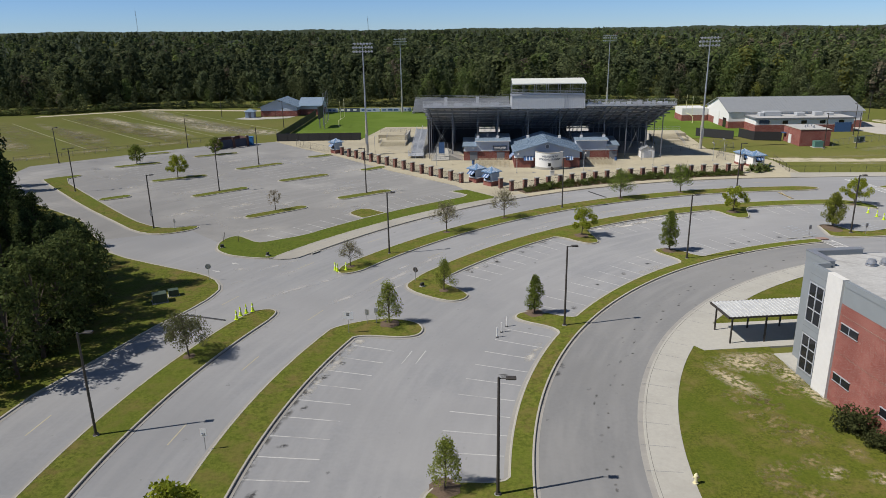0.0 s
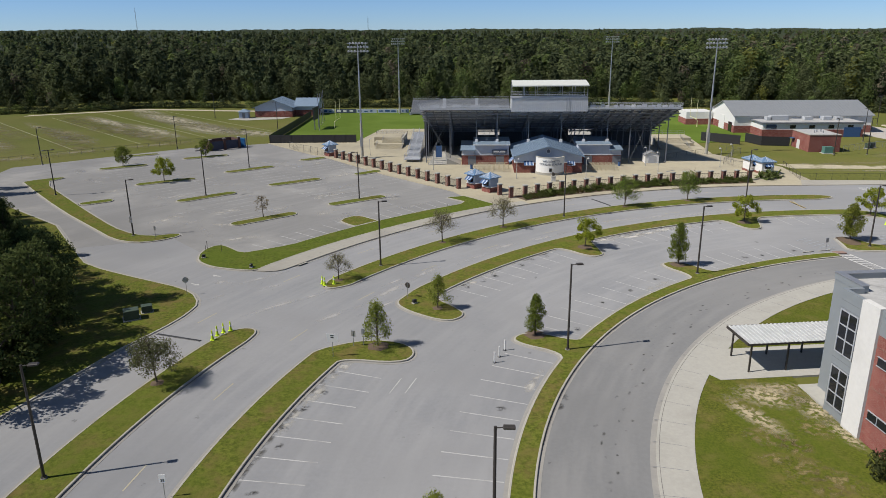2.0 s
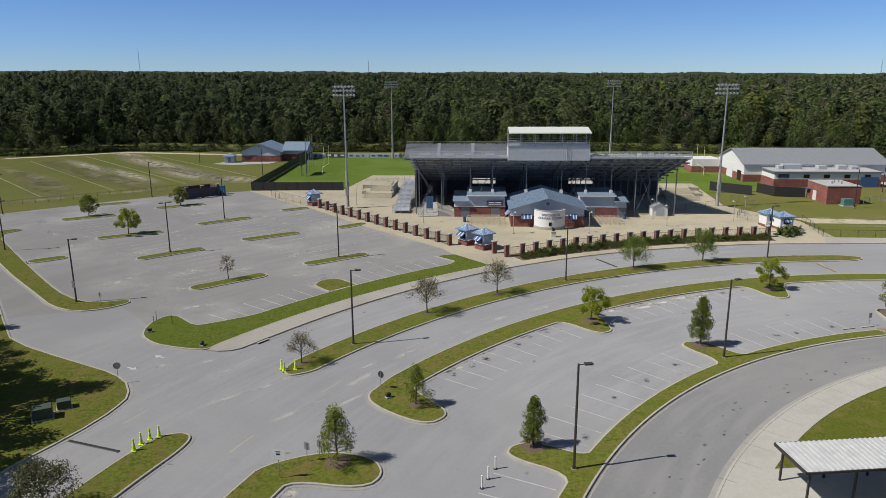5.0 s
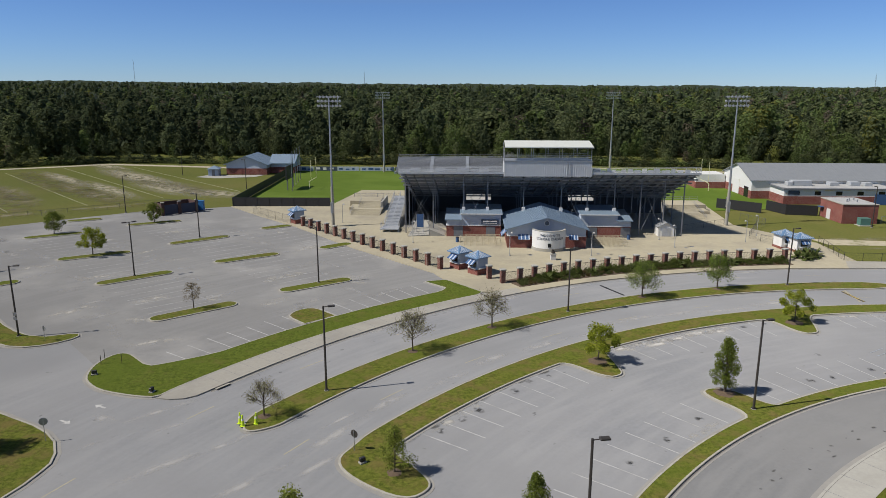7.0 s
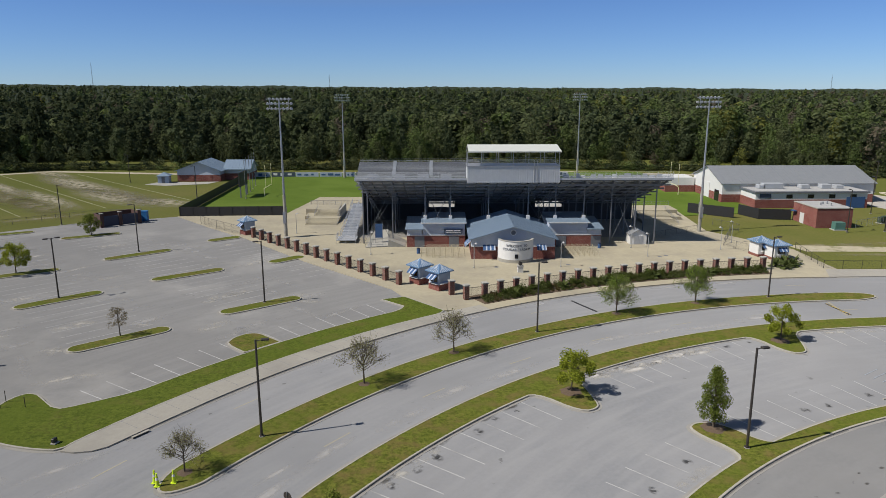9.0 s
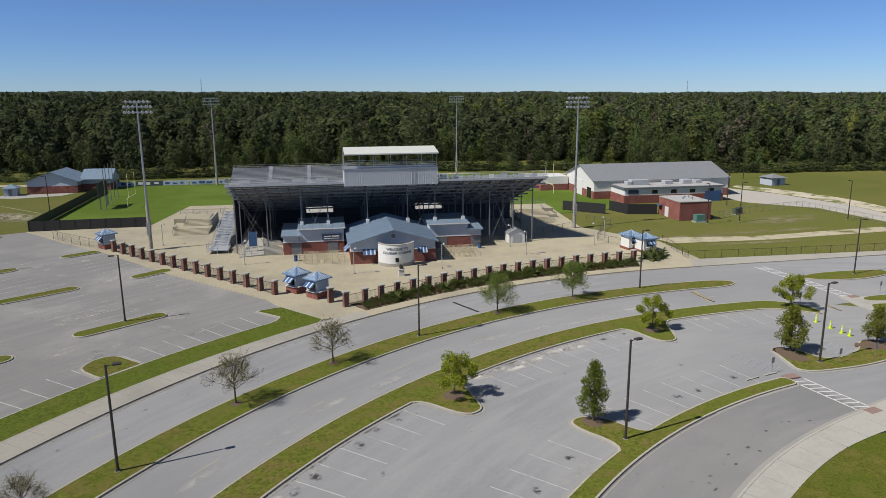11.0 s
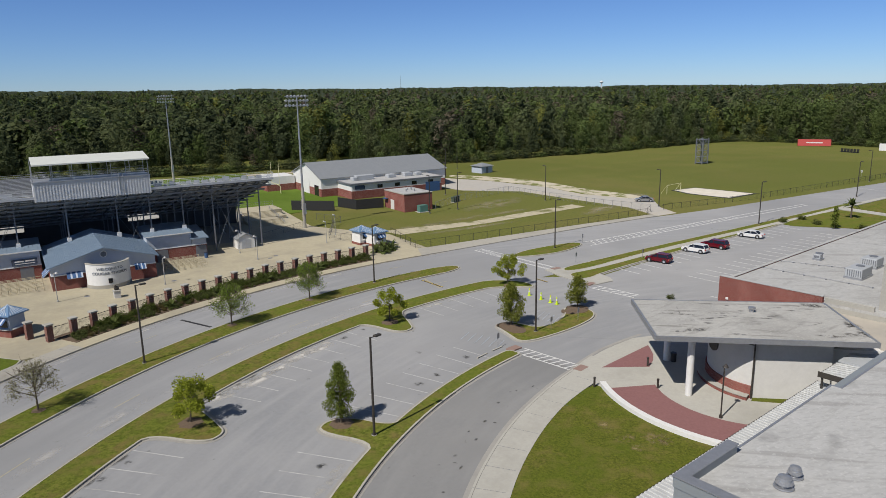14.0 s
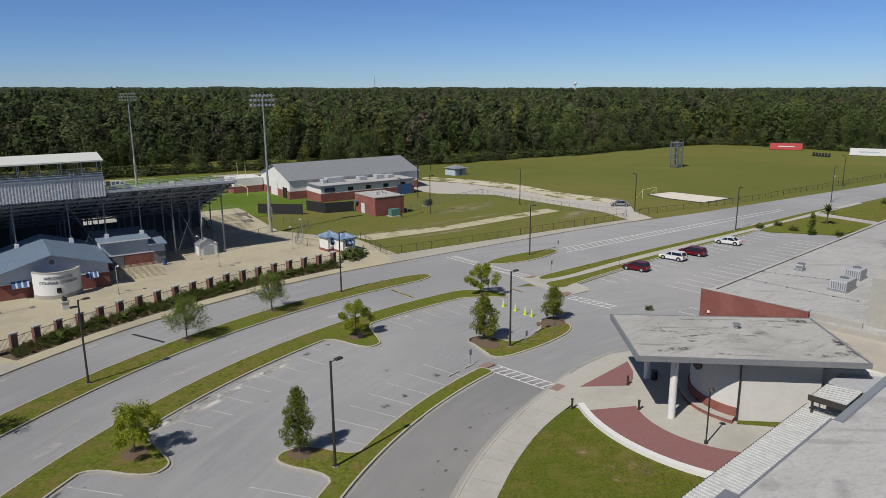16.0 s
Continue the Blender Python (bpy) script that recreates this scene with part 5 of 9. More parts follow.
def along_edge(step):
    """Places every step metres along the forest's edge, with the way into the forest."""
    for p, q in zip(EDGE, EDGE[1:]):
        w = math.dist(p, q)
        u = ((q[0] - p[0]) / w, (q[1] - p[1]) / w)
        for k in range(max(1, round(w / step))):
            f = (k + rng.random()) / max(1, round(w / step)) * w
            x, y = p[0] + u[0] * f, p[1] + u[1] * f
            if -260 < x < 480:
                yield x, y, -u[1], u[0]


for d0, d1, step, h0, h1 in ((-1, 3, 4.0, 3.5, 9.5), (3, 9, 5.2, 8, 18), (9, 20, 5.8, 10, 22), (20, 34, 6.2, 10, 21.5), (34, 52, 6.6, 10, 20.5)):
    for x, y, nx, ny in along_edge(step):
        d, wave = rng.uniform(d0, d1), 1 + 0.14 * math.sin((x - y) * 0.09) + 0.10 * math.sin((x - y) * 0.23 + 1)
        sow(near, x + nx * d, y + ny * d, wave * rng.uniform(h0, h1))
for x, y, nx, ny in along_edge(2.2):
    h, d = rng.uniform(1.4, 4.2), rng.uniform(-2.5, 1.0)
    near.append((x + nx * d, y + ny * d, fall(x, y) - 0.1, h, 6, int(rng.choice((0, 1, 3, 4, 7, 8)))))
for rows, n, d0, d1, p in ((mid, 2700, 50, 330, 1.5), (far, 6000, 300, 2200, 1.7)):
    for i in range(n):
        d = d0 + (d1 - d0) * rng.random() ** p
        x = 20 + (300 + d) * math.tan(rng.uniform(-0.74, 1.12)) * 0.95
        y = edge_y(max(-420, min(640, x))) + d
        if abs(x) < 2400:
            sow(rows, x, y, rng.uniform(12, 20) + (3 if rng.random() < 0.06 else 0))
forest("forest_edge", near, NEAR, "dense mixed pine and oak forest edge", 9)
forest("forest", mid, MID, "endless mixed forest canopy", 10)
forest("distant_forest", far, FAR, "endless mixed forest canopy towards the horizon", 12)


def canopy():
    """Rolling tree tops from behind the forest edge to the horizon."""
    n, verts, faces = 700, [], []
    steps = (34, 60, 100, 150, 210, 280, 360, 450, 550, 660, 780, 920, 1080, 1260, 1460, 1700, 2000, 2400, 2900, 3600, 4500)
    r = np.random.default_rng(3)
    for d in steps:
        for i in range(n + 1):
            a = radians(-75 + 165 * i / n)
            s, c = math.sin(a), math.cos(a)
            reach = 250.0
            while reach < 900 and 40 + reach * c < edge_y(max(-420, min(640, 10 + reach * s))):
                reach += 5
            x, y = 10 + (reach + d) * s, 40 + (reach + d) * c
            wave = 3.0 * math.sin(a * 23 + d * 0.01) + 2.0 * math.sin(a * 61 + d * 0.02) if d > 1000 else 0.0
            verts.append((x, y, fall(x, y) + (4.5 if d < 900 else 8.0) + r.uniform(-3.0, 3.0) + wave))
    for k in range(len(steps) - 1):
        for i in range(n):
            a = k * (n + 1) + i
            faces.append((a, a + n + 1, a + n + 2, a + 1))
    return tagged(raw("forest_canopy", verts, faces, L_PINES), "distant forest canopy reaching the horizon", "forest", "", "stuff")


canopy()


# radio masts and a water tower on the horizon
for x, y, h in ((-1302, 2735, 92), (-455, 2998, 62), (1440, 2668, 60)):
    z = fall(x, y)
    e = empty("radio_mast", pose(x, y, z))
    part("lattice", rods(*[((1.2 * math.cos(a), 1.2 * math.sin(a), 0), (0.9 * math.cos(a), 0.9 * math.sin(a), h), 0.35) for a in (0.5, 2.6, 4.7)], n=4), M_STEEL, e)
    part("antenna", rods(((0, 0, h), (0, 0, h + 8), 0.3), n=4), M_STEEL, e)
    tagged(e, "slender steel radio mast above the far forest", "mast", "radio masts")
wt = empty("water_tower", pose(2114, 2188, fall(2114, 2188)))
bm = bmesh.new()
bmesh.ops.create_uvsphere(bm, u_segments=20, v_segments=12, radius=8, matrix=Matrix.Translation((0, 0, 34)) @ Matrix.Diagonal((1, 1, 0.6, 1)))
part("tank", bm, M_WHITE, wt)
part("stem", rods(((0, 0, -2), (0, 0, 31), 2.2), n=12), M_WHITE, wt)
tagged(wt, "white water tower rising over the far forest", "water tower")


# ---- school ----
def ribbed(parent, x0, x1, y0, y1, z, rise, label, step=0.45, t=0.05):
    """A ribbed metal sheet; ribs run along y; it rises along y by rise."""
    roof = part("roof", quadslab(bmesh.new(), [(x0, y0, z), (x1, y0, z), (x1, y1, z + rise), (x0, y1, z + rise)], t), M_SHEET, parent, label)
    first = None
    for x in np.arange(x0 + 0.05, x1 - 0.1, step):
        if first is None:
            first = ob = part("rib", quadslab(bmesh.new(), [(0, y0, z + t), (0.16, y0, z + t), (0.16, y1, z + t + rise), (0, y1, z + t + rise)], 0.06), M_SHEET, roof)
        else:
            ob = new("rib", first.data)
            ob.parent = roof
        ob.matrix_basis = pose(x, 0, 0)


M_PANEL = mat("grey_wall_panel", (0.275, 0.30, 0.315), (0.245, 0.27, 0.285), 1, 0.2, 0.5, metal=0.2, bump=0.03)
M_STUCCO = mat("pale_stucco", (0.60, 0.595, 0.57), (0.54, 0.535, 0.515), 3, 0.25, 0.85, bump=0.1, col3=(0.48, 0.475, 0.455), cut=(0.5, 0.8))
M_SHEET = mat("bright_ribbed_sheet", (0.60, 0.61, 0.60), (0.44, 0.45, 0.45), 1.2, 0.4, 0.45, metal=0.1, bump=0.05)
M_ROOFPANEL = mat("smooth_grey_sheet", (0.40, 0.42, 0.44), (0.36, 0.38, 0.40), 0.8, 0.2, 0.6, bump=0.03)
M_ROOFTAN = mat("tan_roof_membrane", (0.46, 0.42, 0.36), (0.40, 0.37, 0.32), 0.8, 0.15, 0.8, bump=0.08, col3=(0.33, 0.31, 0.28), cut=(0.5, 0.8))
SM0 = Matrix.Translation((31.3, 64.9, 0)) @ Matrix.Rotation(math.atan2(0.139, 0.990), 4, "Z")
SM = Matrix.Translation((33.2, 66.3, 0)) @ Matrix.Rotation(math.atan2(0.139, 0.990), 4, "Z")
school = empty("school_building", SM)
tagged(school, "long school building of red brick and grey panels with flat roof", "building")
ZS, XW, YB = 10.4, -2.5, -3.5          # eaves, west wall, start of the west bay
part("brick_wall", boxes((XW + 0.05, 45, -90, YB - 4.602, 0, 8.9)), M_BRICK, school)
part("panel_wall", boxes((-0.8, 4.47, YB, 0, 0, ZS), (4.472, 45, YB, -0.32, 0, ZS), (XW, 45, YB - 2.6, YB - 0.002, 0, ZS), (XW + 0.4, 45, YB - 4.601, YB - 2.602, 0, ZS), (XW + 0.03, 45, -90, YB - 4.602, 8.902, ZS)), M_PANEL, school, "grey metal wall panels")
part("pilaster", boxes((XW - 0.18, XW + 0.38, YB - 4.6, YB - 2.602, 0, ZS + 0.55)), M_STUCCO, school, "broad white vertical band")
for q in ((-0.29, 4.4, -90, -0.5), (4.402, 17.0, -90, -0.34), (17.002, 45, -90, -0.95), (XW + 0.4, -0.292, -90, YB - 0.3)):
    part("roof", boxes((*q, ZS + 0.002, ZS + 0.06)), M_FLATROOF, school, "pale stained flat roof membrane")
part("parapet", boxes((XW - 0.03, XW + 0.3, -90, YB - 4.62, ZS + 0.003, ZS + 0.5), (XW - 0.03, XW + 0.3, YB - 2.6, YB + 0.03, ZS + 0.003, ZS + 0.5), (XW + 0.3, -0.86, YB - 0.3, YB + 0.03, ZS + 0.003, ZS + 0.5)), M_PANEL, school)
part("gutter", boxes((4.48, 17.1, -0.34, -0.2, ZS - 0.12, ZS + 0.09), (16.98, 17.1, -0.95, -0.341, ZS - 0.12, ZS + 0.09), (17.101, 45, -0.95, -0.82, ZS - 0.12, ZS + 0.09)), M_GALV, school)
part("corner_screen", boxes((-0.85, 4.4, -0.5, 0.05, ZS + 0.003, ZS + 0.56), (-0.85, -0.3, YB + 0.04, -0.501, ZS + 0.003, ZS + 0.56)), M_PANEL, school, "raised grey metal roof screen")
part("screen_cap", boxes((-0.9, 4.46, -0.56, 0.1, ZS + 0.561, ZS + 0.62), (-0.9, -0.24, YB, -0.561, ZS + 0.561, ZS + 0.62)), M_GALV, school)
part("door_slab", boxes((-2.4, -0.002, YB + 0.002, 0.4, 0.0, 0.22)), M_CONCRETE, school)
for z0, z1 in ((1.0, 4.3), (5.7, 9.2)):
    y0 = YB - 2.3
    w = part("window", boxes((XW - 0.04, XW + 0.02, y0, y0 + 2.0, z0, z1)), M_DARKGLASS, school, "dark glazed window")
    bm = boxes((XW - 0.09, XW - 0.041, y0 - 0.08, y0 + 0.04, z0 - 0.1, z1 + 0.1), (XW - 0.09, XW - 0.041, y0 + 1.96, y0 + 2.08, z0 - 0.1, z1 + 0.1), (XW - 0.09, XW - 0.041, y0 + 0.94, y0 + 1.06, z0, z1))
    for z in (z0 - 0.1, z0 + (z1 - z0) * 0.33, z0 + (z1 - z0) * 0.66, z1):
        box(bm, XW - 0.088, XW - 0.042, y0 + 0.04, y0 + 1.96, z, z + 0.09)
    part("window_frame", bm, M_ALU, w)
for y in (-10.6, -16.4, -22.2, -28.0, -33.8, -39.6):
    for z in (2.0, 6.5):
        w = part("window", boxes((XW, XW + 0.06, y, y + 2.1, z + 0.12, z + 0.78)), M_DARKGLASS, school, "low horizontal window")
        part("window_frame", boxes((XW - 0.04, XW + 0.05, y - 0.05, y + 2.15, z + 0.06, z + 0.119), (XW - 0.04, XW + 0.05, y - 0.05, y + 2.15, z + 0.781, z + 0.84), (XW - 0.03, XW + 0.05, y + 1.02, y + 1.08, z + 0.12, z + 0.78)), M_ALU, w)
for z in np.arange(0.7, ZS, 0.62):
    part("panel_seam", boxes((XW - 0.01, XW - 0.001, YB - 2.6, YB - 0.01, z, z + 0.03)), M_STEEL, school)
for z in (4.6, 7.9):
    part("course", boxes((XW + 0.03, XW + 0.051, -90, YB - 4.61, z, z + 0.08)), M_BRICKDARK, school, "slightly darker brick course")


def roof_vent(x, y, z, r=0.6):
    e = empty("roof_vent", SM @ pose(x, y, z))
    bm = bmesh.new()
    rod(bm, (0, 0, 0), (0, 0, 0.06), r * 1.25, r * 1.2, 16)
    rod(bm, (0, 0, 0.06), (0, 0, 0.22), r * 0.75, r * 0.75, 16)
    part("curb", bm, M_GALV, e)
    bm = bmesh.new()
    rod(bm, (0, 0, 0.2), (0, 0, 0.36), r * 1.05, r, 20)
    rod(bm, (0, 0, 0.36), (0, 0, 0.52), r * 0.86, r * 0.8, 20)
    rod(bm, (0, 0, 0.52), (0, 0, 0.58), r * 0.8, r * 0.3, 20)
    part("hood", bm, M_GALV, e)
    return tagged(e, "round aluminium roof vent with a domed hood", "roof vent", "roof vents")


roof_vent(3.03, -3.6, ZS + 0.1, 0.40)
roof_vent(4.3, -3.55, ZS + 0.1, 0.33)

walkway = empty("covered_walkway", SM0)
tagged(walkway, "covered walkway with a ribbed metal roof on dark posts", "walkway roof")
ribbed(walkway, -3.9, 36.5, 4.1, 8.1, 3.1, 0.1, "bright ribbed metal roof", 0.42)
part("fascia", boxes((-3.95, 36.5, 4.02, 4.098, 3.0, 3.17), (-3.95, 36.5, 8.102, 8.18, 3.06, 3.25), (-4.0, -3.902, 4.02, 8.18, 3.0, 3.25)), M_BRONZE, walkway)
for x in np.arange(-3.4, 36.5, 3.6):
    for y in (4.4, 7.8):
        part("post", boxes((x - 0.07, x + 0.07, y - 0.07, y + 0.07, 0.1, 3.09)), M_BRONZE, walkway)
walkend = empty("entrance_roof", SM0)
tagged(walkend, "short ribbed metal roof at the building entrance", "walkway roof")
ribbed(walkend, 34.65, 38.5, 4.6, 7.4, 4.85, -0.25, "white ribbed metal roof", 0.5)
part("fascia", boxes((34.6, 38.5, 7.402, 7.48, 4.4, 4.64), (34.57, 34.648, 4.6, 7.48, 4.4, 4.9)), M_BRONZE, walkend)
part("wall", boxes((38.502, 44, 2.0, 7.2, 0, 4.75)), M_PANEL, walkend)
part("flat_roof", boxes((38.45, 44.1, 1.9, 7.3, 4.752, 4.9)), M_ROOFPANEL, walkend, "smooth pale grey flat roof")
part("post", boxes((34.8, 34.95, 7.1, 7.25, 0, 4.59)), M_BRONZE, walkend)

# pavings by the entrance
slab("path", [tuple((SM0 @ Vector(p)).xy) for p in ((-6.6, 3.2, 0), (39, 3.2, 0), (39, 9.4, 0), (-5.2, 9.4, 0), (-8.2, 6.4, 0))], -0.2, 0.16, M_CONCRETE, label="concrete path under the walkway roof", category="path")
slab("entrance_court", [(54.2, 94.2), (56.0, 96.3)] + sweep(EDGE_DRIVE, 103.5, 92, -0.3) + [(78, 97.5), (82, 86), (71, 75), (60, 77.0), (54.6, 78.2), (53.2, 85), (54.3, 91.5)], -0.2, 0.165, M_CONCRETE, label="pale concrete entrance court", category="pavement")


def curved_band(r0, r1, a0, a1, c, z0, z1, n=24):
    pts = [(c[0] + r0 * math.cos(radians(a0 + (a1 - a0) * i / n)), c[1] + r0 * math.sin(radians(a0 + (a1 - a0) * i / n))) for i in range(n + 1)]
    pts += [(c[0] + r1 * math.cos(radians(a1 + (a0 - a1) * i / n)), c[1] + r1 * math.sin(radians(a1 + (a0 - a1) * i / n))) for i in range(n + 1)]
    return prism(bmesh.new(), pts, z0, z1)


CC = (68.77, 85.3)
tagged(obj("red_paving", prism(bmesh.new(), [(CC[0] + 15.75 * math.cos(radians(a)), CC[1] + 15.75 * math.sin(radians(a))) for a in range(154, 208, 3)] + [(66.33 + 8.9 * math.cos(radians(a)), 85.11 + 8.9 * math.sin(radians(a))) for a in range(220, 144, -3)], -0.1, 0.172), M_REDPAVE), "curved band of red brick paving", "paving", "", "structure")
slab("red_paving_wedge", [(57.8, 96.4), (66.9, 98.2), (65.2, 95.9), (63.8, 94.7), (62.1, 93.7)], -0.1, 0.172, M_REDPAVE, label="wedge of red brick paving", category="paving")
low = empty("low_wall")
tagged(low, "curved low white concrete wall beside the lawn", "wall")
part("wall", curved_band(15.8, 16.4, 150.5, 208, CC, 0, 0.5), M_WHITE, low)
strip_pts = [(63.6, 82.6), (64.4, 83.0), (69.6, 78.4), (68.6, 77.8), (66.0, 80.2)]
slab("grass_strip", strip_pts, -0.1, 0.176, M_LAWN, label="narrow grass strip at the foot of the wall", category="lawn")

# entrance canopy
canopy_e = empty("entrance_canopy")
tagged(canopy_e, "wide slanting entrance canopy with a stained flat roof", "canopy")
K = [(62.8, 97.3), (56.0, 87.9), (70.9, 75.3), (78.3, 84.7)]
ZC = 6.7
part("roof", prism(bmesh.new(), K, ZC - 0.42, ZC - 0.06), M_CANOPYROOF, canopy_e, "weathered pale roof slab")
kc = Vector((sum(p[0] for p in K) / 4, sum(p[1] for p in K) / 4))
KO = [tuple(kc + (Vector(p) - kc) * 1.004) for p in K]
KI = [tuple(kc + (Vector(p) - kc) * 0.982) for p in K]
for i in range(4):
    j = (i + 1) % 4
    part("fascia", prism(bmesh.new(), [KO[i], KO[j], KI[j], KI[i]], ZC - 0.5, ZC), M_GALV, canopy_e, "grey metal roof edge")
for x, y in ((59.85, 86.8), (65.1, 94.0)):
    bm = bmesh.new()
    rod(bm, (x, y, 0.1), (x, y, ZC - 0.43), 0.34, 0.34, 24)
    part("column", bm, M_WHITE, canopy_e, "round white column")
part("roof_pipe", rods(((69.6, 87.3, ZC - 0.07), (69.6, 87.3, ZC + 0.3), 0.22), ((69.6, 87.3, ZC + 0.3), (69.6, 87.3, ZC + 0.45), 0.36), n=14), M_GALV, canopy_e)
lobby = empty("lobby_building")
tagged(lobby, "curved pale lobby wall with a brick base", "building")
LC = (69.8, 84.93)
part("wall", curved_band(5.6, 5.95, 60, 199, LC, 1.402, ZC - 0.43, 40), M_STUCCO, lobby, "curved pale stucco wall")
part("brick_base", curved_band(5.55, 6.1, 60, 198, LC, 0.1, 1.4, 40), M_BRICK, lobby)
part("bench", curved_band(6.101, 6.85, 100, 197.5, LC, 0.1, 0.5, 40), M_BRICK, lobby)
part("bench_top", curved_band(6.101, 6.9, 100, 197.5, LC, 0.502, 0.57, 40), M_CONCRETE, lobby)
part("cornice", curved_band(5.955, 6.05, 60, 199, LC, 5.5, 5.58, 40), M_BRONZE, lobby)
part("roundel", rods(((64.32, 87.72, 4.3), (64.42, 87.68, 4.3), 0.8), n=24), M_BRONZE, lobby, "dark round emblem plate")
d = Vector((0.76, -0.65, 0))
n_ = Vector((0.65, 0.76, 0))
p0 = Vector((64.15, 83.1, 0))
part("side_wall", prism(bmesh.new(), [tuple(p.xy) for p in (p0, p0 + d * 7.0, p0 + d * 7.0 + n_ * 0.4, p0 + n_ * 0.4)], 0.1, ZC - 0.55), M_STUCCO, lobby)
# Dark strip put in for the shaded gap between wall and canopy.
part("clerestory", prism(bmesh.new(), [tuple(p.xy) for p in (p0 + n_ * 0.1, p0 + d * 7.0 + n_ * 0.1, p0 + d * 7.0 + n_ * 0.3, p0 + n_ * 0.3)], ZC - 0.548, ZC - 0.43), M_DARKGLASS, lobby)
part("body", prism(bmesh.new(), [(70.2, 88.2), (73, 88.5), (77.6, 85.4), (92, 84), (92, 72), (76, 72), (72.4, 76.5), (69.8, 79.0)], 0.1, 5.2), M_STUCCO, lobby)
part("roof", prism(bmesh.new(), [(78.6, 85.2), (81, 85.6), (95, 85), (95, 68), (75, 68), (73.2, 76.2)], 5.202, 5.35), M_ROOFTAN, lobby, "tan flat roof membrane")

part("downpipe", rods(((64.05, 82.95, 0.15), (64.05, 82.95, ZC - 0.5), 0.08), n=8), M_BRONZE, lobby, "dark bronze downpipe at the wall corner")

# east wing
wing = empty("school_wing", Matrix.Translation((77.94, 97.37, 0)) @ Matrix.Rotation(math.atan2(0.139, 0.990), 4, "Z"))
tagged(wing, "low school wing with red brick end wall and pale roof", "building")
part("brick_wall", boxes((0, 0.4, -11.85, 0, 0, 6.9)), M_BRICK, wing)
part("north_wall", boxes((0.4, 90, -0.4, 0, 0, 6.3)), M_BRICK, wing)
part("roof", boxes((0.402, 90, -45, -0.42, 5.9, 6.2)), M_FLATROOF, wing, "pale stained flat roof")
part("parapet", boxes((0.402, 90, -0.42, 0.05, 6.302, 6.36), (-0.05, 0.45, -11.9, 0.05, 6.902, 7.0)), M_FLATROOF, wing)
part("side_parapet", boxes((0.405, 0.75, -16.79, -11.92, 0, 6.75), (0.405, 0.75, -44, -16.792, 0, 5.89)), M_CONCRETE, wing, "pale grey rendered parapet wall")
part("upper_block", boxes((1.7, 90, -60, -16.8, 6.202, 11.2)), M_CONCRETE, wing, "pale taller block")


def hvac(x, y, w=2.4, l=1.6, h=1.3):
    e = empty("rooftop_unit", wing.matrix_basis @ pose(x, y, 6.2))
    part("curb", boxes((-w / 2 - 0.1, w / 2 + 0.1, -l / 2 - 0.1, l / 2 + 0.1, 0, 0.2)), M_GALV, e)
    bm = boxes((-w / 2, w / 2, -l / 2, l / 2, 0.201, h))
    bmesh.ops.bevel(bm, geom=bm.edges[:], offset=0.04, segments=1, affect="EDGES")
    part("cabinet", bm, M_ROOFPANEL, e)
    bm = bmesh.new()
    for i in range(7):
        box(bm, -w / 2 - 0.03, -w / 2 - 0.001, -l / 2 + 0.1 + i * (l - 0.2) / 7, -l / 2 + 0.2 + i * (l - 0.2) / 7, 0.35, h - 0.15)
    part("grille", bm, M_STEEL, e)
    bm = bmesh.new()
    rod(bm, (0.4, 0, h), (0.4, 0, h + 0.08), 0.5, 0.5, 16)
    part("fan", bm, M_STEEL, e)
    return tagged(e, "grey box air-conditioning unit on the roof", "air conditioner", "rooftop units")


for (xa, ya), (xb, yb) in (((9.9, -0.6), (9.9, -13.4)), ((14.9, -0.6), (17.0, -7.8))):
    part("conduit", rods(((xa, ya, 6.32), (xb, yb, 6.32), 0.04), n=6), M_GALV, wing)
    for k in range(6):
        part("conduit_block", boxes((xa + (xb - xa) * k / 5 - 0.14, xa + (xb - xa) * k / 5 + 0.14, ya + (yb - ya) * k / 5 - 0.08, ya + (yb - ya) * k / 5 + 0.08, 6.202, 6.29)), M_STEEL, wing)
part("wall_light", boxes((-0.14, -0.001, -1.3, -1.0, 4.2, 4.45)), M_WHITE, wing, "small white wall light")
hvac(13.9, -10.4, 3.3, 1.9, 1.3)
hvac(20.2, -9.7, 2.4, 1.9, 1.3)
hvac(19.2, -3.5, 0.9, 0.9, 0.8)


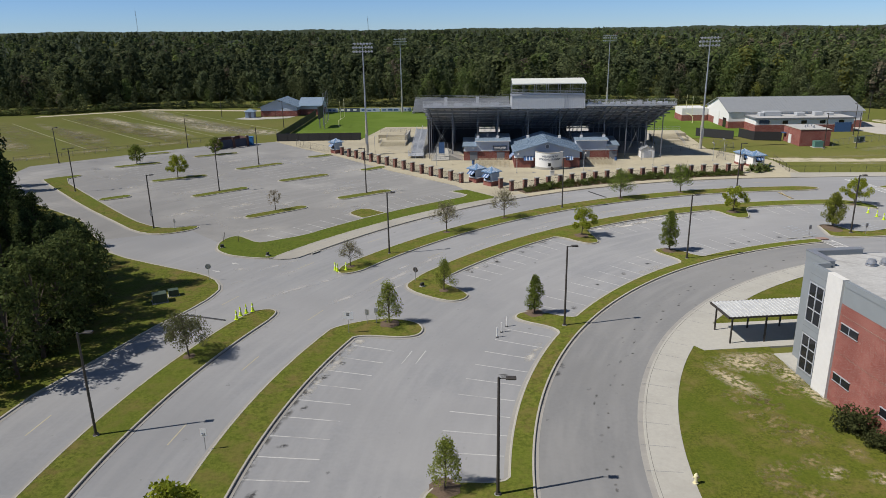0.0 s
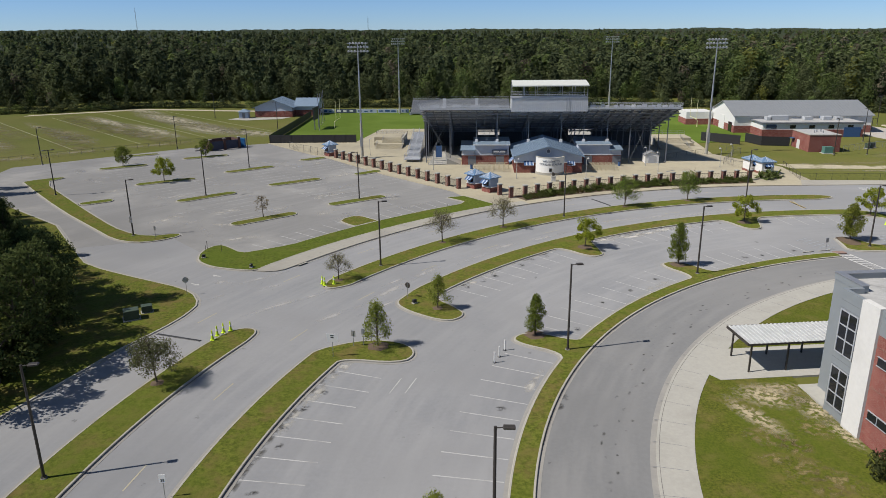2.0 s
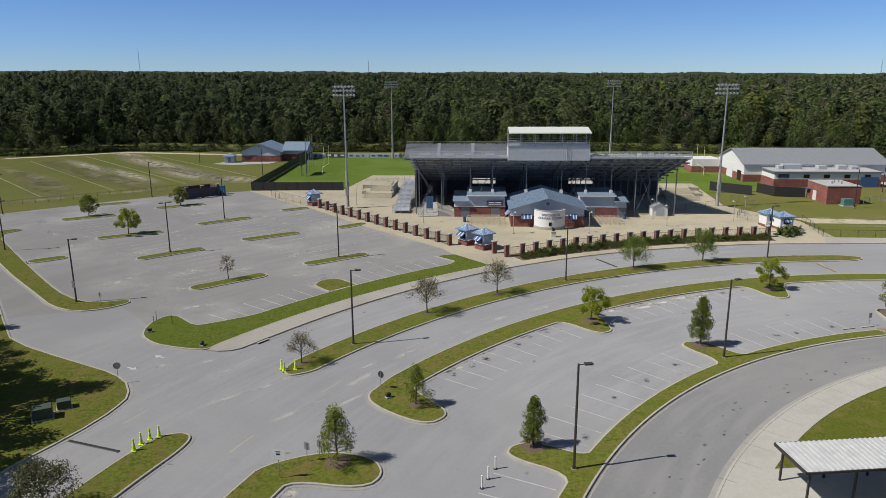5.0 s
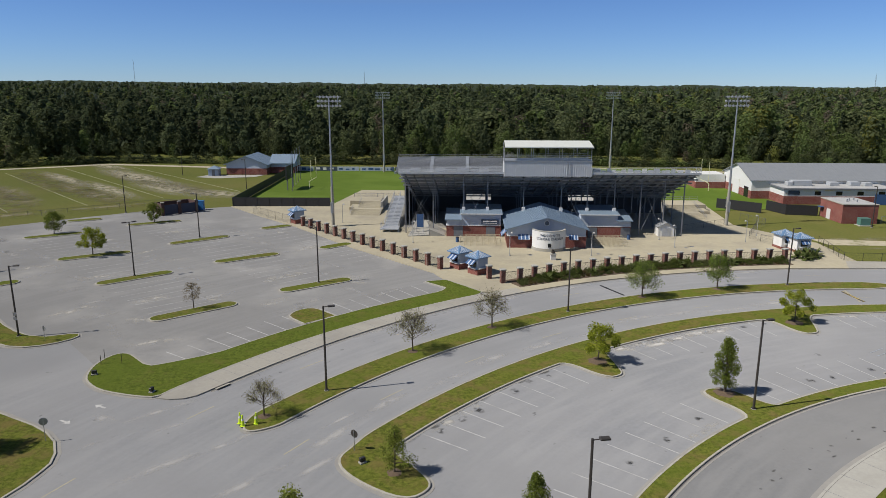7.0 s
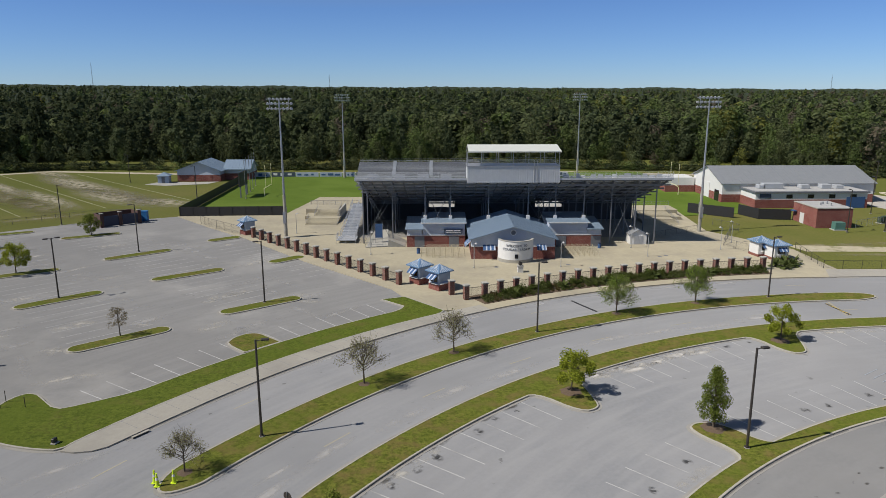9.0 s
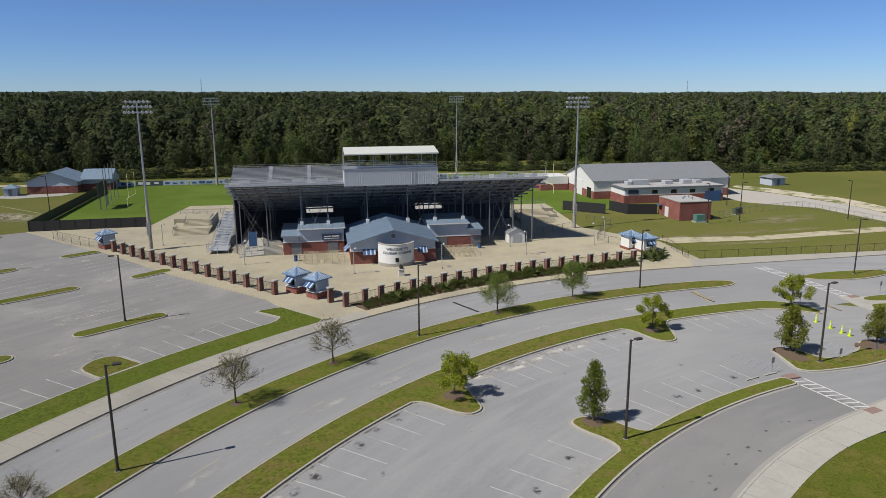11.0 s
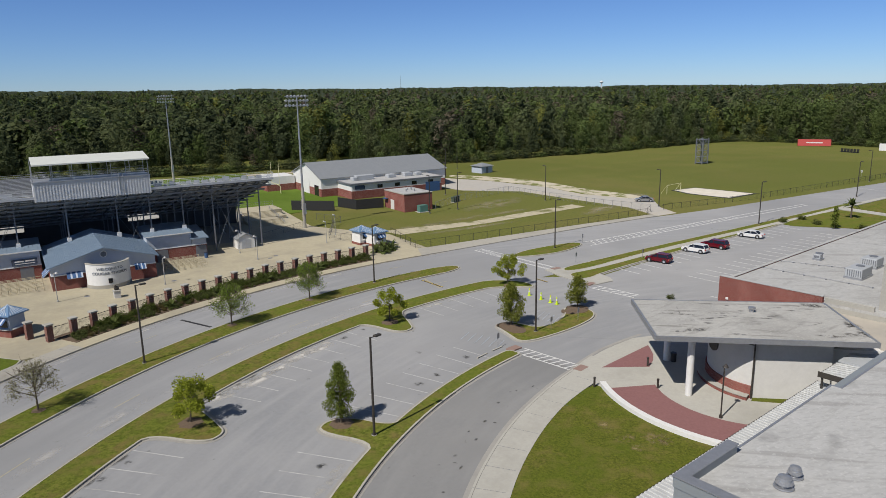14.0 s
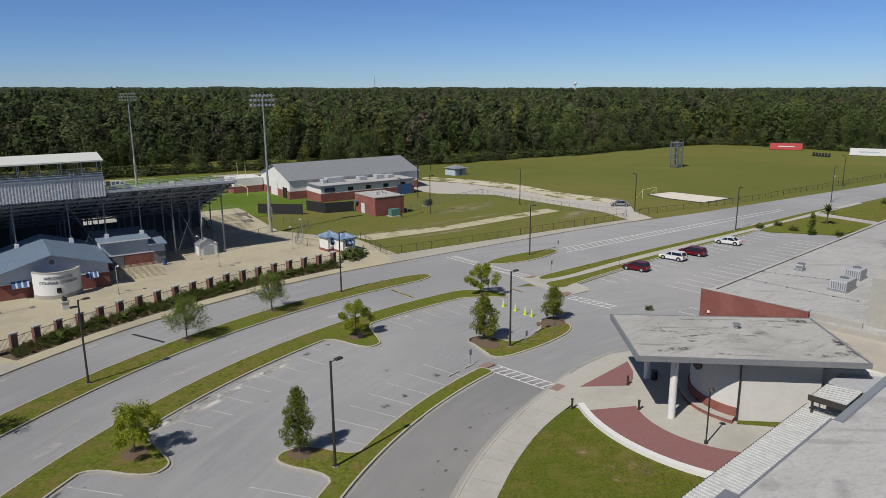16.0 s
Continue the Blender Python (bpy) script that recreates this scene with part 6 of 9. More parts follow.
# ---- buildings beyond the forecourt ----
def gable(parent, x0, x1, y0, y1, ze, zr, along="x", wall=None, brick=1.6, over=0.5, roof=None):
    """A gabled block: brick skirt, siding and two roof slopes."""
    part("brick_wall", boxes((x0, x1, y0, y1, 0, brick)), M_BRICK, parent)
    bm = bmesh.new()
    if along == "x":
        c = (y0 + y1) / 2
        P = [(x0 + .03, y0 + .03, brick), (x0 + .03, y1 - .03, brick), (x0 + .03, y1 - .03, ze), (x0 + .03, c, zr), (x0 + .03, y0 + .03, ze)]
        Q = [(x1 - .03, y, z) for _, y, z in P]
    else:
        c = (x0 + x1) / 2
        P = [(x0 + .03, y0 + .03, brick), (x1 - .03, y0 + .03, brick), (x1 - .03, y0 + .03, ze), (c, y0 + .03, zr), (x0 + .03, y0 + .03, ze)]
        Q = [(x, y1 - .03, z) for x, _, z in P]
    a, b = [bm.verts.new(p) for p in P], [bm.verts.new(p) for p in Q]
    bm.faces.new(a)
    bm.faces.new(b[::-1])
    for i in range(5):
        bm.faces.new((a[i], a[(i + 1) % 5], b[(i + 1) % 5], b[i]))
    bmesh.ops.recalc_face_normals(bm, faces=bm.faces)
    part("siding_wall", bm, wall or M_WHITE, parent)
    half = (y1 - y0) / 2 if along == "x" else (x1 - x0) / 2
    drop = (zr - ze) / half * over
    for s in (-1, 1):
        if along == "x":
            q = [(x0 - over, c + s * (half + over), ze - drop), (x1 + over, c + s * (half + over), ze - drop), (x1 + over, c, zr), (x0 - over, c, zr)]
        else:
            q = [(c + s * (half + over), y0 - over, ze - drop), (c + s * (half + over), y1 + over, ze - drop), (c, y1 + over, zr), (c, y0 - over, zr)]
        sl = part("roof_slope", quadslab(bmesh.new(), q, 0.14), roof or M_ROOFGREY, parent, "pale ribbed metal roof slope")
        n = int(((x1 - x0) if along == "x" else (y1 - y0)) / 0.9)
        for i in range(n + 1):
            f = i / n
            e0, e1 = Vector(q[0]).lerp(Vector(q[1]), f), Vector(q[3]).lerp(Vector(q[2]), f)
            up_ = Vector((0, 0, 0.16))
            if i == 0:
                seam = part("seam", rods((e0 + up_, e1 + up_, 0.035), n=4), roof or M_ROOFGREY, sl)
                base_ = e0
            else:
                seam = new("seam", seam.data)
                seam.parent = sl
                seam.location = e0 - base_


gym = empty("field_house")
tagged(gym, "large field house with pale metal roof, white walls and brick skirt", "building")
gable(gym, 80.5, 121.5, 229.0, 251.0, 5.2, 8.7, "x", M_WHITE, 2.2)
part("west_block_brick", boxes((71.5, 80.3, 249, 258, 0, 2.0)), M_BRICK, gym)
part("west_block_wall", boxes((71.6, 80.2, 249.1, 258, 2.002, 4.3)), M_WHITE, gym)
part("annex_brick", boxes((85.5, 114.5, 219.8, 228.98, 0, 2.2)), M_BRICK, gym)
part("annex_wall", boxes((85.6, 114.4, 219.9, 228.97, 2.202, 3.9)), M_WHITE, gym)
part("annex_fascia", boxes((85.2, 114.8, 219.5, 228.96, 3.902, 4.3)), M_STEEL, gym, "blue-grey roof edge")
part("annex_roof", boxes((85.5, 114.5, 219.8, 228.96, 4.302, 4.36)), M_FLATROOF, gym)
for x in (88, 93.5, 99, 104.5, 110):
    part("window", boxes((x, x + 1.6, 219.85, 219.899, 2.5, 3.5)), M_DARKGLASS, gym)
part("roller_door", boxes((80.42, 80.499, 238, 243, 0, 4.4)), M_WHITE, gym, "tall white roller door")
part("roller_door", boxes((80.42, 80.499, 231, 234, 0, 3)), M_DARKGLASS, gym, "dark open doorway")
part("doorway", boxes((109, 113.8, 219.74, 219.79, 0, 2.8)), M_BLUE, gym, "blue shuttered doorway")
part("sign_board", boxes((86.6, 89.4, 219.78, 219.84, 2.6, 3.7)), M_LETTER, gym, "dark sign board")
for i, (x, w, h) in enumerate(((92, 5.2, 1.4), (100.5, 2.4, 1.0), (106, 2.6, 1.1), (109.5, 2.0, 0.9), (89, 1.6, 1.0))):
    bm = boxes((x - w / 2, x + w / 2, 224.2, 226.4, 4.362, 4.36 + h))
    bmesh.ops.bevel(bm, geom=bm.edges[:], offset=0.08, segments=1, affect="EDGES")
    tagged(obj("rooftop_unit", bm, M_ROOFPANEL), "grey box air-conditioning unit on the annex roof", "air conditioner", "rooftop units")

block = empty("pump_house")
tagged(block, "small flat-roofed red brick building on the grass", "building")
part("brick_wall", boxes((87.3, 95.2, 193.2, 203.6, 0, 4.3)), M_BRICK, block)
part("coping", boxes((87.2, 95.3, 193.1, 203.7, 4.302, 4.45)), M_KERB, block)
part("roof", boxes((87.6, 94.9, 193.5, 203.3, 4.452, 4.5)), M_FLATROOF, block)
part("door", boxes((87.25, 87.299, 198.5, 200.3, 0, 2.4)), M_STUCCO, block, "pale steel door")
for x, y in ((90, 197), (91.2, 198.4), (92, 196.4), (92.5, 199)):
    part("vent_pipe", rods(((x, y, 4.5), (x, y, 5.1), 0.16), n=10), M_GALV, block)
part("awning", boxes((86.4, 87.2, 201.6, 203.2, 2.3, 2.5)), M_BLUE, block)
tr = empty("transformer")
part("cabinet", boxes((90.2, 92.4, 190.6, 192.2, 0.12, 1.7)), mat("teal_enamel", (0.10, 0.22, 0.19), (0.08, 0.19, 0.16), 3, 0.3, 0.5), tr)
part("pad", boxes((89.9, 92.7, 190.3, 192.5, -0.05, 0.118)), M_CONCRETE, tr)
tagged(tr, "teal transformer cabinet on a concrete pad", "transformer")
for x, y, a in ((107.0, 200.2, 20), (105.4, 199.0, 20)):
    e = empty("utility_cabinet", pose(x, y, 0, 0, 0, a))
    part("cabinet", boxes((-0.7, 0.7, -0.5, 0.5, 0.1, 1.4)), M_GREEN_BOX, e)
    part("pad", boxes((-0.9, 0.9, -0.7, 0.7, -0.05, 0.098)), M_CONCRETE, e)
    tagged(e, "dark green utility cabinet on a concrete pad", "utility cabinet", "utility cabinets")

fhw = empty("ticket_house")
tagged(fhw, "small gabled building with blue-grey roof and brick skirt", "building")
gable(fhw, -84.0, -69.5, 276.5, 290, 3.7, 6.5, "y", M_SIDING, 2.2, 0.8, M_ROOFBLUE)
gable(fhw, -69.4, -61.0, 281, 291, 3.8, 6.3, "x", M_SIDING, 2.2, 0.6, M_ROOFBLUE)
for x in (-80, -74):
    part("door", boxes((x, x + 1.6, 276.42, 276.499, 0, 2.2)), M_BRICK, fhw)


def small_hut(x, y, w, wall, roof, label, z=0.0):
    e = empty("hut", pose(x, y, z, 0, 0, 8))
    part("wall", boxes((-w, w, -w, w, 0, 2.4)), wall, e)
    bm = bmesh.new()
    k = w + 0.5
    top = bm.verts.new((0, 0, 3.5))
    base = [bm.verts.new(p) for p in ((-k, -k, 2.4), (k, -k, 2.4), (k, k, 2.4), (-k, k, 2.4))]
    for i in range(4):
        bm.faces.new((base[i], base[(i + 1) % 4], top))
    bm.faces.new(base[::-1])
    part("hip_roof", bm, roof, e)
    part("door", boxes((-0.5, 0.5, -w - 0.05, -w - 0.002, 0, 2.1)), M_STEEL, e)
    return tagged(e, label, "hut")


small_hut(-87.4, 274, 1.75, M_KIOSKWALL, M_ROOFBLUE, "small square hut with blue-grey hip roof")
small_hut(148.6, 247.5, 2.6, M_SIDING, M_ROOFGREY, "small pale hut with grey hip roof on the grass")

# storage shed by the grandstand
shed = empty("storage_shed")
tagged(shed, "small white gabled storage shed with double doors", "shed")
part("wall", boxes((41.9, 45.2, 176.8, 180, 0.13, 2.0)), M_WHITE, shed)
bm = quadslab(bmesh.new(), [(41.7, 176.6, 2.0), (43.55, 176.6, 3.0), (43.55, 180.2, 3.0), (41.7, 180.2, 2.0)], 0.08)
quadslab(bm, [(45.4, 176.6, 2.0), (43.55, 176.6, 3.0), (43.55, 180.2, 3.0), (45.4, 180.2, 2.0)], 0.08)
part("roof", bm, M_ROOFGREY, shed)
part("gable_end", prism(bmesh.new(), [(41.95, 176.82), (45.15, 176.82), (43.55, 176.83)], 2.0, lambda x, y: 2.02 + max(0, 0.9 - abs(x - 43.55) * 0.56)), M_WHITE, shed)
part("door", boxes((42.7, 43.53, 176.72, 176.798, 0.15, 1.9)), M_ALU, shed)
part("door", boxes((43.56, 44.4, 176.72, 176.798, 0.15, 1.9)), M_ALU, shed)


# concrete terraces either side of the stand
def terrace(flights, slabs, wall, label):
    """Flights of steps (x0, x1, y0, y1, z0, z1), flat slabs behind them and a side wall."""
    e = empty("concrete_terrace")
    for x0, x1, y0, y1, z0, z1 in flights:
        n = 6
        for i in range(n):
            part("step", boxes((x0, x1, y0 + (y1 - y0) * i / n, y1, z0 + (z1 - z0) * i / n + (0.002 if i else -0.1), z0 + (z1 - z0) * (i + 1) / n)), M_PLAZA, e)
        for x in (x0, x1):
            for h in (0.5, 0.95):
                part("handrail", rods(((x, y0, z0 + h), (x, y1, z1 + h), 0.03), ((x, y1, z1 + h), (x, y1 + 1.2, z1 + h), 0.03), n=5), M_GALV, e)
            for k in range(4):
                part("rail_post", rods(((x, y0 + (y1 - y0) * k / 3, z0 + (z1 - z0) * k / 3), (x, y0 + (y1 - y0) * k / 3, z0 + 0.95 + (z1 - z0) * k / 3), 0.03), n=5), M_GALV, e)
    for x0, x1, y0, y1, z in slabs:
        part("landing", boxes((x0, x1, y0, y1, 0.0, z)), M_PLAZA, e)
    x0, x1, y0, y1, z = slabs[-1]
    for h in (0.5, 1.0):
        part("handrail", rods(((x0, y1 - 0.1, z + h), (x1, y1 - 0.1, z + h), 0.03), n=5), M_GALV, e)
    for k in range(6):
        x = x0 + (x1 - x0) * k / 5
        part("rail_post", rods(((x, y1 - 0.1, z), (x, y1 - 0.1, z + 1.0), 0.03), n=5), M_GALV, e)
    part("side_wall", boxes(wall), M_CONCRETE, e, "grey concrete side wall")
    return tagged(e, label, "terrace", "concrete terraces")


terrace(((-26.3, -19.0, 198.4, 202.6, 0.1, 0.9), (-25.3, -19.8, 205.0, 209.8, 0.9, 1.75)), ((-26.3, -19.0, 202.602, 204.998, 0.9), (-27.6, -25.302, 204.999, 209.798, 0.9), (-28.2, -20.4, 209.802, 216.4, 1.75)), (-19.6, -19.2, 205.0, 216.0, 0.05, 2.3), "pale concrete steps in two flights with steel handrails")
terrace(((50.6, 58.2, 196.6, 200.6, 0.1, 0.85), (51.2, 58.6, 203.2, 208.0, 0.85, 1.65)), ((50.6, 58.2, 200.602, 203.198, 0.85), (58.602, 61.0, 203.199, 207.998, 0.85), (51.2, 61.6, 208.002, 215.0, 1.65)), (50.4, 50.58, 203.2, 214.6, 0.05, 2.1), "pale concrete steps and landings with steel handrails")
# aluminium stair to the stand
stair = empty("stand_stair")
tagged(stair, "long aluminium stair leading up into the grandstand", "stair")
for i in range(22):
    y = 182.4 + i * 0.95
    part("tread", boxes((-15.9, -12.9, y, y + 0.9, 0.75 + i * 0.155, 0.81 + i * 0.155), (-15.9, -12.9, y + 0.9, y + 0.94, 0.75 + i * 0.155, 0.96 + i * 0.155)), M_ALU, stair)
part("landing", boxes((-16.3, -12.4, 178.4, 182.398, 0.7, 0.78)), M_ALU, stair)
for x in (-15.95, -14.4, -12.85):
    for h in (0.4, 0.75, 1.1):
        part("handrail", rods(((x, 182.4, 0.8 + h), (x, 203.3, 4.2 + h), 0.035), n=5), M_ALU, stair)
    for i in range(11):
        part("rail_post", rods(((x, 182.4 + i * 2.09, 0.1), (x, 182.4 + i * 2.09, 1.9 + i * 0.34), 0.04), n=5), M_ALU, stair)
for h in (0.4, 0.75, 1.1):
    part("handrail", rods(((-16.3, 182.4, 0.78 + h), (-16.3, 178.4, 0.78 + h), 0.035), ((-16.3, 178.4, 0.78 + h), (-12.4, 178.4, 0.78 + h), 0.035), ((-12.4, 178.4, 0.78 + h), (-12.4, 182.4, 0.78 + h), 0.035), n=5), M_ALU, stair)
for x, y in ((-16.3, 178.4), (-14.35, 178.4), (-12.4, 178.4), (-16.3, 180.4), (-12.4, 180.4)):
    part("rail_post", rods(((x, y, 0.1), (x, y, 1.9), 0.04), n=5), M_ALU, stair)
ramp = empty("concrete_ramp")
tagged(ramp, "pale concrete ramp beside the concession building", "ramp")
part("slope", prism(bmesh.new(), [(-10.0, 174.4), (-5.6, 175.2), (-6.4, 184.0), (-9.0, 184.0)], 0.1, lambda x, y: 0.2 + max(0, y - 174.4) * 0.17), M_CONCRETE, ramp)
part("slope", prism(bmesh.new(), [(-5.598, 175.2), (-2.3, 175.2), (-2.3, 180.5), (-6.398, 184.0)], 0.1, lambda x, y: 0.2 + max(0, -2.3 - x) * 0.42), M_CONCRETE, ramp)
for x0, y0, z0, x1, y1, z1 in ((-10.0, 174.4, 0.2, -9.0, 184.0, 1.8), (-5.6, 175.2, 0.35, -6.4, 184.0, 1.8), (-10.0, 174.4, 0.2, -5.6, 175.2, 0.2)):
    part("rail", rods(((x0, y0, z0 + 1.0), (x1, y1, z1 + 1.0), 0.03), ((x0, y0, z0 + 0.5), (x1, y1, z1 + 0.5), 0.03), *[((x0 + (x1 - x0) * k / 4, y0 + (y1 - y0) * k / 4, z0 + (z1 - z0) * k / 4 - 0.1), (x0 + (x1 - x0) * k / 4, y0 + (y1 - y0) * k / 4, z0 + 1.0 + (z1 - z0) * k / 4), 0.03) for k in range(5)], n=5), M_GALV, ramp)
# Framed blue panel, a stand-in for a portable toilet.
ban = empty("banner")
part("cloth", boxes((-8.3, -6.9, 176.9, 177.0, 1.6, 4.4)), M_BLUE, ban)
part("frame", boxes((-8.36, -8.302, 176.88, 177.02, 0.3, 4.5), (-6.898, -6.84, 176.88, 177.02, 0.3, 4.5)), M_GALV, ban)
tagged(ban, "tall flat blue panel standing in for a portable toilet", "banner")

# queue rails before the serving windows
M_TANRAIL = mat("tan_painted_rail", (0.52, 0.46, 0.33), (0.42, 0.37, 0.26), 3, 0.3, 0.6)
for x0, x1, y0, y1 in ((1.0, 9.0, 166.2, 173.0), (27.2, 33.8, 166.8, 173.2)):
    e = empty("queue_rails")
    for i in range(9):
        y = y0 + (y1 - y0) * i / 8
        xa, xb = (x0, x1 - 0.9) if i % 2 else (x0 + 0.9, x1)
        part("rail", rods(((xa, y, 1.0), (xb, y, 1.0), 0.04), ((xa, y, 0.55), (xb, y, 0.55), 0.035), n=5), M_TANRAIL, e)
        for k in range(7):
            x = xa + (xb - xa) * k / 6
            part("post", rods(((x, y, 0.12), (x, y, 1.0), 0.045), n=5), M_TANRAIL, e)
    tagged(e, "rows of tan painted steel queue rails", "railing", "queue rails")
board = empty("menu_board")
part("panel", boxes((5.2, 8.8, 174.78, 174.93, 2.75, 3.75)), M_LETTER, board)
part("text_bar", boxes((5.6, 6.9, 174.76, 174.779, 3.3, 3.5), (7.1, 8.4, 174.76, 174.779, 3.3, 3.5), (5.6, 8.4, 174.76, 174.779, 2.95, 3.05)), M_WHITE, board)
tagged(board, "navy sign board with pale bars on the concession wall", "sign")
# awnings of the gable block
for x0, x1, y, lab in ((9.2, 9.48, 168, 0), (12.2, 14.4, 164.9, 1), (21.9, 23.6, 164.9, 1)):
    e = empty("awning")
    if lab:
        quad = [(x0, y - 0.9, 1.95), (x1, y - 0.9, 1.95), (x1, y, 2.75), (x0, y, 2.75)]
    else:
        quad = [(9.0, 166.5, 2.0), (10.08, 166.5, 3.1), (10.08, 170.5, 3.1), (9.0, 170.5, 2.0)]
    A, B, C, D = [Vector(p) for p in quad]
    n = 9 if lab else 11
    for k in range(n):
        f, g = k / n, (k + 1) / n
        strip = [A.lerp(B, f), A.lerp(B, g), D.lerp(C, g), D.lerp(C, f)] if lab else [A.lerp(D, f), A.lerp(D, g), B.lerp(C, g), B.lerp(C, f)]
        part("cloth_strip", quadslab(bmesh.new(), [tuple(p) for p in strip], 0.05), M_SIDING if k % 3 == 2 else M_BLUE, e)
    part("frame", rods((quad[0], quad[1], 0.03), n=5), M_GALV, e)
    tagged(e, "sloping blue awning over a serving window", "awning", "blue awnings")
ped = empty("statue_pedestal")
part("plinth", boxes((17.5, 18.4, 155.3, 156.2, 0.13, 1.15)), M_STUCCO, ped)
part("cap", boxes((17.4, 18.5, 155.2, 156.3, 1.151, 1.26)), M_CONCRETE, ped)
tagged(ped, "pale stone pedestal on the forecourt", "pedestal")
bm = bmesh.new()
bmesh.ops.create_icosphere(bm, subdivisions=3, radius=0.36, matrix=Matrix.Translation((17.95, 155.75, 1.56)) @ Matrix.Diagonal((1.0, 0.6, 0.95, 1)))
bmesh.ops.create_icosphere(bm, subdivisions=2, radius=0.18, matrix=Matrix.Translation((17.8, 155.7, 1.90)))
tagged(obj("statue", bm, M_BRONZE), "small dark bronze statue on a pedestal", "statue")


# ---- fences ----
def windscreen(pts, h, label):
    for p, q in zip(pts, pts[1:]):
        w, a = math.dist(p, q), math.atan2(q[1] - p[1], q[0] - p[0])
        e = empty("windscreen_fence", pose(p[0], p[1], 0, 0, 0, math.degrees(a)))
        part("screen", boxes((0.03, w - 0.03, -0.015, 0.015, 0.05, h)), M_BLACK, e)
        n = max(2, int(w / 3))
        for i in range(n + 1):
            part("post", rods(((w * i / n, 0.05, 0), (w * i / n, 0.05, h + 0.08), 0.035), n=5), M_BLACK, e)
        tagged(e, label, "fence", "windscreen fences")


windscreen([(-33.6, 210.7), (-59, 210.0), (-60.5, 245), (-62, 276)], 2.4, "chain fence covered with black windscreen cloth")
windscreen([(66, 213.5), (74.4, 206)], 2.5, "black windscreen fence on the grass")
windscreen([(77.6, 211.2), (79.6, 204.4), (86.6, 203.0)], 2.5, "black windscreen fence beside the brick building")
M_WIRE = mat("grey_fence_wire", (0.16, 0.16, 0.15), (0.12, 0.12, 0.12), 4, 0.4, 0.6, metal=0.3)


def chain(pts, h, label, material=None, step=3.0):
    m = material or M_WIRE
    for p, q in zip(pts, pts[1:]):
        w, a = math.dist(p, q), math.atan2(q[1] - p[1], q[0] - p[0])
        e = empty("chain_fence", pose(p[0], p[1], 0, 0, 0, math.degrees(a)))
        n = max(1, round(w / step))
        part("top_rail", rods(((0, 0, h), (w, 0, h), 0.028), n=5), m, e)
        bm = bmesh.new()
        for x in np.arange(0.1, w, 0.25):
            box(bm, x - 0.003, x + 0.003, -0.003, 0.003, 0.05, h)
        for z in np.arange(0.15, h, 0.3):
            box(bm, 0, w, -0.003, 0.003, z - 0.003, z + 0.003)
        part("mesh", bm, m, e)
        for i in range(n + 1):
            part("post", rods(((w * i / n, 0, 0), (w * i / n, 0, h + 0.05), 0.04), n=5), m, e)
        tagged(e, label, "fence", "chain fences")


chain([(72.3, 172), (70.0, 157.6), (86, 156.9), (113, 156.5), (131, 156.2), (134.8, 158.5)], 1.5, "low dark chain-link fence round the grass", M_BLACK)
chain([(134.8, 158.5), (130.6, 173), (128.2, 193), (127.6, 204.5), (107.5, 199.6), (96, 193)], 1.7, "galvanised chain-link fence along the sandy driveway", M_GALV, 2.4)
chain([(138.6, 158), (170, 154.6), (230, 155.6), (420, 160)], 1.4, "low dark chain-link fence along the practice field", M_BLACK)
chain([(-120, 178), (-107.6, 189.8), (-96.3, 198.4), (-80.3, 212.0), (-70, 214)], 1.3, "low chain-link fence beside the parking lot")
chain([(-37.9, 187.2), (-47.5, 196.5), (-50.5, 200.0)], 2.0, "tall chain-link fence with gate by the kiosk")
chain([(62.5, 170.0), (60.0, 175.5), (66, 187), (69, 190), (66, 197)], 1.6, "steel rail fence by the kiosks")
chain([(48.6, 183), (60, 190)], 1.4, "steel rail fence beside the grandstand")
chain([(-30, 227), (-17, 227)], 1.2, "steel rail along the field edge")


M_LAMPGREY = mat("pale_grey_lamp_paint", (0.40, 0.40, 0.385), (0.33, 0.33, 0.32), 4, 0.5, 0.5, bump=0.03)


def plaza_lamp(paint, tone):
    e = empty("plaza_lamp")
    part("post", rods(((0, 0, 0), (0, 0, 4.3), 0.06), n=8), paint, e)
    bm = bmesh.new()
    rod(bm, (0, 0, 4.2), (0.35, 0, 4.5), 0.03)
    rod(bm, (0.35, 0, 4.25), (0.35, 0, 4.5), 0.26, 0.06, 12)
    part("lantern", bm, paint, e)
    part("foot", rods(((0, 0, 0), (0, 0, 0.25), 0.14), n=10), paint, e)
    return tagged(e, "slim %s forecourt lamp with a bell shade" % tone, "street lamp", "forecourt lamps")


pl = plaza_lamp(M_LAMPGREY, "pale grey")
pl.matrix_basis = pose(10.3, 158.4, 0.13)
for x, y in ((25.3, 159), (42.5, 166.6), (41.3, 173.5), (-26.2, 188.4), (-8.4, 168.5), (58, 172), (62.5, 178)):
    copy_thing(pl, pose(x, y, 0.13, 0, 0, 180 if x > 40 else 0))
plaza_lamp(M_BRONZE, "dark bronze").matrix_basis = pose(58.3, 82.0, 0.17, 0, 0, 20) @ Matrix.Scale(1.12, 4)

